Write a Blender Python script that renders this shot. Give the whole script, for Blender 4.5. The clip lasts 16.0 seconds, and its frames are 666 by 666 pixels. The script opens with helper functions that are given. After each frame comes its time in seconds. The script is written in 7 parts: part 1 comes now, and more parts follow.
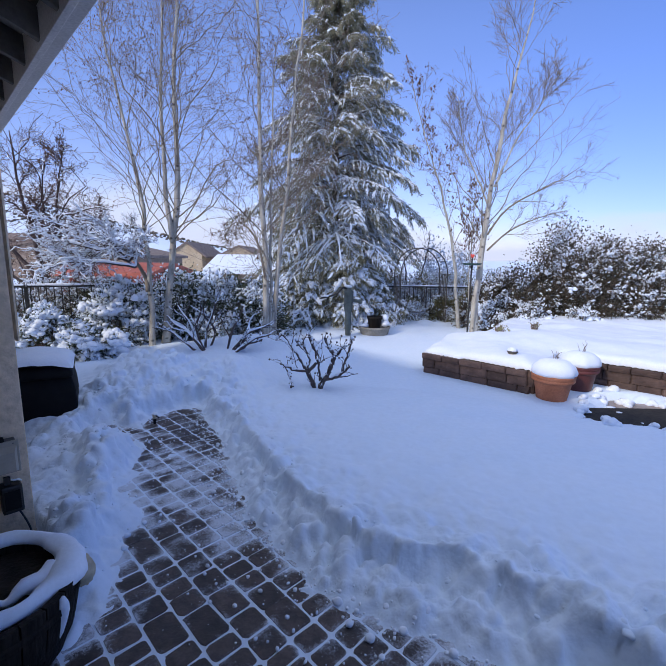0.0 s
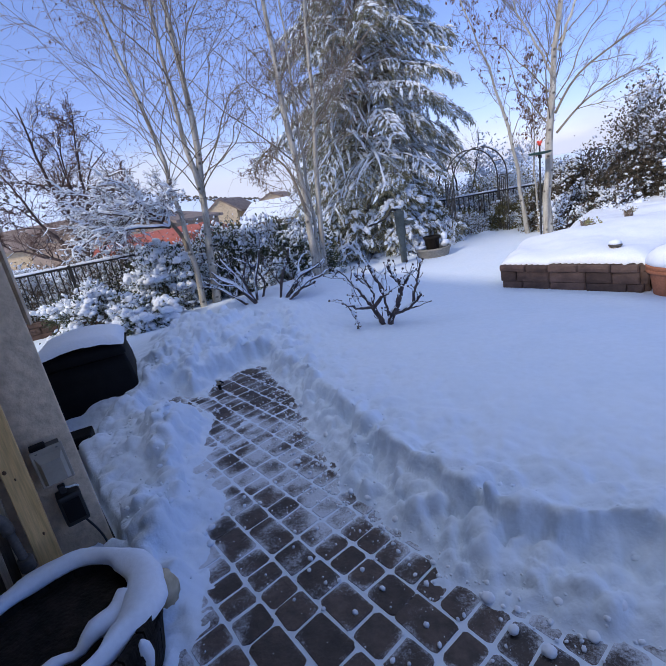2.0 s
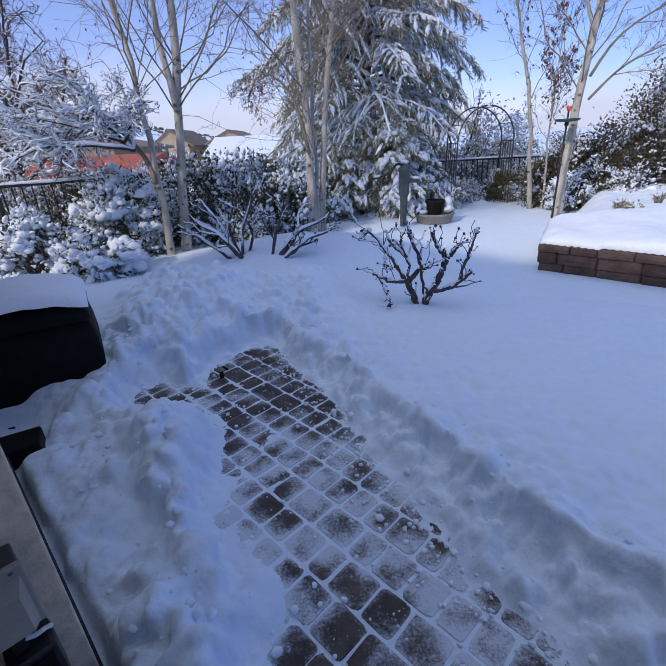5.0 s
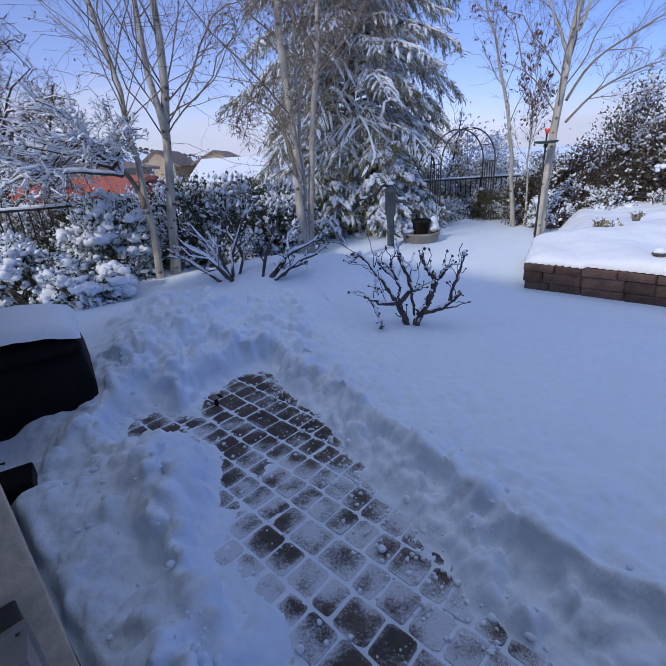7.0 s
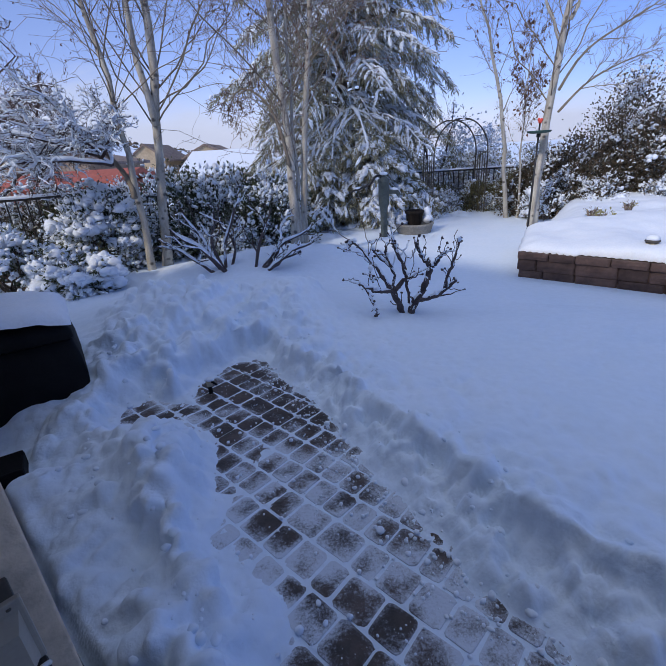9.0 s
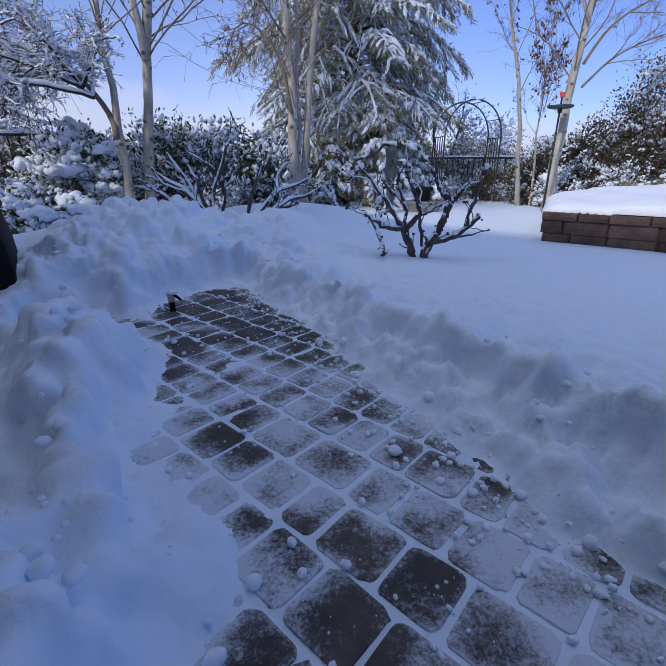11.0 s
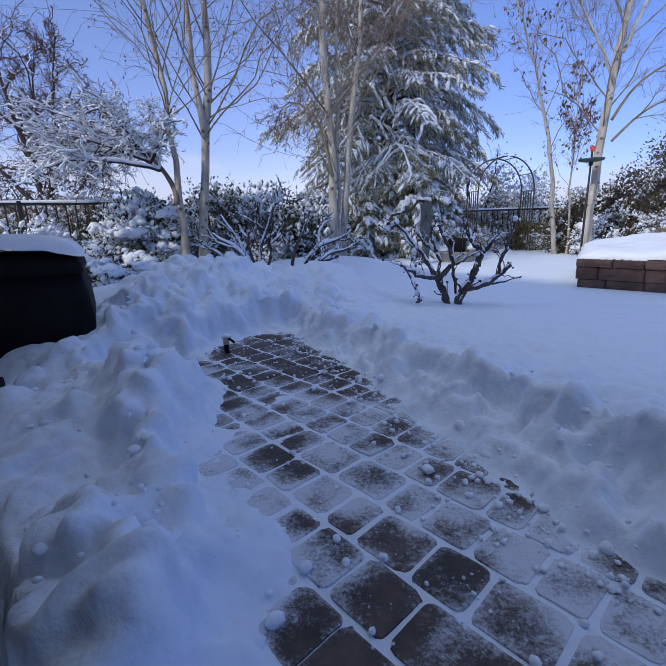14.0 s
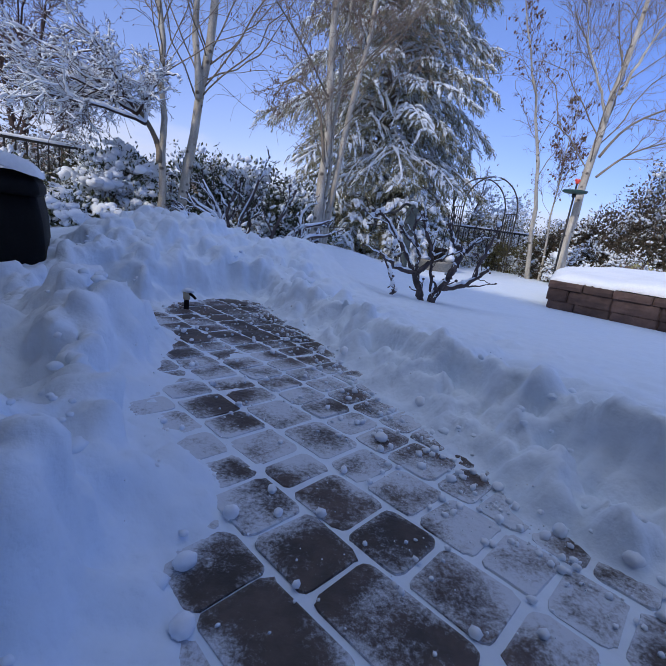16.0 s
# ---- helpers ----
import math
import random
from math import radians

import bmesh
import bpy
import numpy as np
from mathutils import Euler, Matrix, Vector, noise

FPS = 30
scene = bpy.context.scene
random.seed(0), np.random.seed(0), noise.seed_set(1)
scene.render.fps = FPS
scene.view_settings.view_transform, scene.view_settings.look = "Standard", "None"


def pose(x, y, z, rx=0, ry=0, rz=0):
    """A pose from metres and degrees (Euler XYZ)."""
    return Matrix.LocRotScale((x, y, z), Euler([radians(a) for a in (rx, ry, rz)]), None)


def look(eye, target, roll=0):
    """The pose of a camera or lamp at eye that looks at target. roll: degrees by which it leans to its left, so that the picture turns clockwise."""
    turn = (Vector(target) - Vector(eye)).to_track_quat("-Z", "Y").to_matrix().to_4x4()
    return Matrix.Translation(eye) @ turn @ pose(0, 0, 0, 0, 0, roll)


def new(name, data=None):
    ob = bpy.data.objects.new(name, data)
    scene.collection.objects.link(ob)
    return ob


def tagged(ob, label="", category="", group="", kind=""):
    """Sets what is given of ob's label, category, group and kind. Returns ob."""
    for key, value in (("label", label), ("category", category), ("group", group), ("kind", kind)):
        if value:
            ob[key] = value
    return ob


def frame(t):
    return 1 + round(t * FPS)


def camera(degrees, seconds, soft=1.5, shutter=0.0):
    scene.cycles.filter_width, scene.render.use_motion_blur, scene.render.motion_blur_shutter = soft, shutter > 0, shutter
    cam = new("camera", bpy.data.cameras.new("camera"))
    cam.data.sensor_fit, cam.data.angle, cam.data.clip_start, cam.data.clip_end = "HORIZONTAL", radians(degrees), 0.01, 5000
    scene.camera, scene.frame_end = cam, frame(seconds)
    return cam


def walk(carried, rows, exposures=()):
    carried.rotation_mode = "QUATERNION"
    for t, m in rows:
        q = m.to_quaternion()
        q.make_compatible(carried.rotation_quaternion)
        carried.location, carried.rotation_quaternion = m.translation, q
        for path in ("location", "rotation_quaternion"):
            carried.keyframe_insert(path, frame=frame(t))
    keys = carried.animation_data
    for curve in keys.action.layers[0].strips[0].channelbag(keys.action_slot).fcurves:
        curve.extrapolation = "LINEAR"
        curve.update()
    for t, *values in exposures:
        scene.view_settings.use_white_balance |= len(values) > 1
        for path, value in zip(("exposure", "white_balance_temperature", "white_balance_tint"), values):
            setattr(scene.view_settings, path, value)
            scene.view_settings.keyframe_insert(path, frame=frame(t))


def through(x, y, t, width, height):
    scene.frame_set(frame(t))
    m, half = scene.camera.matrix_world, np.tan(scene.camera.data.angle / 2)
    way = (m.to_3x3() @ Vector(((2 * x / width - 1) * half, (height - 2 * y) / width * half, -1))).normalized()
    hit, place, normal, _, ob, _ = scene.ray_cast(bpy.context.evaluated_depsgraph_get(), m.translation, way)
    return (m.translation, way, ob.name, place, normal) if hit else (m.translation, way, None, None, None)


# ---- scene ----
cam = camera(75.4, 16.0, 1.15)
PATH = [
    (0, (0.03, -0.021, 1.515), (0.012, 1.95, 1.174), 0.7),
    (0.5, (0.004, 0.023, 1.508), (-0.016, 1.994, 1.17), 1.7),
    (1, (-0.012, 0.079, 1.432), (-0.024, 2.025, 0.968), -4.1),
    (1.5, (-0.028, 0.311, 1.42), (-0.188, 2.226, 0.867), -7.5),
    (2, (-0.145, 0.53, 1.374), (-0.416, 2.418, 0.773), -10.3),
    (2.5, (-0.376, 0.721, 1.42), (-0.671, 2.607, 0.823), -14.1),
    (3, (-0.528, 0.981, 1.398), (-0.93, 2.859, 0.839), -12.6),
    (3.5, (-0.693, 1.165, 1.363), (-1.153, 3.003, 0.722), -10.4),
    (4, (-0.866, 1.293, 1.339), (-1.094, 3.136, 0.596), -10.1),
    (4.5, (-0.887, 1.336, 1.349), (-1.094, 3.166, 0.569), -9.4),
    (5, (-0.882, 1.35, 1.327), (-0.91, 3.177, 0.513), -3.0),
    (7.5, (-0.919, 1.357, 1.397), (-0.88, 3.214, 0.655), -3.7),
    (8, (-0.905, 1.342, 1.339), (-0.865, 3.192, 0.58), -4.1),
    (8.5, (-0.892, 1.347, 1.349), (-0.837, 3.192, 0.579), -4.6),
    (8.7, (-0.917, 1.347, 1.354), (-0.853, 3.19, 0.579), -4.1),
    (10.8, (-0.959, 1.669, 0.702), (-0.954, 3.535, -0.017), -0.6),
    (11, (-0.954, 1.693, 0.654), (-0.861, 3.556, -0.066), -0.0),
    (11.5, (-0.945, 1.705, 0.599), (-0.79, 3.558, -0.139), 0.6),
    (12, (-0.93, 1.703, 0.582), (-0.739, 3.55, -0.16), 1.3),
    (12.5, (-0.901, 1.694, 0.564), (-0.705, 3.536, -0.192), 1.3),
    (13, (-0.93, 1.697, 0.554), (-0.743, 3.549, -0.177), 1.4),
    (13.5, (-0.997, 1.663, 0.712), (-0.921, 3.601, 0.221), -3.2),
    (14, (-0.962, 1.512, 0.665), (-1.043, 3.448, 0.169), -1.7),
    (14.5, (-0.971, 1.563, 0.64), (-1.104, 3.491, 0.126), -0.0),
    (15, (-0.98, 1.56, 0.616), (-1.113, 3.485, 0.092), 5.0),
    (15.5, (-0.97, 1.572, 0.549), (-1.067, 3.498, 0.018), 5.7),
    (16, (-0.949, 1.573, 0.509), (-0.883, 3.512, 0.023), 7.7),
]
walk(cam, [(t, look(eye, target, roll)) for t, eye, target, roll in PATH], exposures=[(0.0, 0.43, 6330, 11.5), (0.5, 0.32, 6330, 11.5), (1.0, 0.30, 6280, 11.5), (1.6, 0.40, 6480, 11.5), (2.5, 0.47, 6530, 11.5), (4.0, 0.43, 6530, 11.5), (5.0, 0.29, 6480, 11.5), (7.5, 0.15, 6380, 11.5), (9.0, 0.14, 6380, 11.5), (11.0, 0.18, 6380, 11.5), (13.0, 0.18, 6380, 11.5), (14.5, 0.29, 6430, 11.5), (15.5, 0.33, 6430, 11.5), (16.0, 0.29, 6430, 11.5)])

# ---------------------------------------------------------------- world and light
world = bpy.data.worlds.new("sky")
scene.world = world
world.use_nodes = True
SUN_EL, SUN_TURN = 33.0, 225.0
SUN_STRENGTH, SKY_STRENGTH = 1.9, 0.158


def build_sky():
    nt = world.node_tree
    for n in list(nt.nodes):
        nt.nodes.remove(n)
    out = nt.nodes.new("ShaderNodeOutputWorld")
    bg = nt.nodes.new("ShaderNodeBackground")
    bg.inputs["Strength"].default_value = SKY_STRENGTH
    sky = nt.nodes.new("ShaderNodeTexSky")
    sky.sky_type = "NISHITA"
    sky.sun_disc = False
    sky.sun_elevation = radians(SUN_EL)
    sky.sun_rotation = radians(SUN_TURN)
    sky.air_density, sky.dust_density, sky.ozone_density = 1.0, 0.0, 3.4
    tc = nt.nodes.new("ShaderNodeTexCoord")
    sep = nt.nodes.new("ShaderNodeSeparateXYZ")
    nt.links.new(tc.outputs["Generated"], sep.inputs[0])
    # stretched cloud noise
    mp = nt.nodes.new("ShaderNodeMapping")
    mp.inputs["Scale"].default_value = (2.2, 2.2, 7.0)
    mp.inputs["Location"].default_value = (0.4, 1.3, 0.2)
    nt.links.new(tc.outputs["Generated"], mp.inputs[0])
    nz = nt.nodes.new("ShaderNodeTexNoise")
    nz.inputs["Scale"].default_value, nz.inputs["Detail"].default_value = 1.6, 7.0
    nz.inputs["Roughness"].default_value = 0.55
    nt.links.new(mp.outputs[0], nz.inputs["Vector"])
    low = nt.nodes.new("ShaderNodeMapRange")      # strong towards the horizon
    low.inputs["From Min"].default_value, low.inputs["From Max"].default_value = 0.0, 0.24
    low.inputs["To Min"].default_value, low.inputs["To Max"].default_value = 0.56, -0.56
    nt.links.new(sep.outputs[2], low.inputs["Value"])
    high = nt.nodes.new("ShaderNodeMapRange")     # thin cloud added overhead, out of view, to brighten the shaded snow
    high.inputs["From Min"].default_value, high.inputs["From Max"].default_value = 0.60, 0.85
    high.inputs["To Min"].default_value, high.inputs["To Max"].default_value = 0.0, 0.95
    nt.links.new(sep.outputs[2], high.inputs["Value"])
    both = nt.nodes.new("ShaderNodeMath")
    west = nt.nodes.new("ShaderNodeMath")         # thin cloud drifts in from the left
    west.operation = "MULTIPLY_ADD"
    west.inputs[1].default_value = -0.30
    nt.links.new(sep.outputs[0], west.inputs[0])
    nt.links.new(low.outputs[0], west.inputs[2])
    nt.links.new(west.outputs[0], both.inputs[0])
    nt.links.new(high.outputs[0], both.inputs[1])
    add = nt.nodes.new("ShaderNodeMath")
    add.operation = "ADD"
    nt.links.new(nz.outputs[0], add.inputs[0])
    nt.links.new(both.outputs[0], add.inputs[1])
    mask = nt.nodes.new("ShaderNodeMapRange")
    mask.interpolation_type = "SMOOTHSTEP"
    mask.inputs["From Min"].default_value, mask.inputs["From Max"].default_value = 0.46, 0.84
    mask.inputs["To Max"].default_value = 0.95
    nt.links.new(add.outputs[0], mask.inputs["Value"])
    mix = nt.nodes.new("ShaderNodeMix")
    mix.data_type = "RGBA"
    tint = nt.nodes.new("ShaderNodeMix")
    tint.data_type, tint.blend_type = "RGBA", "MULTIPLY"
    tint.inputs["Factor"].default_value = 1.0
    # the sky deepens away from the sun's side
    deep = nt.nodes.new("ShaderNodeMapRange")
    deep.inputs["From Min"].default_value, deep.inputs["From Max"].default_value = -0.1, 0.75
    nt.links.new(sep.outputs[0], deep.inputs["Value"])
    shade = nt.nodes.new("ShaderNodeMix")
    shade.data_type = "RGBA"
    shade.inputs["A"].default_value = SKY_TINT
    shade.inputs["B"].default_value = tuple(c * k for c, k in zip(SKY_TINT, (0.50, 0.64, 0.82, 1.0)))
    nt.links.new(deep.outputs[0], shade.inputs["Factor"])
    # violet haze and greyer cloud near the horizon
    level = nt.nodes.new("ShaderNodeMapRange")
    level.inputs["From Min"].default_value, level.inputs["From Max"].default_value = 0.0, 0.42
    nt.links.new(sep.outputs[2], level.inputs["Value"])
    haze = nt.nodes.new("ShaderNodeMix")
    haze.data_type = "RGBA"
    haze.inputs["A"].default_value, haze.inputs["B"].default_value = (0.74, 0.68, 0.74, 1), (1, 1, 1, 1)
    nt.links.new(level.outputs[0], haze.inputs["Factor"])
    veil = nt.nodes.new("ShaderNodeMix")
    veil.data_type, veil.blend_type = "RGBA", "MULTIPLY"
    veil.inputs["Factor"].default_value = 1.0
    nt.links.new(shade.outputs["Result"], veil.inputs["A"])
    nt.links.new(haze.outputs["Result"], veil.inputs["B"])
    nt.links.new(veil.outputs["Result"], tint.inputs["B"])
    cloud = nt.nodes.new("ShaderNodeMix")
    cloud.data_type = "RGBA"
    cloud.inputs["A"].default_value, cloud.inputs["B"].default_value = (3.25, 3.55, 4.6, 1), (3.75, 4.25, 5.4, 1)
    nt.links.new(level.outputs[0], cloud.inputs["Factor"])
    nt.links.new(cloud.outputs["Result"], mix.inputs["B"])
    nt.links.new(sky.outputs[0], tint.inputs["A"])
    nt.links.new(mask.outputs[0], mix.inputs["Factor"])
    nt.links.new(tint.outputs["Result"], mix.inputs["A"])
    nt.links.new(mix.outputs["Result"], bg.inputs["Color"])
    nt.links.new(bg.outputs[0], out.inputs[0])


SKY_TINT = (0.98, 0.88, 1.08, 1.0)
build_sky()
sun_data = bpy.data.lights.new("sun", "SUN")
sun_data.energy, sun_data.angle, sun_data.color = SUN_STRENGTH, radians(4.0), (1.0, 0.90, 0.76)
sun = new("sun", sun_data)
sun.matrix_world = look((-20, -20, 20), (-20 + 0.714 * math.cos(radians(SUN_EL)), -20 + 0.70 * math.cos(radians(SUN_EL)), 20 - math.sin(radians(SUN_EL))))

# ---------------------------------------------------------------- mesh helpers
rng = np.random.default_rng(7)


class Geo:
    """Vertices and faces gathered in arrays."""

    def __init__(self):
        self.v, self.f, self.n = [], [], 0

    def add(self, v, *faces):
        v = np.asarray(v, float).reshape(-1, 3)
        for f in faces:
            f = np.asarray(f, int)
            if f.size:
                self.f.append(f + self.n)
        self.v.append(v)
        self.n += len(v)
        return self

    def mesh(self, name, smooth=True):
        me = bpy.data.meshes.new(name)
        v = np.concatenate(self.v).astype(np.float32)
        me.vertices.add(len(v))
        me.vertices.foreach_set("co", v.ravel())
        total = np.concatenate([np.full(len(f), f.shape[1], np.int32) for f in self.f])
        loops = np.concatenate([f.ravel() for f in self.f]).astype(np.int32)
        me.loops.add(len(loops))
        me.loops.foreach_set("vertex_index", loops)
        me.polygons.add(len(total))
        start = np.concatenate([[0], np.cumsum(total)[:-1]]).astype(np.int32)
        me.polygons.foreach_set("loop_start", start)
        me.polygons.foreach_set("loop_total", total)
        me.polygons.foreach_set("use_smooth", np.full(len(total), smooth, bool))
        me.update(calc_edges=True)
        me.validate()
        return me


MANY = {"branchwork", "twig_mass", "catkin_mass", "leaf_mass", "needle_mass", "snow_crumbs", "bough_mass", "snow_cover", "stem_mass", "foliage", "knot_mass", "shoot_mass", "stalk_mass", "snow_runs", "snow_lumps"}


def part(name, shape, material, parent=None, label="", smooth=True, m=None):
    """One mesh object from a Geo, a bmesh or a mesh, under its thing if given."""
    if isinstance(shape, Geo):
        me = shape.mesh(name, smooth)
    elif isinstance(shape, bmesh.types.BMesh):
        me = bpy.data.meshes.new(name)
        shape.to_mesh(me)
        shape.free()
        for p in me.polygons:
            p.use_smooth = smooth
    else:
        me = shape
    if material and not me.materials:
        me.materials.append(material)
    ob = new(name, me)
    if parent is not None:
        ob.parent = parent
    if m is not None:
        ob.matrix_basis = m
    if label:
        tagged(ob, label)
    if name in MANY:
        tagged(ob, kind="stuff")
    return ob


def thing(name, label, category, at=(0, 0, 0), group="", kind=""):
    ob = new(name)
    ob.location = at
    ob.empty_display_size = 0.1
    return tagged(ob, label, category, group, kind)


def tubes(geo, P, R, sides=5, cap=True):
    """Many tapered tubes with the same number of points: P (n, k, 3), R (n, k)."""
    P, R = np.asarray(P, float), np.asarray(R, float)
    if P.ndim == 2:
        P, R = P[None], R[None]
    n, k = P.shape[:2]
    T = np.gradient(P, axis=1)
    T /= np.linalg.norm(T, axis=2, keepdims=True) + 1e-9
    ref = np.where(np.abs(T[:, :1, 2:3]) > 0.9, np.array([1.0, 0, 0]), np.array([0, 0, 1.0]))
    A = np.cross(T, np.broadcast_to(ref, T.shape))
    A /= np.linalg.norm(A, axis=2, keepdims=True) + 1e-9
    B = np.cross(T, A)
    a = np.arange(sides) * 2 * np.pi / sides
    V = P[:, :, None] + R[:, :, None, None] * (np.cos(a)[:, None] * A[:, :, None] + np.sin(a)[:, None] * B[:, :, None])
    idx = np.arange(n * k * sides).reshape(n, k, sides)
    nxt = np.roll(idx, -1, axis=2)
    F = np.stack([idx[:, :-1], nxt[:, :-1], nxt[:, 1:], idx[:, 1:]], -1).reshape(-1, 4)
    faces = [F]
    if cap:
        faces += [idx[:, 0, ::-1], idx[:, -1]] if sides > 2 else []
    geo.add(V.reshape(-1, 3), *faces)
    return geo


def box(geo, lo, hi, bev=0.0, m=None):
    """A box with chamfered edges."""
    lo, hi = np.asarray(lo, float), np.asarray(hi, float)
    bm = bmesh.new()
    bmesh.ops.create_cube(bm, size=1)
    c, s = (lo + hi) / 2, hi - lo
    for v in bm.verts:
        v.co = Vector(v.co[i] * s[i] + c[i] for i in range(3))
    if bev:
        bmesh.ops.bevel(bm, geom=bm.edges[:], offset=bev, segments=2, affect="EDGES", profile=0.6)
    return add_bm(geo, bm, m)


def add_bm(geo, bm, m=None):
    if m is not None:
        bm.transform(m)
    bm.verts.index_update()
    v = [tuple(q.co) for q in bm.verts]
    by = {}
    for f in bm.faces:
        by.setdefault(len(f.verts), []).append([q.index for q in f.verts])
    geo.add(v, *by.values())
    bm.free()
    return geo


def lathe(geo, prof, sides=32, at=(0, 0, 0), wob=0.0, seed=0):
    """Turned shape from a list of (radius, height)."""
    r = np.random.default_rng(seed)
    a = np.arange(sides) * 2 * np.pi / sides
    pr = np.asarray(prof, float)
    w = 1 + wob * r.normal(size=sides)
    V = np.stack([pr[:, 0, None] * np.cos(a) * w, pr[:, 0, None] * np.sin(a) * w, np.repeat(pr[:, 1, None], sides, 1)], -1) + np.asarray(at)
    idx = np.arange(len(pr) * sides).reshape(len(pr), sides)
    nxt = np.roll(idx, -1, axis=1)
    F = np.stack([idx[:-1], nxt[:-1], nxt[1:], idx[1:]], -1).reshape(-1, 4)
    geo.add(V.reshape(-1, 3), F, idx[:1, ::-1], idx[-1:])
    return geo


def smoothstep(a, b, x):
    t = np.clip((x - a) / (b - a), 0, 1)
    return t * t * (3 - 2 * t)


TABLE = np.random.default_rng(3).random((256, 256))


def vnoise(x, y, f=1.0, s=0):
    """Smooth value noise in [0, 1]."""
    x, y = np.asarray(x) * f + 17.3 * s + 500, np.asarray(y) * f + 9.7 * s + 500
    i, j = np.floor(x).astype(int), np.floor(y).astype(int)
    u, v = x - i, y - j
    u, v = u * u * u * (u * (u * 6 - 15) + 10), v * v * v * (v * (v * 6 - 15) + 10)
    g = lambda p, q: TABLE[p % 256, q % 256]
    return (g(i, j) * (1 - u) + g(i + 1, j) * u) * (1 - v) + (g(i, j + 1) * (1 - u) + g(i + 1, j + 1) * u) * v


def fbm(x, y, f=1.0, octaves=4, s=0):
    return sum(vnoise(x, y, f * 2.03 ** o, s + o) * 0.5 ** o for o in range(octaves)) / sum(0.5 ** o for o in range(octaves))


def poly_dist(x, y, poly):
    """Signed distance to a closed polygon, negative inside."""
    x, y = np.asarray(x, float), np.asarray(y, float)
    d = np.full(x.shape, 1e9)
    inside = np.zeros(x.shape, bool)
    for (ax, ay), (bx, by) in zip(poly, poly[1:] + poly[:1]):
        ex, ey = bx - ax, by - ay
        t = np.clip(((x - ax) * ex + (y - ay) * ey) / (ex * ex + ey * ey), 0, 1)
        d = np.minimum(d, np.hypot(x - ax - t * ex, y - ay - t * ey))
        cross = (ay > y) != (by > y)
        inside ^= cross & (x < (bx - ax) * (y - ay) / (by - ay + 1e-12) + ax)
    return np.where(inside, -d, d)


# ---------------------------------------------------------------- materials
def material(name, c1, c2, scale=8.0, rough=0.7, bump=0.2, bump_scale=60.0, metal=0.0, dist=0.01, rand=0.0, spec=0.5, coord="Object", streak=(1, 1, 1), detail=6.0, grain=0.2):
    mt = bpy.data.materials.new(name)
    mt.use_nodes = True
    nt = mt.node_tree
    b = nt.nodes["Principled BSDF"]
    tc = nt.nodes.new("ShaderNodeTexCoord") if coord == "Object" else nt.nodes.new("ShaderNodeNewGeometry")
    src = tc.outputs["Object" if coord == "Object" else "Position"]
    mp = nt.nodes.new("ShaderNodeMapping")
    mp.inputs["Scale"].default_value = streak
    nt.links.new(src, mp.inputs[0])
    n1 = nt.nodes.new("ShaderNodeTexNoise")
    n1.inputs["Scale"].default_value, n1.inputs["Detail"].default_value = scale, detail
    n2 = nt.nodes.new("ShaderNodeTexNoise")
    n2.inputs["Scale"].default_value, n2.inputs["Detail"].default_value = bump_scale, 4.0
    for n in (n1, n2):
        nt.links.new(mp.outputs[0], n.inputs["Vector"])
    ra = nt.nodes.new("ShaderNodeMapRange")
    ra.inputs["From Min"].default_value, ra.inputs["From Max"].default_value = 0.32, 0.68
    nt.links.new(n1.outputs[0], ra.inputs["Value"])
    mx = nt.nodes.new("ShaderNodeMix")
    mx.data_type = "RGBA"
    mx.inputs["A"].default_value, mx.inputs["B"].default_value = (*c1, 1), (*c2, 1)
    nt.links.new(ra.outputs[0], mx.inputs["Factor"])
    col = mx.outputs["Result"]
    # fine grain over the broad patches
    hs = nt.nodes.new("ShaderNodeHueSaturation")
    gr = nt.nodes.new("ShaderNodeMapRange")
    gr.inputs["From Min"].default_value, gr.inputs["From Max"].default_value = 0.25, 0.75
    gr.inputs["To Min"].default_value, gr.inputs["To Max"].default_value = 1 - grain, 1 + grain
    nt.links.new(n2.outputs[0], gr.inputs["Value"])
    val = gr.outputs[0]
    if rand:
        oi = nt.nodes.new("ShaderNodeObjectInfo")
        rr = nt.nodes.new("ShaderNodeMapRange")
        rr.inputs["To Min"].default_value, rr.inputs["To Max"].default_value = 1 - rand, 1 + rand
        nt.links.new(oi.outputs["Random"], rr.inputs["Value"])
        mu = nt.nodes.new("ShaderNodeMath")
        mu.operation = "MULTIPLY"
        nt.links.new(val, mu.inputs[0])
        nt.links.new(rr.outputs[0], mu.inputs[1])
        val = mu.outputs[0]
    nt.links.new(val, hs.inputs["Value"])
    nt.links.new(col, hs.inputs["Color"])
    nt.links.new(hs.outputs[0], b.inputs["Base Color"])
    b.inputs["Roughness"].default_value, b.inputs["Metallic"].default_value = rough, metal
    b.inputs["Specular IOR Level"].default_value = spec
    if bump:
        bp = nt.nodes.new("ShaderNodeBump")
        bp.inputs["Strength"].default_value, bp.inputs["Distance"].default_value = bump, dist
        nt.links.new(n2.outputs[0], bp.inputs["Height"])
        nt.links.new(bp.outputs[0], b.inputs["Normal"])
    return mt


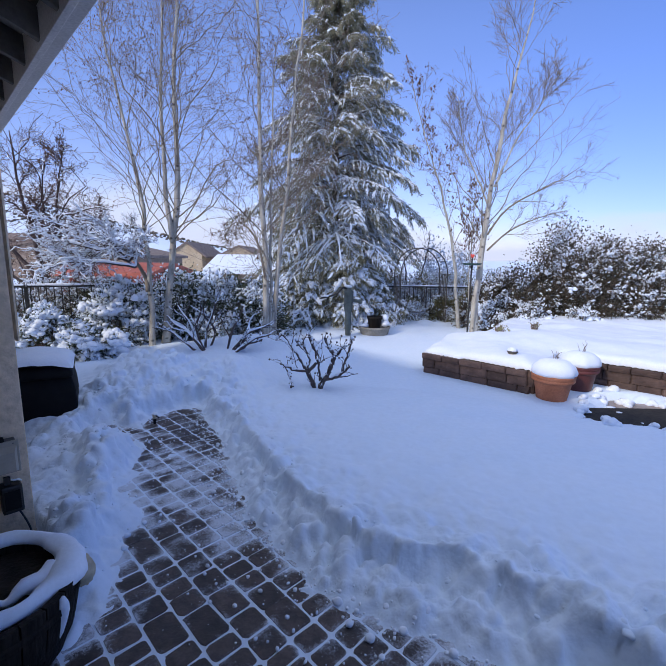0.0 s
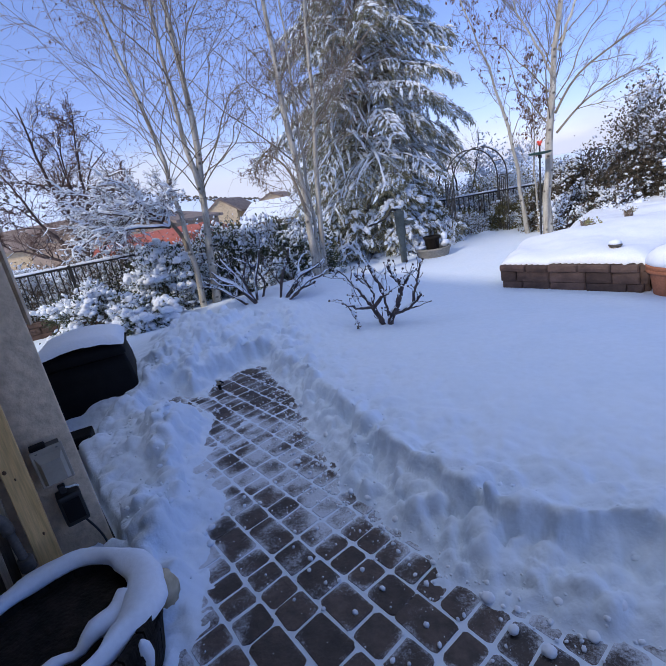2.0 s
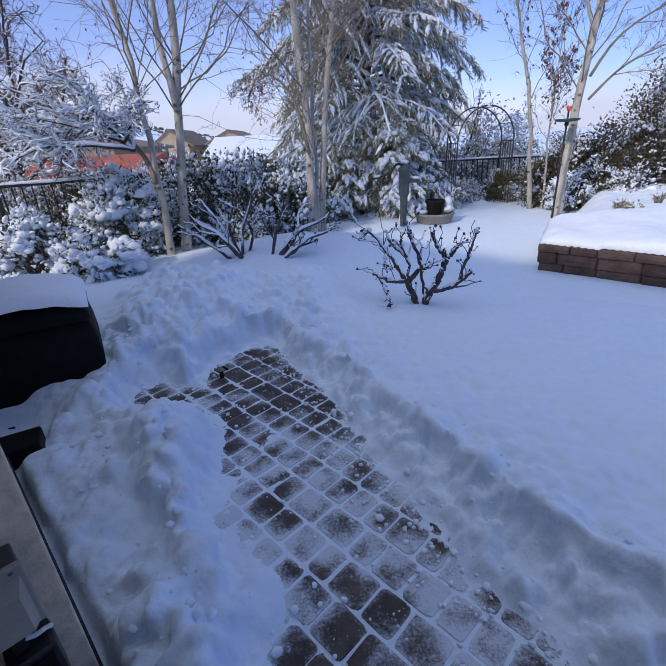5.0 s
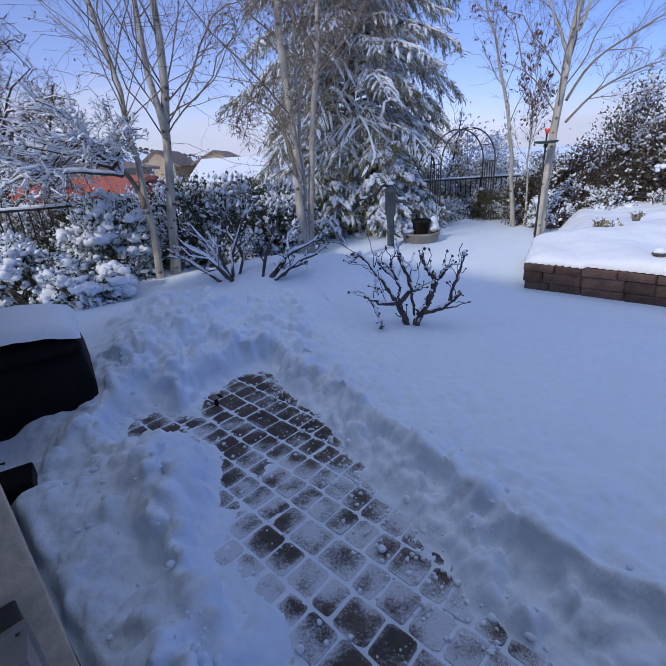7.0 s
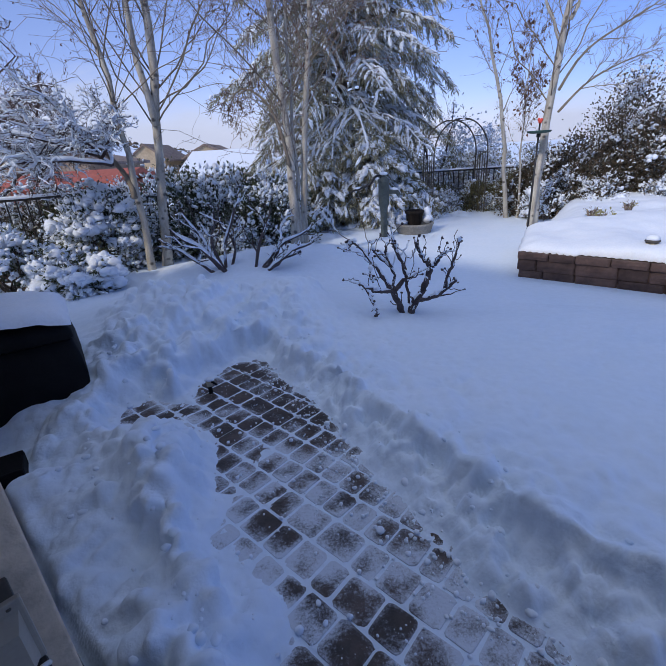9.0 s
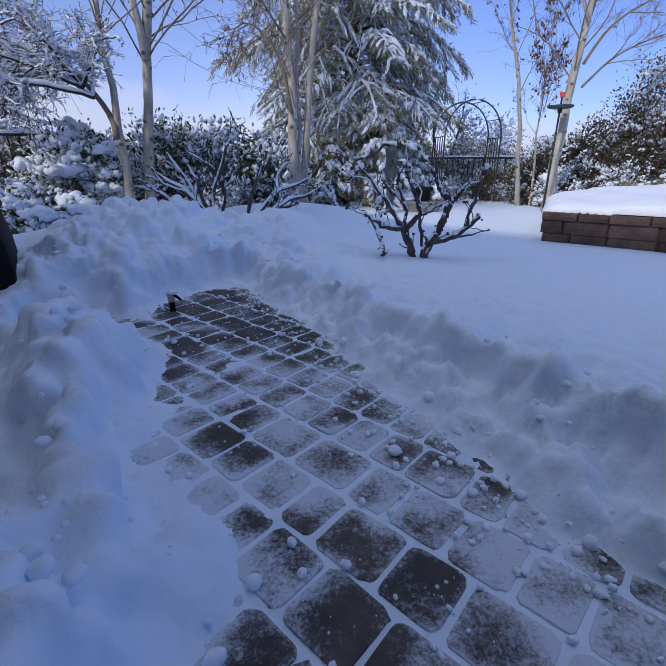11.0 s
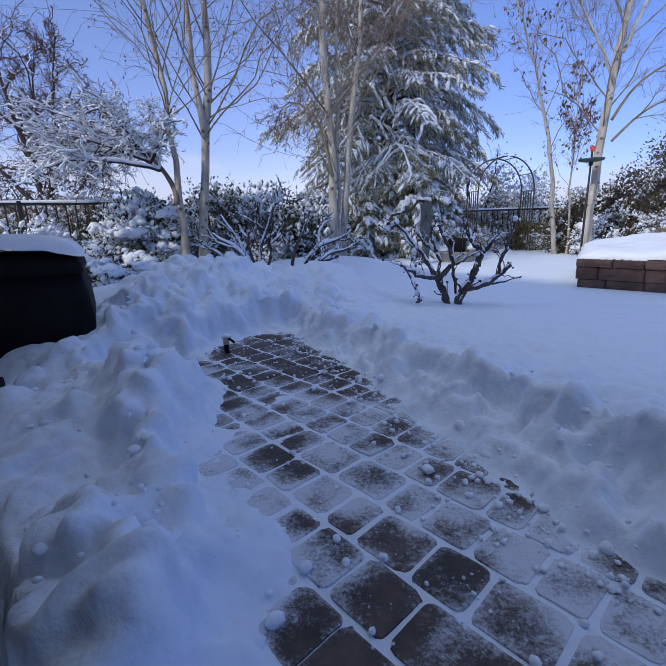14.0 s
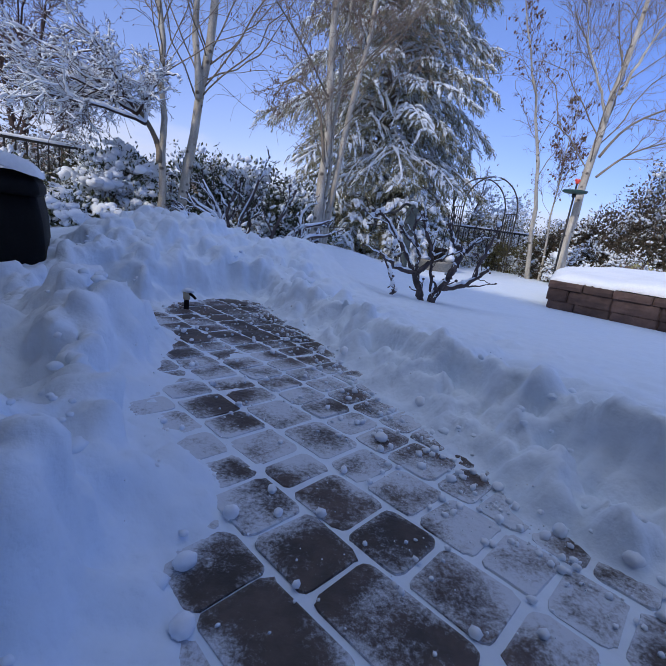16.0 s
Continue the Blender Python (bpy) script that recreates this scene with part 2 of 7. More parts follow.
def leaf_material(name, c1, c2, rough=0.45, through=0.15):
    """Leaves: colour varies from leaf to leaf."""
    mt = bpy.data.materials.new(name)
    mt.use_nodes = True
    nt = mt.node_tree
    b = nt.nodes["Principled BSDF"]
    g = nt.nodes.new("ShaderNodeNewGeometry")
    mx = nt.nodes.new("ShaderNodeMix")
    mx.data_type = "RGBA"
    mx.inputs["A"].default_value, mx.inputs["B"].default_value = (*c1, 1), (*c2, 1)
    nt.links.new(g.outputs["Random Per Island"], mx.inputs["Factor"])
    nt.links.new(mx.outputs["Result"], b.inputs["Base Color"])
    b.inputs["Roughness"].default_value = rough
    if through:
        tr = nt.nodes.new("ShaderNodeBsdfTranslucent")
        nt.links.new(mx.outputs["Result"], tr.inputs["Color"])
        ms = nt.nodes.new("ShaderNodeMixShader")
        ms.inputs[0].default_value = through
        nt.links.new(b.outputs[0], ms.inputs[1])
        nt.links.new(tr.outputs[0], ms.inputs[2])
        nt.links.new(ms.outputs[0], nt.nodes["Material Output"].inputs[0])
    return mt


M = {}
M["snow"] = material("snow", (0.73, 0.83, 0.94), (0.765, 0.85, 0.95), 3.0, 0.65, 0.4, 20.0, dist=0.006, spec=0.12, coord="World", grain=0.03)


def loosen(mt):
    """Add crumbly relief where the snow has been thrown."""
    nt = mt.node_tree
    b = nt.nodes["Principled BSDF"]
    old = b.inputs["Normal"].links[0].from_socket
    geo = nt.nodes.new("ShaderNodeNewGeometry")
    at = nt.nodes.new("ShaderNodeAttribute")
    at.attribute_name = "loose"
    vo = nt.nodes.new("ShaderNodeTexVoronoi")
    vo.feature = "SMOOTH_F1"
    vo.inputs["Scale"].default_value, vo.inputs["Smoothness"].default_value = 26.0, 0.6
    nz = nt.nodes.new("ShaderNodeTexNoise")
    nz.inputs["Scale"].default_value, nz.inputs["Detail"].default_value, nz.inputs["Roughness"].default_value = 26.0, 5.0, 0.5
    for n in (vo, nz):
        nt.links.new(geo.outputs["Position"], n.inputs["Vector"])
    sub = nt.nodes.new("ShaderNodeMath")
    sub.operation = "MULTIPLY_ADD"
    sub.inputs[1].default_value = -0.7
    nt.links.new(vo.outputs["Distance"], sub.inputs[0])
    nt.links.new(nz.outputs[0], sub.inputs[2])
    mu = nt.nodes.new("ShaderNodeMath")
    mu.operation = "MULTIPLY"
    nt.links.new(sub.outputs[0], mu.inputs[0])
    nt.links.new(at.outputs["Fac"], mu.inputs[1])
    bp = nt.nodes.new("ShaderNodeBump")
    bp.inputs["Strength"].default_value, bp.inputs["Distance"].default_value = 0.7, 0.010
    nt.links.new(mu.outputs[0], bp.inputs["Height"])
    nt.links.new(old, bp.inputs["Normal"])
    nt.links.new(bp.outputs[0], b.inputs["Normal"])
    return mt


M["snow_ground"] = loosen(material("snow_ground", (0.73, 0.83, 0.94), (0.765, 0.85, 0.95), 3.0, 0.65, 0.4, 20.0, dist=0.006, spec=0.12, coord="World", grain=0.03))
M["snow_soft"] = material("snow_soft", (0.79, 0.855, 0.935), (0.83, 0.88, 0.945), 12.0, 0.7, 0.25, 60.0, dist=0.003, spec=0.15, coord="World", grain=0.04)
M["stucco"] = material("stucco", (0.62, 0.48, 0.33), (0.68, 0.545, 0.395), 2.0, 0.9, 0.8, 26.0, dist=0.010, spec=0.2)
M["fascia"] = material("fascia", (0.44, 0.42, 0.41), (0.50, 0.48, 0.47), 3.0, 0.5, 0.05, 60.0)
M["gutter"] = material("gutter", (0.38, 0.36, 0.35), (0.45, 0.43, 0.42), 4.0, 0.4, 0.05, 60.0)
M["downspout"] = material("downspout", (0.17, 0.16, 0.16), (0.23, 0.22, 0.215), 4.0, 0.45, 0.05, 60.0)
M["apple_twig"] = material("apple_twig", (0.085, 0.045, 0.035), (0.15, 0.085, 0.065), 14.0, 0.8, 0.2, 60.0)
M["outlet_grey"] = material("outlet_grey", (0.055, 0.05, 0.045), (0.085, 0.078, 0.07), 9.0, 0.5, 0.1, 70.0, dist=0.002)
M["rafter"] = material("rafter", (0.07, 0.065, 0.06), (0.12, 0.11, 0.10), 6.0, 0.8, 0.3, 40.0)
M["roof"] = material("roof", (0.10, 0.07, 0.055), (0.18, 0.12, 0.09), 5.0, 0.9, 0.5, 30.0)
M["metal_dark"] = material("metal_dark", (0.075, 0.068, 0.06), (0.12, 0.108, 0.095), 10.0, 0.75, 0.2, 80.0, metal=0.1, dist=0.002)
M["plastic_black"] = material("plastic_black", (0.004, 0.004, 0.005), (0.008, 0.008, 0.009), 9.0, 0.65, 0.35, 90.0, dist=0.003, spec=0.16)
M["plastic_grey"] = material("plastic_grey", (0.31, 0.275, 0.22), (0.37, 0.325, 0.26), 9.0, 0.45, 0.08, 70.0, dist=0.002, grain=0.05)
M["rubber"] = material("rubber", (0.006, 0.006, 0.007), (0.012, 0.012, 0.012), 12.0, 0.5, 0.1, 90.0, dist=0.001)
M["cord_white"] = material("cord_white", (0.6, 0.6, 0.58), (0.7, 0.7, 0.68), 12.0, 0.5, 0.05, 90.0, dist=0.001)
M["pine"] = material("pine", (0.60, 0.36, 0.13), (0.76, 0.50, 0.21), 3.0, 0.65, 0.3, 20.0, dist=0.002, streak=(9, 9, 0.6))
M["knot"] = material("knot", (0.10, 0.045, 0.018), (0.17, 0.085, 0.035), 40.0, 0.7, 0.2, 90.0, dist=0.001)
M["old_wood"] = material("old_wood", (0.36, 0.29, 0.20), (0.50, 0.41, 0.29), 4.0, 0.8, 0.4, 24.0, dist=0.003, streak=(9, 9, 0.7))
# dark streaked brown that stands in for shade on the patio wall
M["wall_shade"] = material("wall_shade", (0.06, 0.045, 0.032), (0.12, 0.092, 0.066), 4.0, 0.85, 0.5, 24.0, dist=0.003, streak=(9, 9, 0.7))
M["barrel"] = material("barrel", (0.008, 0.007, 0.006), (0.028, 0.022, 0.018), 6.0, 0.8, 0.9, 22.0, dist=0.010, streak=(3, 3, 0.5), spec=0.2)
M["soil"] = material("soil", (0.012, 0.010, 0.009), (0.03, 0.025, 0.02), 20.0, 0.9, 0.8, 50.0, dist=0.01)
M["stone_tan"] = material("stone_tan", (0.42, 0.36, 0.25), (0.55, 0.48, 0.35), 8.0, 0.8, 0.5, 30.0, dist=0.006)
M["terracotta"] = material("terracotta", (0.34, 0.12, 0.055), (0.44, 0.17, 0.085), 5.0, 0.75, 0.2, 50.0, dist=0.002)
M["red_glaze"] = material("red_glaze", (0.09, 0.022, 0.019), (0.14, 0.038, 0.032), 6.0, 0.5, 0.15, 40.0, dist=0.002)
M["block"] = material("block", (0.068, 0.042, 0.035), (0.125, 0.080, 0.064), 7.0, 0.9, 0.9, 30.0, dist=0.010, rand=0.28, coord="World")
M["concrete"] = material("concrete", (0.20, 0.19, 0.165), (0.30, 0.28, 0.24), 5.0, 0.85, 0.5, 40.0, dist=0.004)
M["verdigris"] = material("verdigris", (0.06, 0.075, 0.07), (0.11, 0.13, 0.12), 9.0, 0.7, 0.4, 50.0, dist=0.003)
M["feeder_green"] = material("feeder_green", (0.014, 0.05, 0.045), (0.025, 0.075, 0.065), 9.0, 0.5, 0.1, 50.0, dist=0.002)
M["black_iron"] = material("black_iron", (0.010, 0.010, 0.011), (0.02, 0.02, 0.02), 9.0, 0.5, 0.15, 60.0, dist=0.001)
M["red_glass"] = material("red_glass", (0.75, 0.06, 0.04), (0.85, 0.10, 0.06), 9.0, 0.3, 0.0, 60.0)


def birch_material():
    """Pale bark with dark eyes and fine lenticels."""
    mt = material("birch_bark", (0.30, 0.27, 0.22), (0.56, 0.53, 0.45), 3.0, 0.8, 0.6, 30.0, dist=0.006, streak=(5, 5, 1.2))
    nt = mt.node_tree
    b = nt.nodes["Principled BSDF"]
    base = b.inputs["Base Color"].links[0].from_socket
    tc = nt.nodes.new("ShaderNodeTexCoord")
    mp = nt.nodes.new("ShaderNodeMapping")
    mp.inputs["Scale"].default_value = (7, 7, 9)
    nt.links.new(tc.outputs["Object"], mp.inputs[0])
    vo = nt.nodes.new("ShaderNodeTexVoronoi")
    vo.inputs["Scale"].default_value = 1.0
    nz = nt.nodes.new("ShaderNodeTexNoise")
    nz.inputs["Scale"].default_value, nz.inputs["Detail"].default_value = 22.0, 3.0
    nt.links.new(mp.outputs[0], vo.inputs["Vector"])
    nt.links.new(tc.outputs["Object"], nz.inputs["Vector"])
    ad = nt.nodes.new("ShaderNodeMath")
    ad.operation = "MULTIPLY_ADD"
    ad.inputs[1].default_value = 0.25
    nt.links.new(nz.outputs[0], ad.inputs[0])
    nt.links.new(vo.outputs["Distance"], ad.inputs[2])
    mk = nt.nodes.new("ShaderNodeMapRange")
    mk.inputs["From Min"].default_value, mk.inputs["From Max"].default_value = 0.24, 0.38
    mk.inputs["To Min"].default_value, mk.inputs["To Max"].default_value = 0.85, 0.0
    nt.links.new(ad.outputs[0], mk.inputs["Value"])
    mx = nt.nodes.new("ShaderNodeMix")
    mx.data_type = "RGBA"
    mx.inputs["B"].default_value = (0.045, 0.038, 0.032, 1)
    nt.links.new(base, mx.inputs["A"])
    nt.links.new(mk.outputs[0], mx.inputs["Factor"])
    nt.links.new(mx.outputs["Result"], b.inputs["Base Color"])
    return mt


M["birch_bark"] = birch_material()
M["twig"] = material("twig", (0.155, 0.118, 0.094), (0.28, 0.22, 0.175), 4.0, 0.8, 0.0, 30.0)
M["branch_pale"] = material("branch_pale", (0.17, 0.14, 0.105), (0.28, 0.235, 0.175), 4.0, 0.8, 0.3, 30.0, dist=0.003)
M["dark_bark"] = material("dark_bark", (0.035, 0.022, 0.022), (0.075, 0.05, 0.045), 6.0, 0.85, 0.6, 40.0, dist=0.004)
M["cane_bark"] = material("cane_bark", (0.05, 0.038, 0.04), (0.11, 0.085, 0.08), 14.0, 0.85, 0.8, 60.0, dist=0.004)
M["conifer_bark"] = material("conifer_bark", (0.09, 0.07, 0.055), (0.16, 0.13, 0.10), 6.0, 0.9, 0.8, 26.0, dist=0.01)
M["needles"] = leaf_material("needles", (0.13, 0.14, 0.08), (0.42, 0.38, 0.25), 0.7, 0.15)
M["laurel"] = leaf_material("laurel", (0.03, 0.048, 0.025), (0.095, 0.105, 0.05), 0.4, 0.15)
M["holly"] = leaf_material("holly", (0.045, 0.048, 0.028), (0.13, 0.09, 0.06), 0.45, 0.15)
M["dead_leaf"] = leaf_material("dead_leaf", (0.10, 0.045, 0.03), (0.18, 0.09, 0.06), 0.7, 0.2)
M["pale_leaf"] = leaf_material("pale_leaf", (0.20, 0.20, 0.07), (0.42, 0.38, 0.18), 0.5, 0.2)
M["olive"] = leaf_material("olive", (0.09, 0.09, 0.035), (0.27, 0.23, 0.10), 0.5, 0.2)
M["scrub"] = leaf_material("scrub", (0.07, 0.065, 0.05), (0.14, 0.11, 0.08), 0.8, 0.0)
M["wall_beige"] = material("wall_beige", (0.25, 0.185, 0.135), (0.32, 0.245, 0.185), 1.0, 0.9, 0.2, 6.0)
M["wall_tan"] = material("wall_tan", (0.42, 0.32, 0.2), (0.5, 0.4, 0.27), 1.0, 0.9, 0.2, 6.0)
M["wall_red"] = material("wall_red", (0.34, 0.085, 0.05), (0.42, 0.12, 0.075), 2.0, 0.85, 0.3, 8.0)
M["tile_roof"] = material("tile_roof", (0.17, 0.125, 0.10), (0.26, 0.20, 0.16), 2.0, 0.9, 0.4, 8.0)
M["pane"] = material("pane", (0.03, 0.035, 0.045), (0.05, 0.055, 0.065), 1.0, 0.1, 0.0, 6.0)


# snow left by the broom: x, y, half sizes, turn in degrees, film, depth
PATCHES = [(-1.16, 2.41, 0.24, 0.09, 12, 0.16, 0.001), (-0.86, 2.52, 0.22, 0.14, 20, 0.26, 0.0012), (-0.95, 2.88, 0.30, 0.18, 20, 0.22, 0.001), (-0.66, 2.15, 0.12, 0.24, -20, 0.19, 0.0005),
           (-0.60, 2.28, 0.16, 0.10, -35, 0.18, 0.001), (-0.42, 2.10, 0.17, 0.13, -40, 0.15, 0.0005), (-1.22, 3.10, 0.22, 0.14, 30, 0.18, 0.002), (0.20, 1.62, 0.30, 0.14, -35, 0.14, 0.001), (-1.12, 2.08, 0.12, 0.30, 15, 0.14, 0.001), (-1.40, 2.68, 0.14, 0.26, 25, 0.16, 0.001),
           (-1.00, 1.62, 0.10, 0.25, 5, 0.14, 0.001), (-1.75, 3.40, 0.22, 0.20, 30, 0.14, 0.002),
           (0.58, 1.44, 0.40, 0.20, -35, 0.16, 0.001)]


def paver_material():
    """Damp brown concrete with a dusting of dry snow swept thin."""
    mt = material("paver", (0.038, 0.028, 0.024), (0.092, 0.066, 0.055), 16.0, 0.55, 0.8, 70.0, dist=0.004, rand=0.35, coord="World")
    nt = mt.node_tree
    b = nt.nodes["Principled BSDF"]
    base = b.inputs["Base Color"].links[0].from_socket
    geo = nt.nodes.new("ShaderNodeNewGeometry")
    big = nt.nodes.new("ShaderNodeTexNoise")
    big.inputs["Scale"].default_value, big.inputs["Detail"].default_value = 6.5, 6.0
    fine = nt.nodes.new("ShaderNodeTexNoise")
    fine.inputs["Scale"].default_value, fine.inputs["Detail"].default_value, fine.inputs["Roughness"].default_value = 95.0, 6.0, 0.85
    for n in (big, fine):
        nt.links.new(geo.outputs["Position"], n.inputs["Vector"])
    s1 = nt.nodes.new("ShaderNodeMath")
    s1.operation = "MULTIPLY_ADD"
    s1.inputs[1].default_value = 0.75
    nt.links.new(fine.outputs[0], s1.inputs[0])
    nt.links.new(big.outputs[0], s1.inputs[2])
    film = nt.nodes.new("ShaderNodeAttribute")      # how much snow the broom left
    film.attribute_name = "film"
    s2 = nt.nodes.new("ShaderNodeMath")
    nt.links.new(s1.outputs[0], s2.inputs[0])
    nt.links.new(film.outputs["Fac"], s2.inputs[1])
    mk = nt.nodes.new("ShaderNodeMapRange")
    mk.interpolation_type = "SMOOTHSTEP"
    mk.inputs["From Min"].default_value, mk.inputs["From Max"].default_value = 0.90, 1.20
    mk.inputs["To Max"].default_value = 0.80
    nt.links.new(s2.outputs[0], mk.inputs["Value"])
    mx = nt.nodes.new("ShaderNodeMix")
    mx.data_type = "RGBA"
    mx.inputs["B"].default_value = (0.74, 0.81, 0.91, 1)
    nt.links.new(base, mx.inputs["A"])
    nt.links.new(mk.outputs[0], mx.inputs["Factor"])
    nt.links.new(mx.outputs["Result"], b.inputs["Base Color"])
    return mt


M["paver"] = paver_material()

# ---------------------------------------------------------------- ground under snow
CLEARED = [(-1.36, 4.22), (-1.24, 3.95), (-0.99, 3.58), (-0.78, 3.14), (-0.64, 2.79), (-0.56, 2.55), (-0.46, 2.33), (-0.32, 2.13), (-0.14, 1.90), (0.0, 1.77), (0.22, 1.66), (0.45, 1.56), (0.70, 1.41), (1.0, 1.2),
           (2.6, 0.1), (4.4, -2.3), (2.0, -5.2), (-3.9, -0.7), (-1.85, 1.25), (-1.03, 1.43), (-1.03, 1.6), (-1.09, 1.85), (-1.15, 2.03), (-1.13, 2.2), (-1.12, 2.28), (-1.20, 2.37), (-1.37, 2.52), (-1.41, 2.62), (-1.44, 2.82),
           (-1.58, 3.2), (-1.72, 3.40), (-1.80, 3.38), (-2.10, 3.33), (-2.16, 3.62), (-1.95, 3.72), (-1.82, 3.62), (-1.74, 3.64), (-1.79, 3.90)]
WET = [(2.55, 4.05), (3.1, 3.78), (3.9, 3.4), (4.6, 3.3), (4.9, 3.5), (3.75, 4.65), (3.2, 4.9), (2.95, 4.55)]
BED = [(1.25, 5.75), (2.27, 4.82), (2.97, 5.59), (5.2, 3.57), (9.0, 5.5), (9.0, 9.6), (3.9, 9.4), (2.3, 7.6)]


def bump(x, y, cx, cy, sx, sy, h, turn=0.0):
    c, s = math.cos(radians(turn)), math.sin(radians(turn))
    u, v = (x - cx) * c + (y - cy) * s, -(x - cx) * s + (y - cy) * c
    return h * np.exp(-0.5 * ((u / sx) ** 2 + (v / sy) ** 2))


CREST = [(-1.72, 3.02), (-1.66, 2.93), (-1.58, 2.78), (-1.50, 2.55), (-1.44, 2.40), (-1.30, 2.09), (-1.17, 1.87), (-1.12, 1.70)]


def line_dist(x, y, pts):
    d = np.full(np.shape(x), 1e9)
    for (ax, ay), (bx, by) in zip(pts, pts[1:]):
        ex, ey = bx - ax, by - ay
        t = np.clip(((x - ax) * ex + (y - ay) * ey) / (ex * ex + ey * ey), 0, 1)
        d = np.minimum(d, np.hypot(x - ax - t * ex, y - ay - t * ey))
    return d


def snow_top(x, y):
    """Height of the undisturbed and the thrown-up snow."""
    z = np.interp(y, [0, 2.2, 3.4, 4.7, 5.7, 9, 11.3, 13, 20, 30, 60, 200], [0.15, 0.14, 0.10, 0.03, -0.06, -0.14, -0.20, -0.95, -2.6, -3.2, -3.5, -4.0])
    z = z + bump(x, y, -1.1, 6.9, 0.9, 0.6, 0.33) + bump(x, y, -3.0, 7.0, 1.4, 0.8, 0.10)
    z = z + bump(x, y, -2.05, 4.75, 0.5, 0.42, 0.27) + bump(x, y, -1.25, 5.0, 0.5, 0.34, 0.10) + bump(x, y, -1.10, 5.02, 0.20, 0.26, 0.19) + bump(x, y, -2.9, 5.2, 0.9, 0.6, 0.18)
    z = z + np.interp(y, [1.9, 2.45, 2.8, 3.1], [0.07, 0.075, 0.15, 0.13]) * np.exp(-(line_dist(x, y, CREST) / 0.14) ** 2) - 0.085 * smoothstep(-0.95, -1.15, x) * smoothstep(2.95, 2.5, y) + bump(x, y, -2.25, 4.1, 0.25, 0.3, 0.09) + bump(x, y, -1.37, 1.93, 0.13, 0.16, 0.07)
    z = z + 0.03 * (fbm(x, y, 0.9, 3, 5) - 0.5) * 2 * smoothstep(4.0, 5.5, y)
    for cx, cy, s, h in ((0.49, 2.27, 0.05, 0.03), (0.58, 2.31, 0.06, 0.022), (0.31, 2.19, 0.03, 0.02), (0.78, 3.16, 0.10, 0.018), (0.70, 3.55, 0.10, 0.015), (0.84, 2.75, 0.10, 0.018), (0.07, 3.03, 0.025, 0.012), (0.09, 2.90, 0.03, 0.012), (0.18, 2.43, 0.025, 0.015), (0.65, 3.48, 0.07, 0.012), (-0.13, 3.48, 0.03, 0.012)):
        z = z - bump(x, y, cx, cy, s, s * 0.6, h, 40)      # small dents and drips
    z = z + bump(x, y, 2.18, 10.5, 0.19, 0.19, 0.27)
    z = z - bump(x, y, -2.75, 3.05, 0.30, 0.26, 0.20, 25)
    z = z - 0.03 * smoothstep(0.8, 1.5, x) * smoothstep(4.2, 5.0, y) * smoothstep(6.6, 5.8, y)
    z = z - 0.06 * smoothstep(1.2, 2.2, x) * smoothstep(3.0, 3.9, y) * smoothstep(5.6, 4.8, y)
    return z


def popcorn(x, y, f, s):
    """Rounded lumps of one size: 0 in the creases, 1 on top."""
    x, y = np.asarray(x) * f + 300, np.asarray(y) * f + 300
    i, j = np.floor(x).astype(int), np.floor(y).astype(int)
    best = np.full(np.shape(x), 9.0)
    for a in (-1, 0, 1):
        for b in (-1, 0, 1):
            p, q = (i + a + 31 * s) % 256, (j + b + 57 * s) % 256
            best = np.minimum(best, (i + a + TABLE[p, q] - x) ** 2 + (j + b + TABLE[q, p] - y) ** 2)
    s = np.clip(1 - best / 0.62, 0, 1)
    return s * s * (3 - 2 * s)


def popcorn_solid(x, y, z, f, s):
    """Rounded lumps in three dimensions: 0 in the creases, 1 on top."""
    x, y, z = x * f + 300, y * f + 300, z * f + 300
    i, j, k = np.floor(x).astype(int), np.floor(y).astype(int), np.floor(z).astype(int)
    best = np.full(np.shape(x), 9.0)
    for a in (-1, 0, 1):
        for b in (-1, 0, 1):
            for c in (-1, 0, 1):
                p, q = (i + a + 31 * s + 7 * (k + c)) % 256, (j + b + 57 * s + 13 * (k + c)) % 256
                d = (i + a + TABLE[p, q] - x) ** 2 + (j + b + TABLE[q, p] - y) ** 2 + (k + c + TABLE[(p + 91) % 256, q] - z) ** 2
                best = np.minimum(best, d)
    return np.clip(1 - best / 0.55, 0, 1)


def lumps(x, y, z):
    """Thrown snow: soft lumps of three sizes, in patches."""
    w = 0.06
    wx, wy = x + w * (vnoise(x + z, y, 7, 1) - 0.5), y + w * (vnoise(x, y + z, 7, 2) - 0.5)
    a, b, c = popcorn_solid(wx, wy, z, 5.0, 1), popcorn_solid(wx, wy, z, 11.0, 2), popcorn_solid(wx, wy, z, 24.0, 3)
    m = smoothstep(0.35, 0.65, fbm(x + z, y, 3.0, 2, 8))
    n = smoothstep(0.38, 0.62, fbm(x, y + z, 4.5, 2, 14))
    fine = popcorn_solid(wx, wy, z, 50.0, 4)
    return 0.075 * (a - 0.5) * (0.4 + 0.6 * n) + 0.055 * (b - 0.5) * (0.35 + 0.65 * m) + 0.036 * (c - 0.5) * (0.35 + 0.65 * n) + 0.014 * (fine - 0.5)


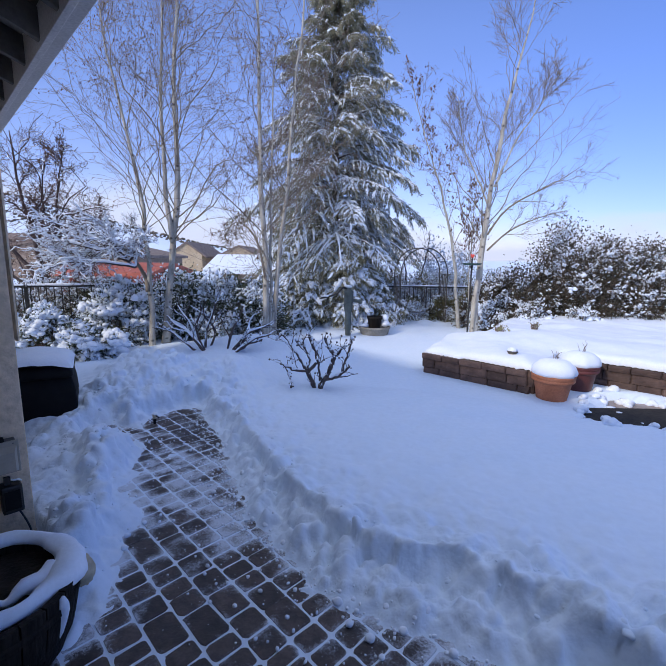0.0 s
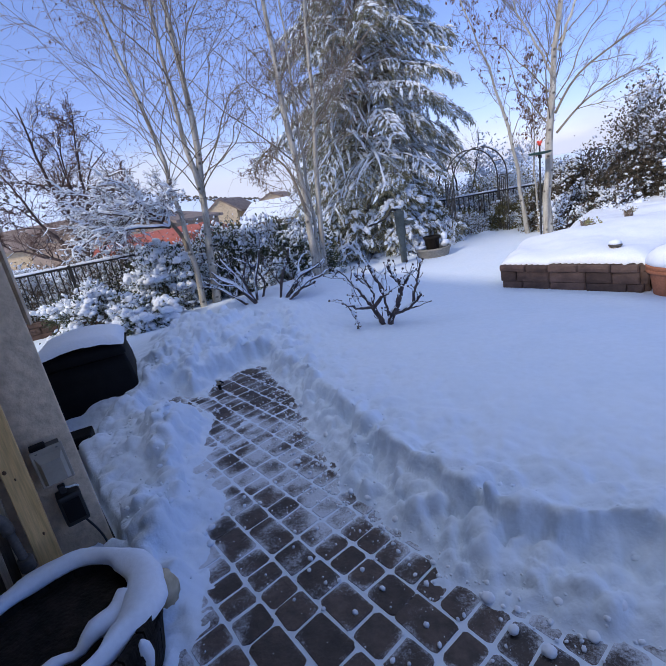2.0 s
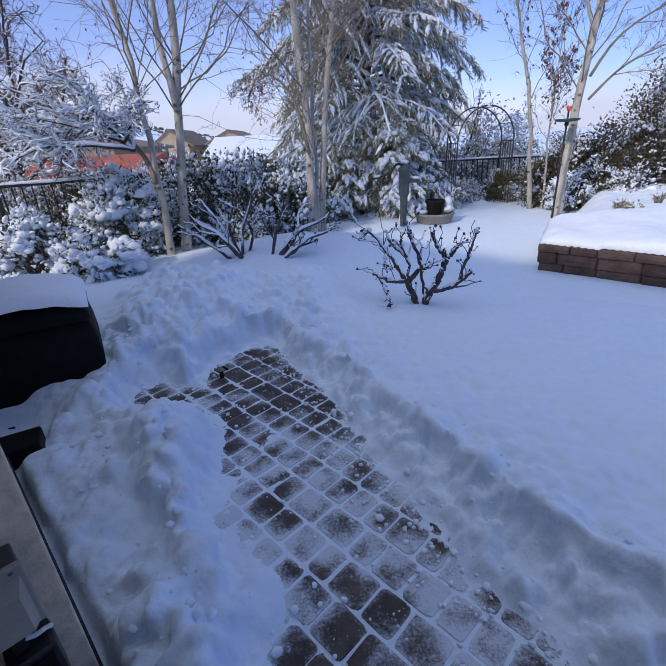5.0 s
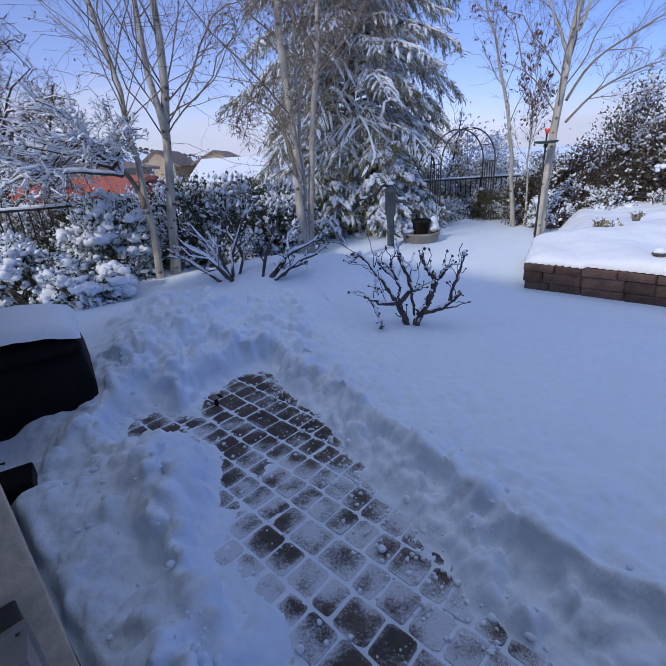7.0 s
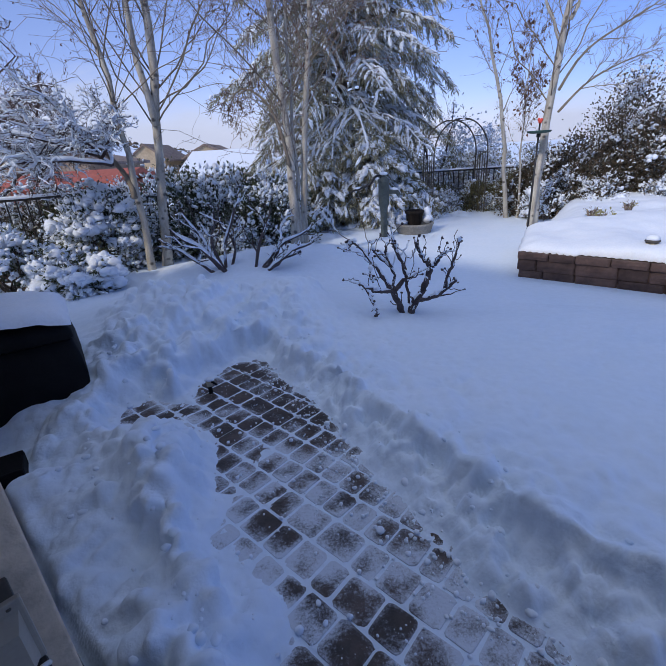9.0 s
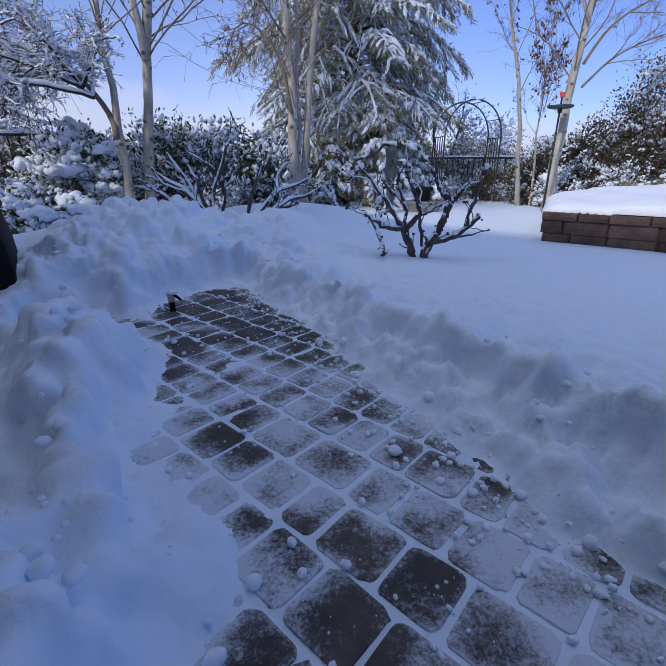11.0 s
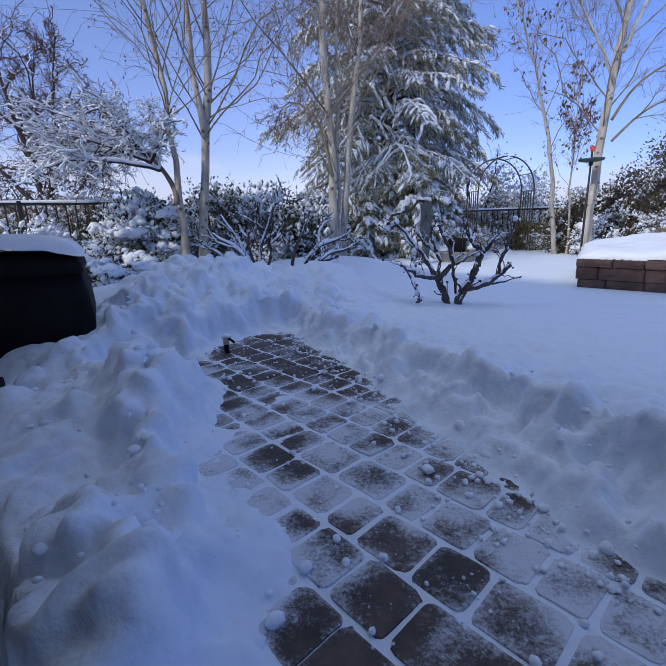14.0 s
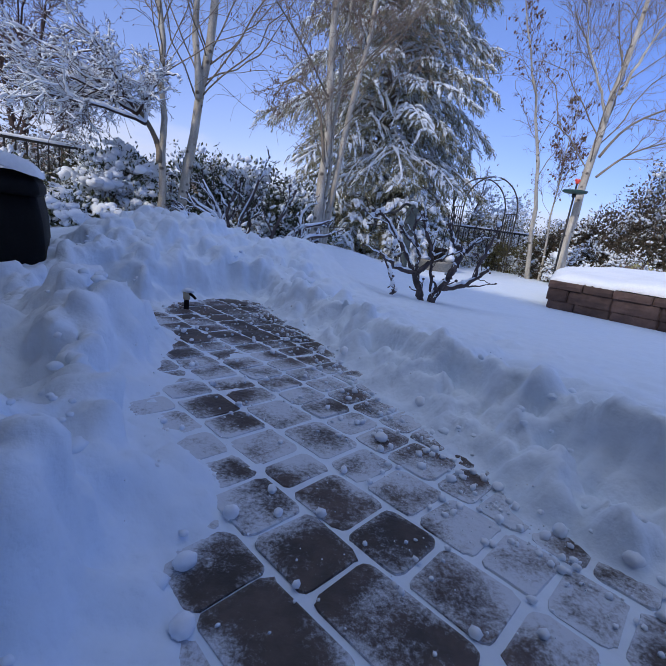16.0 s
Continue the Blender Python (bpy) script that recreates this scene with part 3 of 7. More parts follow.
def clod_list():
    """Thrown clods of snow: x, y, radius, height."""
    r = np.random.default_rng(99)
    out = []
    for _ in range(40):      # heap between the path and the house
        y = r.uniform(1.9, 4.9)
        x = np.interp(y, [1.9, 2.3, 2.8, 3.2, 4.9], [-1.25, -1.45, -1.65, -1.95, -2.0]) + r.normal(-0.10, 0.20)
        out.append((x, y, r.uniform(0.025, 0.10), 0.65))
    for _ in range(40):      # heap at the end of the path
        out.append((r.uniform(-2.6, -0.9), r.normal(4.6, 0.32), r.uniform(0.025, 0.11), 0.55))
    for _ in range(240):      # foot and edge of the right-hand bank
        y = r.uniform(1.1, 4.1)
        x = np.interp(y, [1.1, 1.7, 2.2, 2.8, 3.6, 4.1], [1.25, 0.25, -0.30, -0.60, -0.95, -1.2]) + r.normal(0.02, 0.09)
        out.append((x, y, 0.012 + 0.045 * r.random() ** 2, 0.8))
    return out


CLODS = clod_list()


def clods(x, y):
    h = np.zeros(np.shape(x))
    fx, fy = x.ravel(), y.ravel()
    hf = h.ravel()
    near = np.where((fx > -3) & (fx < 1.8) & (fy > 0.9) & (fy < 5.6))[0]
    px, py = fx[near], fy[near]
    acc = np.zeros(len(near))
    for cx, cy, rad, k in CLODS:
        hit = np.where((np.abs(px - cx) < rad) & (np.abs(py - cy) < rad))[0]
        q = ((px[hit] - cx) ** 2 + (py[hit] - cy) ** 2) / rad ** 2
        acc[hit] = np.maximum(acc[hit], k * rad * np.sqrt(np.clip(1 - q, 0, 1)))
    hf[near] = acc
    return hf.reshape(np.shape(x))


def ground_z(x, y, want=False):
    x, y = np.asarray(x, float), np.asarray(y, float)
    d = poly_dist(x + 0.05 * (vnoise(x, y, 9, 2) - 0.5), y + 0.05 * (vnoise(x, y, 9, 3) - 0.5), CLEARED)
    calm = smoothstep(0.5, 1.0, y)
    d = d + 0.06 * (fbm(x, y, 6, 3, 11) - 0.5) * calm
    d = d + 0.05 * (0.35 + 0.65 * smoothstep(0.2, -0.5, x + 0.42 * (y - 2.0) + 0.9)) * (popcorn(x, y, 8.5, 9) - 0.5) * calm
    d = d + 0.16 * (fbm(x, y, 7, 2, 33) - 0.5) * smoothstep(2.3, 1.7, y) * smoothstep(-0.5, 0.0, x) * calm
    top = snow_top(x, y)
    near = np.exp(-np.clip(d, 0, None) / 0.45)
    thrown = near * smoothstep(0.0, 0.1, d)
    left = smoothstep(0.2, -0.5, x + 0.42 * (y - 2.0) + 0.9)          # thrown, lumpy snow
    billow = lambda f, s: 1 - np.abs(2 * vnoise(x + 0.03 * vnoise(x, y, 12, s), y, f, s) - 1)
    lump = (fbm(x, y, 3, 2, 21) - 0.5) * (0.03 + 0.09 * left)
    heap = np.clip(near * 1.3 + 0.8 * smoothstep(0.9, 0.3, np.hypot(x + 1.8, (y - 4.5) * 0.8)), 0, 1)
    top = top + 0.05 * thrown + lump * heap * calm * (1 + 0.5 * smoothstep(2.4, 1.6, y) * (1 - left))
    # broken bank: a low apron of loose snow, then the cut face
    right = smoothstep(-0.1, 0.1, x + 0.5 + 0.4 * (y - 1.6))
    a0 = right * (np.interp(y, [1.3, 1.8, 2.3, 3.0, 4.0], [0.10, 0.20, 0.18, 0.11, 0.05]) + 0.05 * (vnoise(x, y, 2.6, 4) - 0.5)) + 0.01
    w = 0.045 + 0.04 * vnoise(x, y, 3.1, 4) + right * 0.05 * smoothstep(2.1, 1.5, y) + 0.11 * left
    face = smoothstep(a0, a0 + w, d)
    apron = smoothstep(-0.07, 0.12, d) * (0.010 + 0.070 * np.clip(popcorn(x, y, 8.0, 5), 0, 1) * smoothstep(0.36, 0.56, fbm(x, y, 5, 2, 12)) + 0.030 * np.clip(popcorn(x, y, 15.0, 6), 0, 1) + 0.010 * np.clip(popcorn(x, y, 32.0, 7), 0, 1))
    top = top + 0.035 * right * np.exp(-np.clip(d - a0, 0, None) / 0.25)
    z_out = apron + (top - apron) * face
    # what the broom left on the path
    band = np.exp(-((y - 2.85) / 0.55) ** 2) * smoothstep(-0.2, -0.6, x)
    edge = smoothstep(-0.22, 0.0, d)
    cover = fbm(x, y, 4.0, 4, 41) + 0.13 * band + 0.14 * edge - 0.16 * smoothstep(2.5, 1.7, y)
    z_in = -0.0045 + 0.03 * np.clip(cover - 0.78, 0, 0.4) * calm
    ragged = 0.35 + 1.3 * fbm(x, y, 14, 4, 51)
    z_in = z_in + calm * 0.05 * np.clip(fbm(x, y, 26, 3, 61) - 0.98 + 0.46 * smoothstep(-0.15, 0.0, d), 0, 0.3)
    for cx, cy, sx, sy, turn, _, depth in PATCHES:
        z_in = z_in + bump(x, y, cx, cy, sx * 0.8, sy * 0.8, depth, turn) * ragged
    z = np.where(d < 0, z_in + apron * smoothstep(-0.06, 0.0, d), np.maximum(z_out, z_in * smoothstep(0.1, 0.0, d)))
    if x.ndim:
        z = z + clods(x, y) * smoothstep(-0.02, 0.05, d)
    wet = poly_dist(x, y, WET) + 0.10 * (fbm(x, y, 5, 3, 7) - 0.5)
    z = np.where(y > 3, z - (z + 0.13) * smoothstep(0.06, -0.02, wet), z)
    bed = poly_dist(x, y, BED)
    z = np.where(bed < -0.12, np.minimum(z, -0.12), z)
    # sheltered strip against the house wall
    wall = 0.714 * (x + 1.52) + 0.70 * (y - 2.0)
    strip = smoothstep(0.05, 0.015, np.abs(wall)) * (y > 1.9) * (y < 3.0)
    z = z - strip * np.clip(z + 0.01, 0, 1)
    z = np.where(z > 0.02, 0.02 + (z - 0.02) * smoothstep(0.24, 0.31, np.hypot(x + 1.27, y - 1.38)), z)
    if want:      # how lumpy the thrown snow is
        rough = (np.clip(face, 0, 1) * heap * (1.0 + 0.5 * left + (1 - left) * (0.45 + 0.9 * smoothstep(2.5, 1.7, y))) + 0.45 * (1 - face) * smoothstep(0.0, 0.08, d)) * calm * (d > 0) * (1 - strip)
        return z, rough * smoothstep(5.9, 5.2, y)
    return z


def spaced(lo, hi, step, far, grow=1.12):
    mid = list(np.arange(lo, hi + step / 2, step))
    a, s = [], step
    v = lo
    while v > -far:
        s *= grow
        v -= s
        a.append(v)
    b, s = [], step
    v = hi
    while v < far:
        s *= grow
        v += s
        b.append(v)
    return np.array(a[::-1] + mid + b)


def build_ground():
    xs, ys = spaced(-2.5, 1.3, 0.0125, 900, 1.10), spaced(1.0, 4.9, 0.0125, 900, 1.10)
    X, Y = np.meshgrid(xs, ys, indexing="ij")
    Z, rough = ground_z(X, Y, True)
    loose = rough + 0.8 * smoothstep(0.12, 0.02, np.abs(Z - 0.03)) * (X > -2.3) * (X < 1.4) * (Y > 1.2) * (Y < 4.3)
    S = Z.copy()
    for _ in range(10):      # smoothed form gives the direction in which lumps bulge
        S[1:-1, 1:-1] = (S[1:-1, 1:-1] + S[:-2, 1:-1] + S[2:, 1:-1] + S[1:-1, :-2] + S[1:-1, 2:]) / 5
    gx, gy = np.gradient(S, xs, ys)
    nz = 1 / np.sqrt(1 + gx * gx + gy * gy)
    L = np.where(rough > 0.01, lumps(X, Y, Z) * rough, 0)
    for _ in range(2):
        L[1:-1, 1:-1] = (2 * L[1:-1, 1:-1] + L[:-2, 1:-1] + L[2:, 1:-1] + L[1:-1, :-2] + L[1:-1, 2:]) / 6
    X, Y, Z = X - gx * nz * L, Y - gy * nz * L, Z + nz * L
    idx = np.arange(X.size).reshape(X.shape)
    F = np.stack([idx[:-1, :-1], idx[1:, :-1], idx[1:, 1:], idx[:-1, 1:]], -1).reshape(-1, 4)
    me = Geo().add(np.stack([X, Y, Z], -1), F).mesh("ground")
    me.attributes.new("loose", "FLOAT", "POINT").data.foreach_set("value", np.ascontiguousarray(np.clip(loose, 0, 1).ravel(), dtype=np.float32))
    ob = part("ground", me, M["snow_ground"])
    tagged(ob, "deep fresh snow over the yard with a shovelled path", "ground", kind="structure")


build_ground()


def build_hill():
    xs, ys = np.linspace(-700, 60, 90), np.linspace(150, 520, 50)
    X, Y = np.meshgrid(xs, ys, indexing="ij")
    Z = -8 + bump(X, Y, -330, 330, 150, 70, 56) + bump(X, Y, -560, 330, 150, 80, 50) + 10 * (fbm(X, Y, 0.012, 4, 2) - 0.5) * smoothstep(40, -150, X)
    idx = np.arange(X.size).reshape(X.shape)
    F = np.stack([idx[:-1, :-1], idx[1:, :-1], idx[1:, 1:], idx[:-1, 1:]], -1).reshape(-1, 4)
    hill = tagged(part("backdrop_hill", Geo().add(np.stack([X, Y, Z], -1), F), M["snow"]), "distant snowy hillside dotted with scrub", "hill", kind="structure")
    n = 5000
    px, py = rng.uniform(-620, -60, n), rng.uniform(190, 345, n)
    keep = fbm(px, py, 0.02, 3, 9) + 0.25 * (py > 300) > 0.52
    px, py = px[keep], py[keep]
    pz = -8 + bump(px, py, -330, 330, 150, 70, 56) + bump(px, py, -560, 330, 150, 80, 50) + 10 * (fbm(px, py, 0.012, 4, 2) - 0.5) * smoothstep(40, -150, px)
    s = rng.uniform(0.35, 1.0, len(px))
    g = blobs(Geo(), np.stack([px, py, pz + 0.4 * s], -1), np.stack([s * 1.2, s * 1.2, s], -1), 0, 0.35)
    tagged(part("scrub", g, M["scrub"], smooth=False), "grey-brown scrub bushes scattered over the snowy hill", "scrub", kind="stuff")


def ico(level):
    bm = bmesh.new()
    bmesh.ops.create_icosphere(bm, subdivisions=level, radius=1)
    bm.verts.index_update()
    v = np.array([tuple(q.co) for q in bm.verts])
    f = np.array([[q.index for q in t.verts] for t in bm.faces])
    bm.free()
    return v, f


ICO = [ico(1), ico(2), ico(3)]


def blobs(geo, C, S, level=0, jitter=0.2, seed=1):
    """Lumpy blobs at C with half sizes S."""
    C, S = np.asarray(C, float), np.asarray(S, float)
    r = np.random.default_rng(seed)
    v, f = ICO[level]
    n = len(C)
    a = r.uniform(0, 6.28, n)
    k = 1 + jitter * r.normal(size=(n, len(v))).clip(-1.6, 1.6)
    V = v[None] * k[:, :, None] * S[:, None]
    x = V[..., 0] * np.cos(a)[:, None] - V[..., 1] * np.sin(a)[:, None]
    y = V[..., 0] * np.sin(a)[:, None] + V[..., 1] * np.cos(a)[:, None]
    V = np.stack([x, y, V[..., 2]], -1) + C[:, None]
    F = (f[None] + (np.arange(n) * len(v))[:, None, None]).reshape(-1, 3)
    geo.add(V.reshape(-1, 3), F)
    return geo


build_hill()

# ---------------------------------------------------------------- house: stands at 45 degrees to the path
U = np.array([-0.70, 0.714, 0.0])      # along the eave
N2 = np.array([0.714, 0.70, 0.0])      # out of the wall towards the garden
CORNER = np.array([-1.52, 2.0, 0.0])


def wall_box(a, b, z0, z1, depth, bev=0.0):
    """A wall from plan point a to b, thickness depth to its left-hand side."""
    a, b = np.asarray(a[:2], float), np.asarray(b[:2], float)
    d = b - a
    L = np.hypot(*d)
    m = Matrix.Translation((a[0], a[1], 0)) @ Matrix.Rotation(math.atan2(d[1], d[0]), 4, "Z")
    return box(Geo(), (0, 0, z0), (L, depth, z1), bev, m)


FAR = CORNER + 3.55 * U
NEAR = CORNER - 3.6 * N2
tagged(part("wall_garden_side", wall_box(CORNER, FAR, 0.06, 3.0, 0.2, 0.006), M["stucco"]), "grey-beige stucco house wall", "wall", kind="structure")
tagged(part("wall_patio_side", wall_box(CORNER - 0.01 * N2 + 0.012 * U, NEAR, 0.06, 3.0, -0.2, 0.006), M["stucco"]), "rough grey-beige stucco wall beside the patio", "wall", kind="structure")
tagged(part("wall_patio_back", wall_box(NEAR - 0.2 * U, NEAR - 7.0 * U, 0.0, 3.0, -0.2), M["stucco"]), "stucco wall behind the patio", "wall", kind="structure")
tagged(part("wall_far_end", wall_box(FAR - 0.2 * N2, FAR - 4 * N2, 0.0, 3.0, 0.2), M["stucco"]), "stucco end wall of the house", "wall", kind="structure")
pop = box(Geo(), (0.0, -0.022, 1.10), (1.1, -0.002, 2.99), 0.012, Matrix.Translation(CORNER) @ Matrix.Rotation(math.atan2(U[1], U[0]), 4, "Z"))
tagged(part("wall_band", pop, M["stucco"]), "raised stucco band on the upper house wall", "wall", kind="structure")
plinth = Geo()
box(plinth, (0, 0.02, -0.1), (3.5, 0.18, 0.06), 0.0, Matrix.Translation(CORNER) @ Matrix.Rotation(math.atan2(U[1], U[0]), 4, "Z"))
box(plinth, (0.02, -0.18, -0.1), (3.5, -0.02, 0.06), 0.0, Matrix.Translation(CORNER) @ Matrix.Rotation(math.atan2(-N2[1], -N2[0]), 4, "Z"))
tagged(part("foundation", plinth, M["concrete"]), "concrete footing below the stucco", "foundation", kind="structure")
screed = Geo()
box(screed, (-0.004, -0.008, 0.05), (3.5, 0.02, 0.075), 0.0, Matrix.Translation(CORNER) @ Matrix.Rotation(math.atan2(U[1], U[0]), 4, "Z"))
box(screed, (-0.004, -0.02, 0.05), (3.5, 0.008, 0.075), 0.0, Matrix.Translation(CORNER) @ Matrix.Rotation(math.atan2(-N2[1], -N2[0]), 4, "Z"))
tagged(part("trim_screed", screed, M["black_iron"]), "dark metal drip screed along the foot of the wall", "trim", kind="structure")

EAVE_Z = 2.62
EAVE = np.array([-1.1, 2.04, 0.0])
m_eave = Matrix.Translation((EAVE[0], EAVE[1], EAVE_Z)) @ Matrix.Rotation(math.atan2(U[1], U[0]), 4, "Z")
# local x along the eave, local y into the house
E0, E1 = -7.5, 4.55


def build_roof():
    roof = thing("roof", "low-pitched tiled roof with open rafters and pale fascia", "roof", kind="structure")
    roof.matrix_basis = m_eave
    slope = 0.36
    g = Geo()
    x = [E0, E1]
    v = [(E0, -0.02, 0.16), (E1, -0.02, 0.16), (E1, 4.6, 0.16 + 4.6 * slope), (E0, 4.6, 0.16 + 4.6 * slope)]
    w = [(a, b, c + 0.07) for a, b, c in v]
    g.add(v + w, [[0, 1, 2, 3], [7, 6, 5, 4], [0, 4, 5, 1], [1, 5, 6, 2], [2, 6, 7, 3], [3, 7, 4, 0]])
    v = [(E0, 4.6, 0.16 + 4.6 * slope), (E1, 4.6, 0.16 + 4.6 * slope), (E1, 10.0, -0.2), (E0, 10.0, -0.2)]
    w = [(a, b, c + 0.07) for a, b, c in v]
    g.add(v + w, [[0, 1, 2, 3], [7, 6, 5, 4], [0, 4, 5, 1], [1, 5, 6, 2], [2, 6, 7, 3], [3, 7, 4, 0]])
    part("roof_deck", g, M["rafter"], roof, smooth=False)
    part("fascia", box(Geo(), (E0, 0.0, -0.03), (E1, 0.035, 0.17), 0.004), M["fascia"], roof, smooth=False)
    # gutter: a K profile swept along the eave
    prof = np.array([(0.0, 0.02), (0.0, 0.13), (-0.006, 0.13), (-0.006, 0.024), (-0.075, 0.024), (-0.10, 0.075), (-0.115, 0.085), (-0.115, 0.128), (-0.122, 0.128), (-0.122, 0.08), (-0.106, 0.068), (-0.08, 0.016), (0.0, 0.016)])
    gg = Geo()
    n = len(prof)
    V = np.concatenate([np.column_stack([np.full(n, e), prof]) for e in (E0, E1)])
    i = np.arange(n)
    gg.add(V, np.stack([i, (i + 1) % n, (i + 1) % n + n, i + n], -1))
    box(gg, (E1 - 0.006, -0.118, 0.02), (E1, 0.0, 0.128))
    part("gutter", gg, M["gutter"], roof, "pale painted metal gutter", smooth=False)
    for k, xx in enumerate(np.arange(E0 + 0.3, E1, 0.41)):
        r = Geo()
        r.add([(xx, 0.035, 0.0), (xx + 0.04, 0.035, 0.0), (xx + 0.04, 4.5, 4.5 * slope - 0.02), (xx, 4.5, 4.5 * slope - 0.02),
               (xx, 0.035, 0.155), (xx + 0.04, 0.035, 0.155), (xx + 0.04, 4.5, 4.5 * slope + 0.15), (xx, 4.5, 4.5 * slope + 0.15)],
              [[3, 2, 1, 0], [4, 5, 6, 7], [0, 1, 5, 4], [1, 2, 6, 5], [2, 3, 7, 6], [3, 0, 4, 7]])
        part("rafter", r, M["rafter"], roof, smooth=False)
    g = Geo()
    sx, sy = np.linspace(E0 + 0.05, E1 - 0.05, 60), np.array([0.10, 0.12, 0.2, 0.35, 1.0, 2.5, 4.6])
    X, Y = np.meshgrid(sx, sy, indexing="ij")
    Z = 0.235 + Y * slope + np.array([0.0, 0.07, 0.12, 0.14, 0.15, 0.15, 0.15]) + 0.03 * (vnoise(X, Y, 1.5) - 0.5) * (Y > 0.15)
    idx = np.arange(X.size).reshape(X.shape)
    g.add(np.stack([X, Y, Z], -1), np.stack([idx[:-1, :-1], idx[1:, :-1], idx[1:, 1:], idx[:-1, 1:]], -1).reshape(-1, 4))
    part("roof_snow", g, M["snow_soft"], roof, "thick snow lying on the roof")


build_roof()


def build_downspout():
    ds = thing("downspout", "grey metal downspout with curved elbow at the house corner", "downspout")
    e = np.array(m_eave @ Vector((E1 - 0.10, -0.055, 0.02)))
    w = FAR - 0.20 * U + 0.045 * N2
    P = np.array([e, e - (0, 0, 0.06), e * [1, 1, 0] + (0, 0, e[2] - 0.13) - 0.03 * N2, [w[0], w[1], e[2] - 0.22], [w[0], w[1], e[2] - 0.32]])
    s = np.linspace(0, 1, 14)
    Q = np.column_stack([np.interp(s, np.linspace(0, 1, 5), P[:, i]) for i in range(3)])
    Q[1:-1] = (Q[:-2] + Q[1:-1] + Q[2:]) / 3
    part("elbow", tubes(Geo(), Q, np.full(14, 0.034), 10), M["downspout"], ds)
    z = np.linspace(e[2] - 0.32, 0.05, 4)
    part("pipe", tubes(Geo(), np.column_stack([np.full(4, w[0]), np.full(4, w[1]), z]), np.full(4, 0.034), 10), M["downspout"], ds)
    for zz in (0.9, 1.9):
        part("strap", box(Geo(), (w[0] - 0.05, w[1] - 0.05, zz), (w[0] + 0.05, w[1] + 0.05, zz + 0.03), 0.004), M["metal_dark"], ds, "dark metal strap")


build_downspout()

# ---------------------------------------------------------------- garden wall of split-face blocks with a snowy bed behind
A1 = np.array([1.25, 5.75])
A2 = np.array([2.27, 4.82])
A3 = np.array([2.97, 5.59])
A4 = np.array([5.2, 3.57])
WALL_TOP = 0.27


def block_mesh(L, h, d, seed, cap=False):
    """One block: split face to -y, chamfered and slightly uneven."""
    r = np.random.default_rng(seed)
    g = Geo()
    nx, nz = 5, 3
    xs = np.concatenate([[0.0], np.linspace(0.012, L - 0.012, nx - 2), [L]])
    zs = np.array([0.0, h / 2, h])
    X, Zz = np.meshgrid(xs, zs, indexing="ij")
    Y = -d * np.ones_like(X) + r.normal(0, 0.004, X.shape)
    Y[0], Y[-1] = -d + 0.014, -d + 0.014
    Y[:, 0] += 0.007
    Y[:, 2] += 0.007
    F = np.stack([X, Y, Zz], -1).reshape(-1, 3)
    idx = np.arange(nx * nz).reshape(nx, nz)
    q = np.stack([idx[:-1, :-1], idx[1:, :-1], idx[1:, 1:], idx[:-1, 1:]], -1).reshape(-1, 4)
    back = [(0, 0.1, 0), (L, 0.1, 0), (L, 0.1, h), (0, 0.1, h)]
    n = nx * nz
    g.add(np.concatenate([F, back]), q,
          [[*idx[:, 2], n + 2, n + 3]], [[*idx[::-1, 0], n, n + 1]], [[idx[0, 2], idx[0, 1], idx[0, 0], n, n + 3][::-1]], [[idx[-1, 0], idx[-1, 1], idx[-1, 2], n + 2, n + 1][::-1]])
    return g.mesh("block", False)


BLOCKS = {}


def build_block_wall(name, a, b, label):
    d = b - a
    L = np.hypot(*d)
    ang = math.atan2(d[1], d[0])
    # outward side is to the right of a -> b
    w = tagged(part(name, box(Geo(), (0, -0.02, -0.5), (L, 0.16, WALL_TOP - 0.06)), M["block"], smooth=False, m=Matrix.Translation((a[0], a[1], 0)) @ Matrix.Rotation(ang, 4, "Z")), label, "garden wall", kind="structure")
    z = WALL_TOP
    course = 0
    r = np.random.default_rng(int(abs(a[0] * 100)))
    while z > -0.25:
        h = 0.072 if course == 0 else 0.118
        z -= h
        x = -0.13 * (course % 2) if course else -0.02
        while x < L:
            ln = float(r.choice([0.24, 0.30, 0.36]))
            x0, x1 = max(x, -0.02), min(x + ln, L + 0.02)
            if x1 - x0 > 0.06:
                key = (round(x1 - x0, 2), h, int(r.integers(2)))
                if key not in BLOCKS:
                    BLOCKS[key] = block_mesh(key[0] - 0.006, h - 0.005, 0.055 + (0.018 if course == 0 else 0), len(BLOCKS))
                part("block", BLOCKS[key], M["block"], w, m=Matrix.Translation((x0, r.normal(0, 0.003), z)))
            x += ln
        course += 1


build_block_wall("garden_wall_1", A1, A2, "low retaining wall of dark brown split-face blocks")
build_block_wall("garden_wall_2", A2, A3, "return of the low dark brown block wall")
build_block_wall("garden_wall_3", A3, A4, "low dark brown block wall of the raised bed")


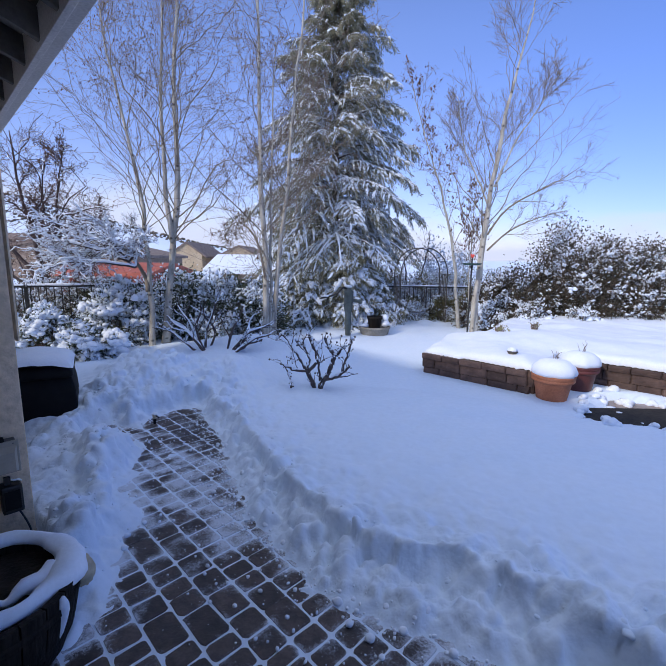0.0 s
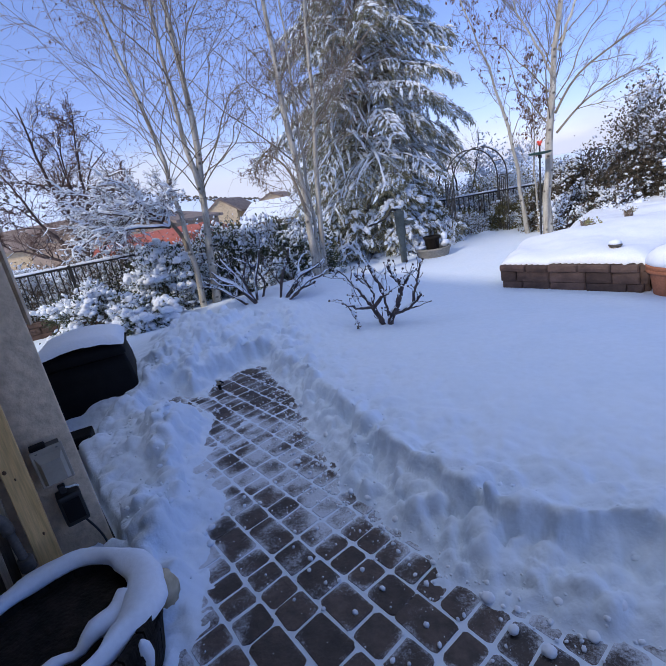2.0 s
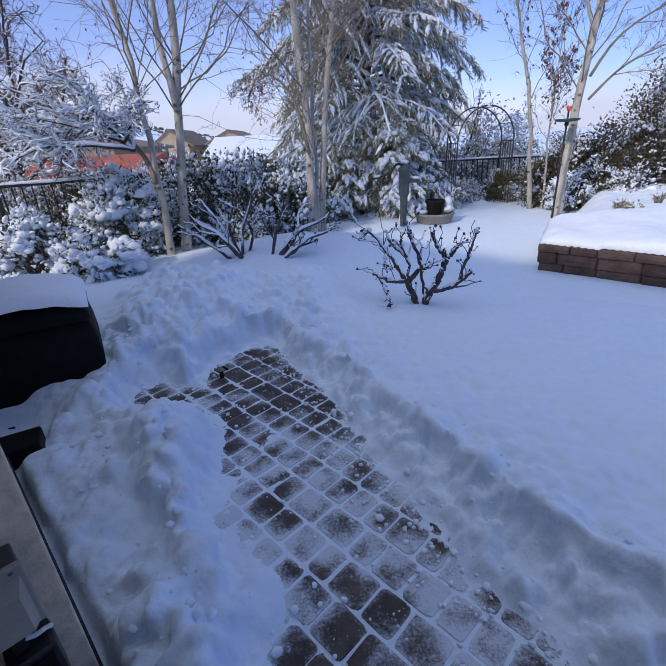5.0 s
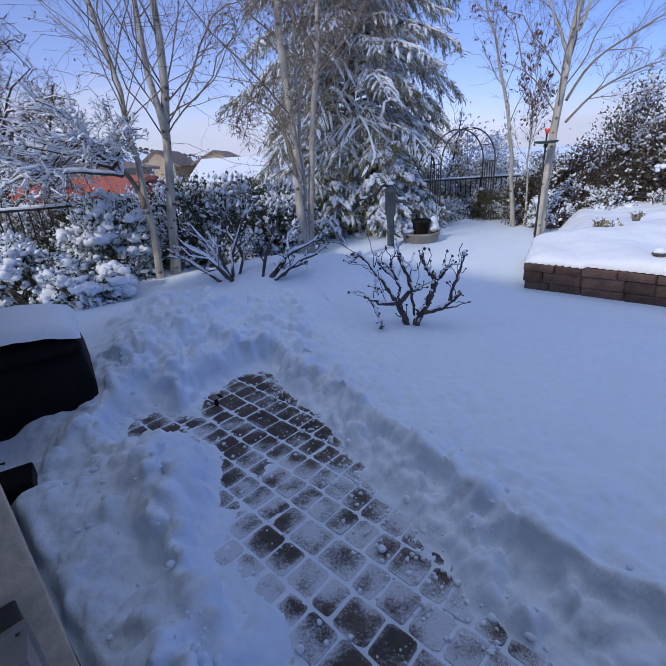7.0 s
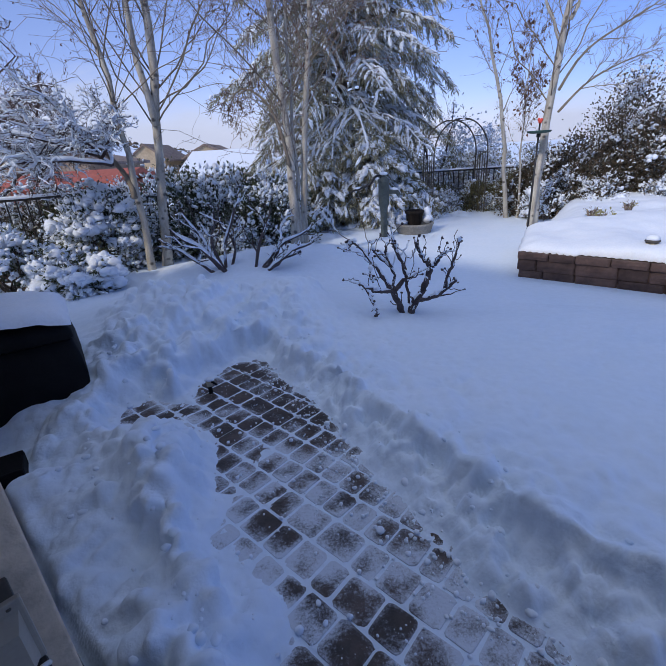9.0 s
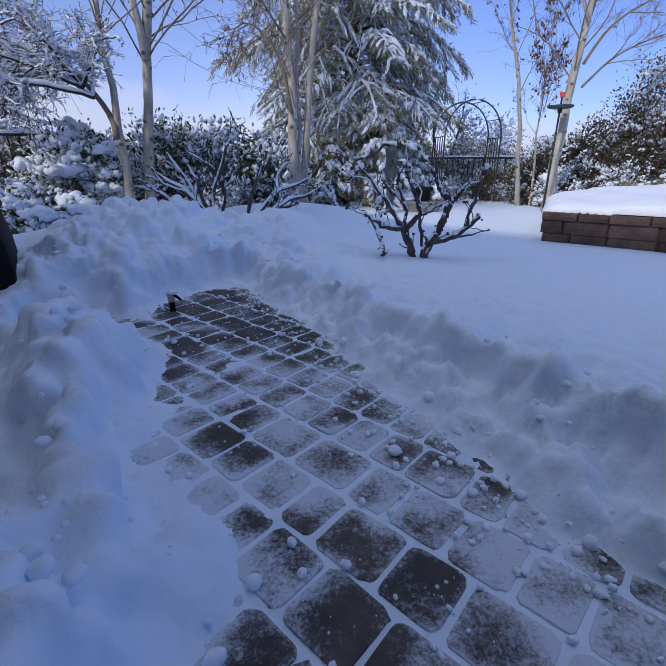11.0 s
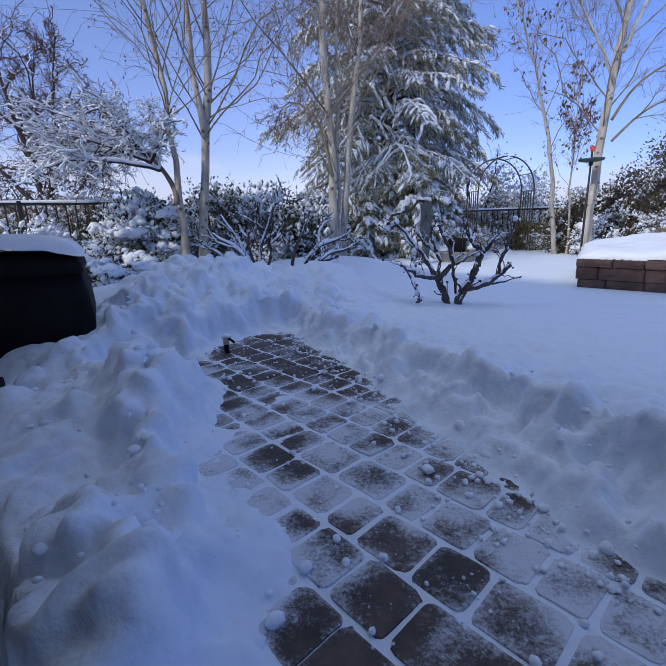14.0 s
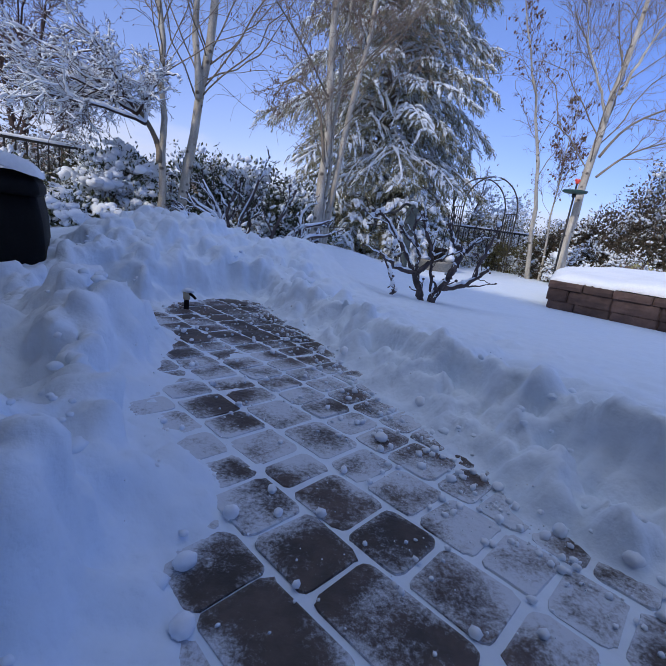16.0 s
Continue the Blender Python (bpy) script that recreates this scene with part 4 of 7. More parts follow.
def build_bed_snow():
    xs = np.arange(1.0, 9.2, 0.045)
    ys = np.arange(3.4, 9.8, 0.045)
    X, Y = np.meshgrid(xs, ys, indexing="ij")
    d = poly_dist(X, Y, BED)
    lip = 0.05
    t = np.clip(lip - d, 0, None)
    Z = WALL_TOP + 0.008 + 0.065 * (1 - np.exp(-t / 0.07)) + 0.015 * (1 - np.exp(-t / 0.4))
    Z = Z + bump(X, Y, 2.75, 6.4, 0.7, 0.5, 0.09) + bump(X, Y, 4.6, 6.2, 1.2, 0.6, 0.05) + bump(X, Y, 4.4, 5.2, 0.8, 0.4, 0.05)
    Z = Z + 0.10 * (fbm(X, Y, 1.8, 3, 4) - 0.5) + 0.012 * (fbm(X, Y, 8, 2, 4) - 0.5)
    Z = Z - 0.35 * smoothstep(0.6, 0.0, np.abs((X - 1.25) * 0.87 - (Y - 5.75) * 0.49)) * smoothstep(6.6, 7.4, Y)
    ok = d < lip
    idx = np.arange(X.size).reshape(X.shape)
    cell = ok[:-1, :-1] & ok[1:, :-1] & ok[1:, 1:] & ok[:-1, 1:]
    F = np.stack([idx[:-1, :-1], idx[1:, :-1], idx[1:, 1:], idx[:-1, 1:]], -1)[cell]
    # skirt on the rim
    E = {}
    for f in F:
        for p, q in zip(f, np.roll(f, -1)):
            E[(p, q)] = 1
    rim = [(p, q) for p, q in E if (q, p) not in E]
    used = np.unique(F)
    remap = -np.ones(X.size, int)
    remap[used] = np.arange(len(used))
    V = np.stack([X, Y, Z], -1).reshape(-1, 3)[used]
    low = V.copy()
    low[:, 2] = np.minimum(low[:, 2] - 0.03, WALL_TOP + 0.004)
    n = len(V)
    S = np.array([(remap[q], remap[p], remap[p] + n, remap[q] + n) for p, q in rim])
    tagged(part("bed_snow", Geo().add(np.concatenate([V, low]), remap[F], S), M["snow_soft"]), "thick rounded snow lying on the raised bed", "snow", kind="structure")


build_bed_snow()

# wet paving that has melted clear in front of the bed
slab = part("wet_paving", box(Geo(), (2.3, 3.0, -0.2), (5.2, 5.3, -0.085), 0.0), material("wet_paving", (0.19, 0.145, 0.125), (0.30, 0.235, 0.205), 6.0, 0.35, 0.4, 40.0, dist=0.003), smooth=False)
tagged(slab, "wet brown paving melted clear of snow", "paving", kind="structure")

# ---------------------------------------------------------------- plants: shared builders
def unit(v):
    return v / (np.linalg.norm(v, axis=-1, keepdims=True) + 1e-9)


def spline(pts, k=12):
    """Smooth polyline with k points through a few control points."""
    p = np.asarray(pts, float)
    t = np.concatenate([[0], np.cumsum(np.linalg.norm(np.diff(p, axis=0), axis=1))])
    t /= t[-1]
    s = np.linspace(0, 1, k)
    q = np.column_stack([np.interp(s, t, p[:, i]) for i in range(3)])
    for _ in range(2):
        q[1:-1] = 0.25 * q[:-2] + 0.5 * q[1:-1] + 0.25 * q[2:]
    return q


def spawn(P, R, m, t0, t1, length, angle, up, k, r, droop=0.0, wob=0.06, thin=0.5, rmin=0.0016, taper=0.6, side=None):
    """m child branches on each of the n parent branches P (n, j, 3)."""
    n, j = P.shape[:2]
    t = r.uniform(t0, t1, (n, m))
    f = t * (j - 1)
    i = np.clip(f.astype(int), 0, j - 2)
    u = (f - i)[..., None]
    rows = np.arange(n)[:, None]
    base = P[rows, i] * (1 - u) + P[rows, i + 1] * u
    T = unit(P[rows, i + 1] - P[rows, i])
    rad = R[rows, i] * (1 - u[..., 0]) + R[rows, i + 1] * u[..., 0]
    L = np.linalg.norm(np.diff(P, axis=1), axis=2).sum(1)[:, None] * length * (1 - taper * (t - t0) / max(1e-6, t1 - t0)) * r.uniform(0.55, 1.25, (n, m))
    rv = r.normal(size=(n, m, 3))
    if side is not None:
        rv = rv + np.asarray(side)
    perp = unit(rv - (rv * T).sum(-1, keepdims=True) * T)
    a = np.radians(angle + r.normal(0, 9, (n, m)))[..., None]
    D = unit(np.cos(a) * T + np.sin(a) * perp + np.array([0, 0, up]))
    s = np.linspace(0, 1, k)
    W = np.cumsum(r.normal(0, wob, (n, m, k, 3)), axis=2) * s[:, None]
    Q = base[:, :, None] + (D[:, :, None] * s[:, None] + W / k * 2) * L[:, :, None, None]
    Q[..., 2] += (0.25 * up - droop) * L[:, :, None] * s ** 2
    r0 = np.maximum(rad * thin * r.uniform(0.6, 1.0, (n, m)), rmin * 1.2)
    RR = np.maximum(r0[..., None] * (1 - 0.75 * s), rmin)
    return Q.reshape(n * m, k, 3), RR.reshape(n * m, k)


def snow_on(geo, P, R, r, share=1.0, thick=0.010, skip_steep=0.75):
    """Ridges of snow along the upper side of branches."""
    d = unit(P[:, -1] - P[:, 0])
    ok = (np.abs(d[:, 2]) < skip_steep) & (r.random(len(P)) < share)
    P, R = P[ok], R[ok]
    if not len(P):
        return geo
    k = P.shape[1]
    env = np.sin(np.linspace(0.25, np.pi - 0.15, k)) * (0.6 + 0.6 * r.random((len(P), k)))
    Q = P.copy()
    Q[..., 2] += R * 0.75 + thick * 0.5 * env
    return tubes(geo, Q, np.maximum(R * 0.6 + thick * 0.75 * env, 0.001), 5)


def leaves(geo, C, D, size, width, r, fold=0.25):
    """Folded leaves at C that point along D."""
    C, D = np.asarray(C), unit(np.asarray(D))
    n = len(C)
    S = unit(np.cross(D, r.normal(size=(n, 3))))
    Nn = np.cross(D, S)
    l = (size * r.uniform(0.7, 1.3, n))[:, None]
    w = l * width
    V = np.stack([C, C + D * l * 0.5 + S * w * 0.5 + Nn * w * fold, C + D * l, C + D * l * 0.5 - S * w * 0.5 + Nn * w * fold], 1)
    i = np.arange(n)[:, None] * 4
    geo.add(V.reshape(-1, 3), np.concatenate([i + [0, 1, 2], i + [0, 2, 3]]))
    return geo


def local(pts, base):
    return np.asarray(pts, float) - np.asarray(base, float)


def bare_tree(label, base, stems, radii, seed, order=(14, 8, 5), lengths=(0.30, 0.42, 0.45), angles=(56, 48, 44), up=(0.35, 0.2, 0.1), droop=(0, 0.02, 0.05),
              bark="birch_bark", branch="branch_pale", twig="twig", t0=0.25, catkins=0, leaf_mat=None, leaf_n=0, name="birch_tree", snow=0.0, extra=(), third=True, category="tree", wob=1.0, stout=1.0):
    """A leafless tree: stems through control points, then three orders of branches."""
    r = np.random.default_rng(seed)
    tree = thing(name, label, category, base)
    k = 16
    P = np.stack([spline(local(s, base), k) for s in stems])
    P[:, 1:-1] += r.normal(0, 0.012, P[:, 1:-1].shape)
    R = np.stack([np.linspace(a, b, k) * (1 + 0.25 * np.exp(-np.arange(k) / 0.8)) for a, b in radii])
    R = R * (1 + 0.05 * r.normal(size=R.shape))
    for q, rr in zip(P, R):
        part("trunk", tubes(Geo(), q, rr, 12), M[bark], tree)
    if extra:
        X = np.stack([spline(local(s, base), 12) for s, *_ in extra])
        XR = np.stack([np.linspace(a, b, 12) for _, a, b in extra])
        part("limb", tubes(Geo(), X, XR, 8), M[branch], tree)
    B1, R1 = spawn(P, R, order[0], t0, 0.97, lengths[0], angles[0], up[0], 11, r, droop[0], 0.5 * wob, 0.30, 0.0034)
    R1 = np.minimum(R1, 0.010) * stout
    if extra:
        a, b = spawn(X, XR, 9, 0.2, 0.98, 0.42, 45, up[0] * 0.6, 11, r, droop[1], 0.3, 0.6, 0.003)
        B1, R1 = np.concatenate([B1, a]), np.concatenate([R1, b])
    B2, R2 = spawn(B1, R1, order[1], 0.15, 1.0, lengths[1], angles[1], up[1], 8, r, droop[1], 0.55 * wob, 0.5, 0.0021 * stout)
    for q, rr in zip(B1, R1):
        part("branch", tubes(Geo(), q, rr, 6), M[branch], tree)
    part("branchwork", tubes(Geo(), B2, R2, 4, False), M[twig], tree)
    g = Geo()
    B3 = B2
    if third:
        B3, R3 = spawn(B2, R2, order[2], 0.1, 1.0, lengths[2], angles[2], up[2], 6, r, droop[2], 0.6 * wob, 0.7, 0.0015 * stout)
        tubes(g, B3, R3, 3, False)
        part("twig_mass", g, M[twig], tree)
    if catkins:
        pick = r.integers(0, len(B3), catkins)
        c = B3[pick, -1]
        gg = Geo()
        tubes(gg, np.stack([c, c + r.normal(0, 0.004, c.shape) - (0, 0, 0.010), c + r.normal(0, 0.006, c.shape) - (0, 0, 0.022)], 1), np.tile([0.0026, 0.0058, 0.0020], (catkins, 1)), 4)
        part("catkin_mass", gg, M["dead_leaf"], tree, "small brown catkins on the twigs")
    if leaf_n:
        pick = r.integers(0, len(B3), leaf_n)
        c = B3[pick, r.integers(1, B3.shape[1], leaf_n)]
        part("leaf_mass", leaves(Geo(), c, r.normal(size=c.shape) * 0.5 - (0, 0, 1.0), 0.06, 0.55, r), M[leaf_mat], tree, "withered brown leaves")
    if snow:
        g = snow_on(Geo(), B1, R1, r, snow)
        snow_on(g, B2, R2, r, snow, 0.006)
        part("snow_cover", g, M["snow_soft"], tree, "snow lying along the branches")
    return tree


def shrub(label, at, size, seed, n_leaf=3500, leaf=0.05, width=0.42, mat="laurel", snow=180, snow_size=0.06, name="shrub", category="shrub", boxy=2.4, group="", stems=36, hang=0.2, clumps=70, drift=0.80):
    """A leafy evergreen: stems, leaves in clumps, and snow on the clumps."""
    r = np.random.default_rng(seed)
    sh = thing(name, label, category, at, group)
    size = np.asarray(size, float)
    # clump centres in an uneven superellipsoid
    d = unit(r.normal(size=(clumps, 3)))
    d[:, 2] = np.abs(d[:, 2]) * 0.9 - 0.05
    rad = 1 / (np.abs(d) ** boxy).sum(1) ** (1 / boxy)
    q = (d * rad[:, None]) * (r.uniform(0.35, 1.0, clumps) ** 0.45)[:, None]
    q[:, 2] = q[:, 2] * 0.92 + 0.12
    C = q * size * [1, 1, 1]
    per = n_leaf // clumps
    spread = 0.125 * float(np.mean(size[:2]) * 0.5 + size[2] * 0.5)
    c = C[:, None] + r.normal(0, spread, (clumps, per, 3)) * [1, 1, 0.8]
    out = unit(c - C[:, None] * 0.6) + r.normal(0, 0.6, c.shape) - [0, 0, hang]
    c, out = c.reshape(-1, 3), out.reshape(-1, 3)
    ok = c[:, 2] > 0.02
    P0 = np.stack([r.normal(0, size[0] * 0.2, stems), r.normal(0, size[1] * 0.2, stems), np.full(stems, -0.05)], -1)
    tip = C[r.integers(0, clumps, stems)]
    mid = (P0 + tip) / 2 + r.normal(0, 0.08, P0.shape) + (0, 0, 0.1)
    s = np.linspace(0, 1, 8)[None, :, None]
    B = P0[:, None] * (1 - s) ** 2 + 2 * mid[:, None] * s * (1 - s) + tip[:, None] * s ** 2
    BR = np.linspace(0.014, 0.003, 8) * np.ones((stems, 1))
    g = tubes(Geo(), B, BR, 5, False)
    T2, TR2 = spawn(B, BR, 7, 0.4, 1.0, 0.3, 45, 0.2, 5, r, 0, 0.1, 0.6, 0.0018)
    part("stem_mass", tubes(g, T2, TR2, 3, False), M["twig"], sh)
    part("foliage", leaves(Geo(), c[ok], out[ok], leaf, width, r), M[mat], sh)
    if snow:
        # snow on the leaves, in drifts where clumps stand high, and a few larger pads
        lf, od = c[ok], unit(out[ok])
        w = vnoise(lf[:, 0] + at[0], lf[:, 2] * 1.3 + lf[:, 1] + at[1], 5.5, seed % 7)
        pick = (w + 0.25 * (od[:, 2] > -0.2) + 0.15 * r.random(len(lf)) > drift) & (r.random(len(lf)) < 0.75)
        p = lf[pick] + od[pick] * leaf * 0.45 + (0, 0, 0.008)
        s = leaf * (0.2 + 0.6 * r.random(len(p)) ** 1.6)
        o = od[pick]
        Q = p[:, None] + o[:, None] * (np.array([-0.75, 0.0, 0.75]) * s[:, None] * 1.2)[..., None]
        g = tubes(Geo(), Q, s[:, None] * np.array([0.35, 0.62, 0.28]) * r.uniform(0.6, 1.2, (len(p), 3)), 5)
        q = C[r.integers(0, clumps if snow_size < 0.09 else clumps // 2, snow)] + r.normal(0, spread * (0.8 if snow_size < 0.09 else 0.6), (snow, 3)) * [1, 1, 0.6] + (0, 0, spread * 0.5)
        q = q[q[:, 2] > 0.04]
        w = 0.62 * snow_size * r.uniform(0.35, 1.3, len(q)) ** 1.5
        q = np.concatenate([q + r.normal(0, 0.75, q.shape) * w[:, None] * [1, 1, 0.45] for _ in range(4)])
        w = np.tile(w, 4) * r.uniform(0.55, 1.1, len(q))
        blobs(g, q, np.stack([w * r.uniform(0.8, 1.3, len(q)), w * r.uniform(0.7, 1.1, len(q)), w * r.uniform(0.55, 0.85, len(q))], -1), 1 if snow_size > 0.09 else 0, 0.13, seed)
        part("snow_cover", g, M["snow_soft"], sh, "clumps of snow resting on the leaves")
    return sh


def conifer(label, base, height, width, seed, n=150, m=26, low=1.0, name="cedar_tree", trunk=0.17, per=34):
    """A drooping evergreen: trunk, tiers of boughs, hanging branchlets with needles, snow along their tops."""
    r = np.random.default_rng(seed)
    tree = thing(name, label, "tree", base)
    lean = 0.012
    zt = np.linspace(-0.3, height, 12)
    part("trunk", tubes(Geo(), np.column_stack([lean * zt, 0 * zt, zt]), np.linspace(trunk, 0.012, 12), 12), M["conifer_bark"], tree)
    h = 0.15 + (height - 0.3) * (np.linspace(0, 1, n) ** 1.05) + r.normal(0, 0.03, n)
    az = np.arange(n) * 2.39996 + r.normal(0, 0.3, n)
    f = np.clip(h / height, 0, 1)
    L = width * np.interp(f, [0, 0.10, 0.28, 0.45, 0.62, 0.8, 0.92, 1.0], [0.85, 1.02, 1.02, 0.88, 0.70, 0.46, 0.26, 0.08]) * r.choice([0.72, 0.88, 1.0, 1.08, 1.18], n)
    dirs = np.column_stack([np.cos(az), np.sin(az), np.zeros(n)])
    lat = np.column_stack([-np.sin(az), np.cos(az), np.zeros(n)])
    rise, fall = r.uniform(0.10, 0.30, n) + 0.2 * f, np.interp(f, [0, 0.45, 0.7, 1], [0.60, 0.46, 0.34, 0.30]) * r.uniform(0.8, 1.25, n)
    s = np.linspace(0, 1, 9)
    P = dirs[:, None] * (L[:, None] * s)[..., None]
    P[..., 0] += (lean * h)[:, None]
    P[..., 2] = np.maximum(h[:, None] + L[:, None] * (rise[:, None] * s - fall[:, None] * s ** 2.4), 0.06)
    R = np.maximum((0.008 + 0.012 * L)[:, None] * (1 - 0.85 * s), 0.003)
    part("bough_mass", tubes(Geo(), P, R, 5, False), M["conifer_bark"], tree)
    # branchlets to both sides of each bough, arching down
    t = np.linspace(0.16, 1.0, m) + r.normal(0, 0.015, (n, m))
    t = np.clip(t, 0.1, 1.0)
    sign = np.where(np.arange(m) % 2, 1.0, -1.0) * np.ones((n, 1))
    c = dirs[:, None] * (L[:, None] * t)[..., None]
    c[..., 0] += (lean * h)[:, None]
    c[..., 2] = h[:, None] + L[:, None] * (rise[:, None] * t - fall[:, None] * t ** 2.4)
    bl = (0.13 + 0.25 * L[:, None] * (1.05 - 0.7 * t)) * r.uniform(0.7, 1.2, (n, m))
    D = unit(dirs[:, None] * r.uniform(0.5, 1.0, (n, m, 1)) + lat[:, None] * (sign * r.uniform(0.5, 1.0, (n, m)))[..., None])
    k = 6
    q = np.linspace(0, 1, k)
    B = c[:, :, None] + D[:, :, None] * (bl[..., None] * q)[..., None]
    B[..., 2] -= bl[..., None] * (0.25 * q + 0.55 * q ** 2) * r.uniform(0.7, 1.3, (n, m, 1))
    B[..., 2] = np.maximum(B[..., 2], 0.04)
    B[..., 1:, :] += np.cumsum(r.normal(0, 0.014, B[..., 1:, :].shape), axis=2)
    B = B.reshape(-1, k, 3)
    bl = bl.reshape(-1)
    # needles hang from the branchlets
    w = r.uniform(0.05, 1.0, (len(B), per)) * (k - 1)
    i = np.clip(w.astype(int), 0, k - 2)
    rows = np.arange(len(B))[:, None]
    u = (w - i)[..., None]
    cc = (B[rows, i] * (1 - u) + B[rows, i + 1] * u).reshape(-1, 3) + r.normal(0, 0.012, (len(B) * per, 3))
    T = unit(B[rows, i + 1] - B[rows, i]).reshape(-1, 3)
    side = r.normal(0, 0.55, (len(B) * per, 3))
    part("needle_mass", leaves(Geo(), cc, T * 0.8 + side + [0, 0, -0.45], 0.105, 0.13, r, 0.15), M["needles"], tree, "grey-green hanging needle sprays")
    # snow along the tops: heavy below, thin towards the top
    fz = B[:, 0, 2] / height
    prob = np.interp(fz, [0, 0.35, 0.55, 0.75, 1.0], np.array([1.0, 0.95, 0.85, 0.5, 0.15]) ** (1 / low))
    heavy = vnoise(B[:, 0, 0] + 3, B[:, 0, 2] + B[:, 0, 1] * 0.5, 1.6, 3)
    ok = r.random(len(B)) < prob * smoothstep(0.05, 0.45, heavy + 0.15 * (low > 1))
    g = Geo()
    for j in (0, 1, 2, 3, 1, 3):      # broken lumps along each branchlet
        S = B[ok & (r.random(len(B)) < (0.62 if low < 2 else 0.85))][:, j:j + 3]
        S = S + r.normal(0, 0.016, (len(S), 1, 3)) * [1, 1, 0.5]
        wd = (0.008 + 0.027 * r.random(len(S)) ** 1.4) * low ** 0.5 * np.interp(S[:, 0, 2], [0, 3, 6], [1.15, 1.0, 0.75])
        env = np.array([0.35, 1.0, 0.25]) * r.uniform(0.5, 1.3, (len(S), 3))
        S[..., 2] += 0.014 + 0.3 * wd[:, None] * env
        tubes(g, S, wd[:, None] * env, 5)
    fleck = cc[r.random(len(cc)) < 0.24 * prob.repeat(per)] + (0, 0, 0.01)
    w = 0.006 + 0.014 * r.random(len(fleck)) ** 2
    blobs(g, fleck, np.stack([w * 1.3, w, w * 0.6], -1), 0, 0.3, seed)
    ob = P.copy()
    ob[..., 2] += 0.02
    top = r.random(n) < np.interp(f, [0, 0.5, 1], [0.9, 0.6, 0.15])
    tubes(g, ob[top], R[top] * 1.4 * r.uniform(0.4, 1.3, R[top].shape) + 0.004, 5)
    part("snow_cover", g, M["snow_soft"], tree, "snow weighing down the boughs")
    return tree


# ---------------------------------------------------------------- trees
def Y(y, *xz):
    return [(x, y + dy, z) for (x, z), dy in zip(xz, np.linspace(0, 0.25, len(xz)))]


bare_tree("tall leafless birch with two pale stems and fine drooping twigs", (-2.95, 7.3, 0.0),
          [Y(7.3, (-2.96, -0.15), (-2.80, 1.4), (-2.64, 2.37), (-2.64, 4.18), (-2.55, 5.4), (-2.5, 7.3)),
           Y(7.32, (-2.74, 1.75), (-2.83, 2.4), (-2.87, 3.23), (-2.88, 4.18), (-2.78, 5.4), (-2.85, 6.9))],
          [(0.066, 0.008), (0.040, 0.007)], 11, order=(31, 9, 5), lengths=(0.33, 0.52, 0.44), angles=(50, 46, 44), up=(0.25, 0.08, 0.0), droop=(-0.03, 0.03, 0.10), t0=0.22, catkins=1700, wob=0.5)
bare_tree("leaning leafless birch with slender pale trunk", (-3.08, 7.05, 0.0),
          [Y(7.05, (-3.08, -0.15), (-3.06, 0.7), (-3.07, 1.4), (-3.19, 2.73), (-3.34, 3.5), (-3.6, 4.6), (-3.75, 5.8))],
          [(0.048, 0.006)], 12, order=(34, 9, 5), lengths=(0.40, 0.52, 0.44), angles=(52, 46, 44), up=(0.25, 0.08, 0.0), droop=(-0.03, 0.02, 0.08), t0=0.30, catkins=1100, wob=0.5)
bare_tree("leafless aspen clump with smooth pale trunks", (-1.1, 7.0, 0.25),
          [Y(7.0, (-1.17, 0.1), (-1.13, 1.56), (-1.22, 2.54), (-1.23, 3.48), (-1.24, 4.66), (-1.2, 6.6)),
           Y(7.1, (-1.04, 0.1), (-0.98, 1.3), (-0.96, 1.56), (-0.81, 2.54), (-0.68, 4.08), (-0.55, 5.23), (-0.45, 6.6)),
           Y(7.05, (-1.10, 0.1), (-1.08, 1.0), (-1.06, 2.0), (-1.05, 3.2), (-0.98, 4.8))],
          [(0.055, 0.008), (0.042, 0.007), (0.030, 0.006)], 13, order=(27, 9, 5), lengths=(0.33, 0.52, 0.46), angles=(50, 46, 46), up=(0.22, 0.05, 0.0), droop=(0.02, 0.08, 0.20), t0=0.18, catkins=1700, wob=0.55,
          extra=[(Y(7.0, (-1.14, 1.2), (-1.25, 1.75), (-1.4, 2.0), (-1.7, 2.15), (-1.85, 1.8)), 0.022, 0.006)], name="aspen_tree")
bare_tree("large leafless aspen with a leaning pale trunk and upswept branches", (2.78, 8.6, 0.0),
          [Y(8.6, (2.76, -0.2), (2.85, 1.2), (2.92, 2.42), (3.06, 3.36), (3.23, 4.7), (3.52, 5.7), (3.6, 6.4)),
           Y(8.6, (3.0, 2.9), (3.35, 3.7), (3.75, 4.3), (4.2, 5.1)),
           Y(8.6, (2.93, 2.5), (2.7, 3.1), (2.45, 3.5), (2.25, 4.6))],
          [(0.075, 0.008), (0.022, 0.005), (0.02, 0.005)], 14, order=(26, 9, 5), lengths=(0.36, 0.50, 0.46), angles=(52, 46, 44), up=(0.35, 0.18, 0.1), droop=(-0.05, -0.03, 0.0), t0=0.30, name="aspen_tree", wob=0.4,
          extra=[(Y(8.5, (2.90, 2.0), (3.2, 2.5), (3.68, 2.75), (4.3, 3.05), (4.8, 3.4)), 0.022, 0.004), (Y(8.4, (2.88, 1.7), (3.3, 2.1), (3.9, 2.35), (4.5, 2.5)), 0.020, 0.004)])
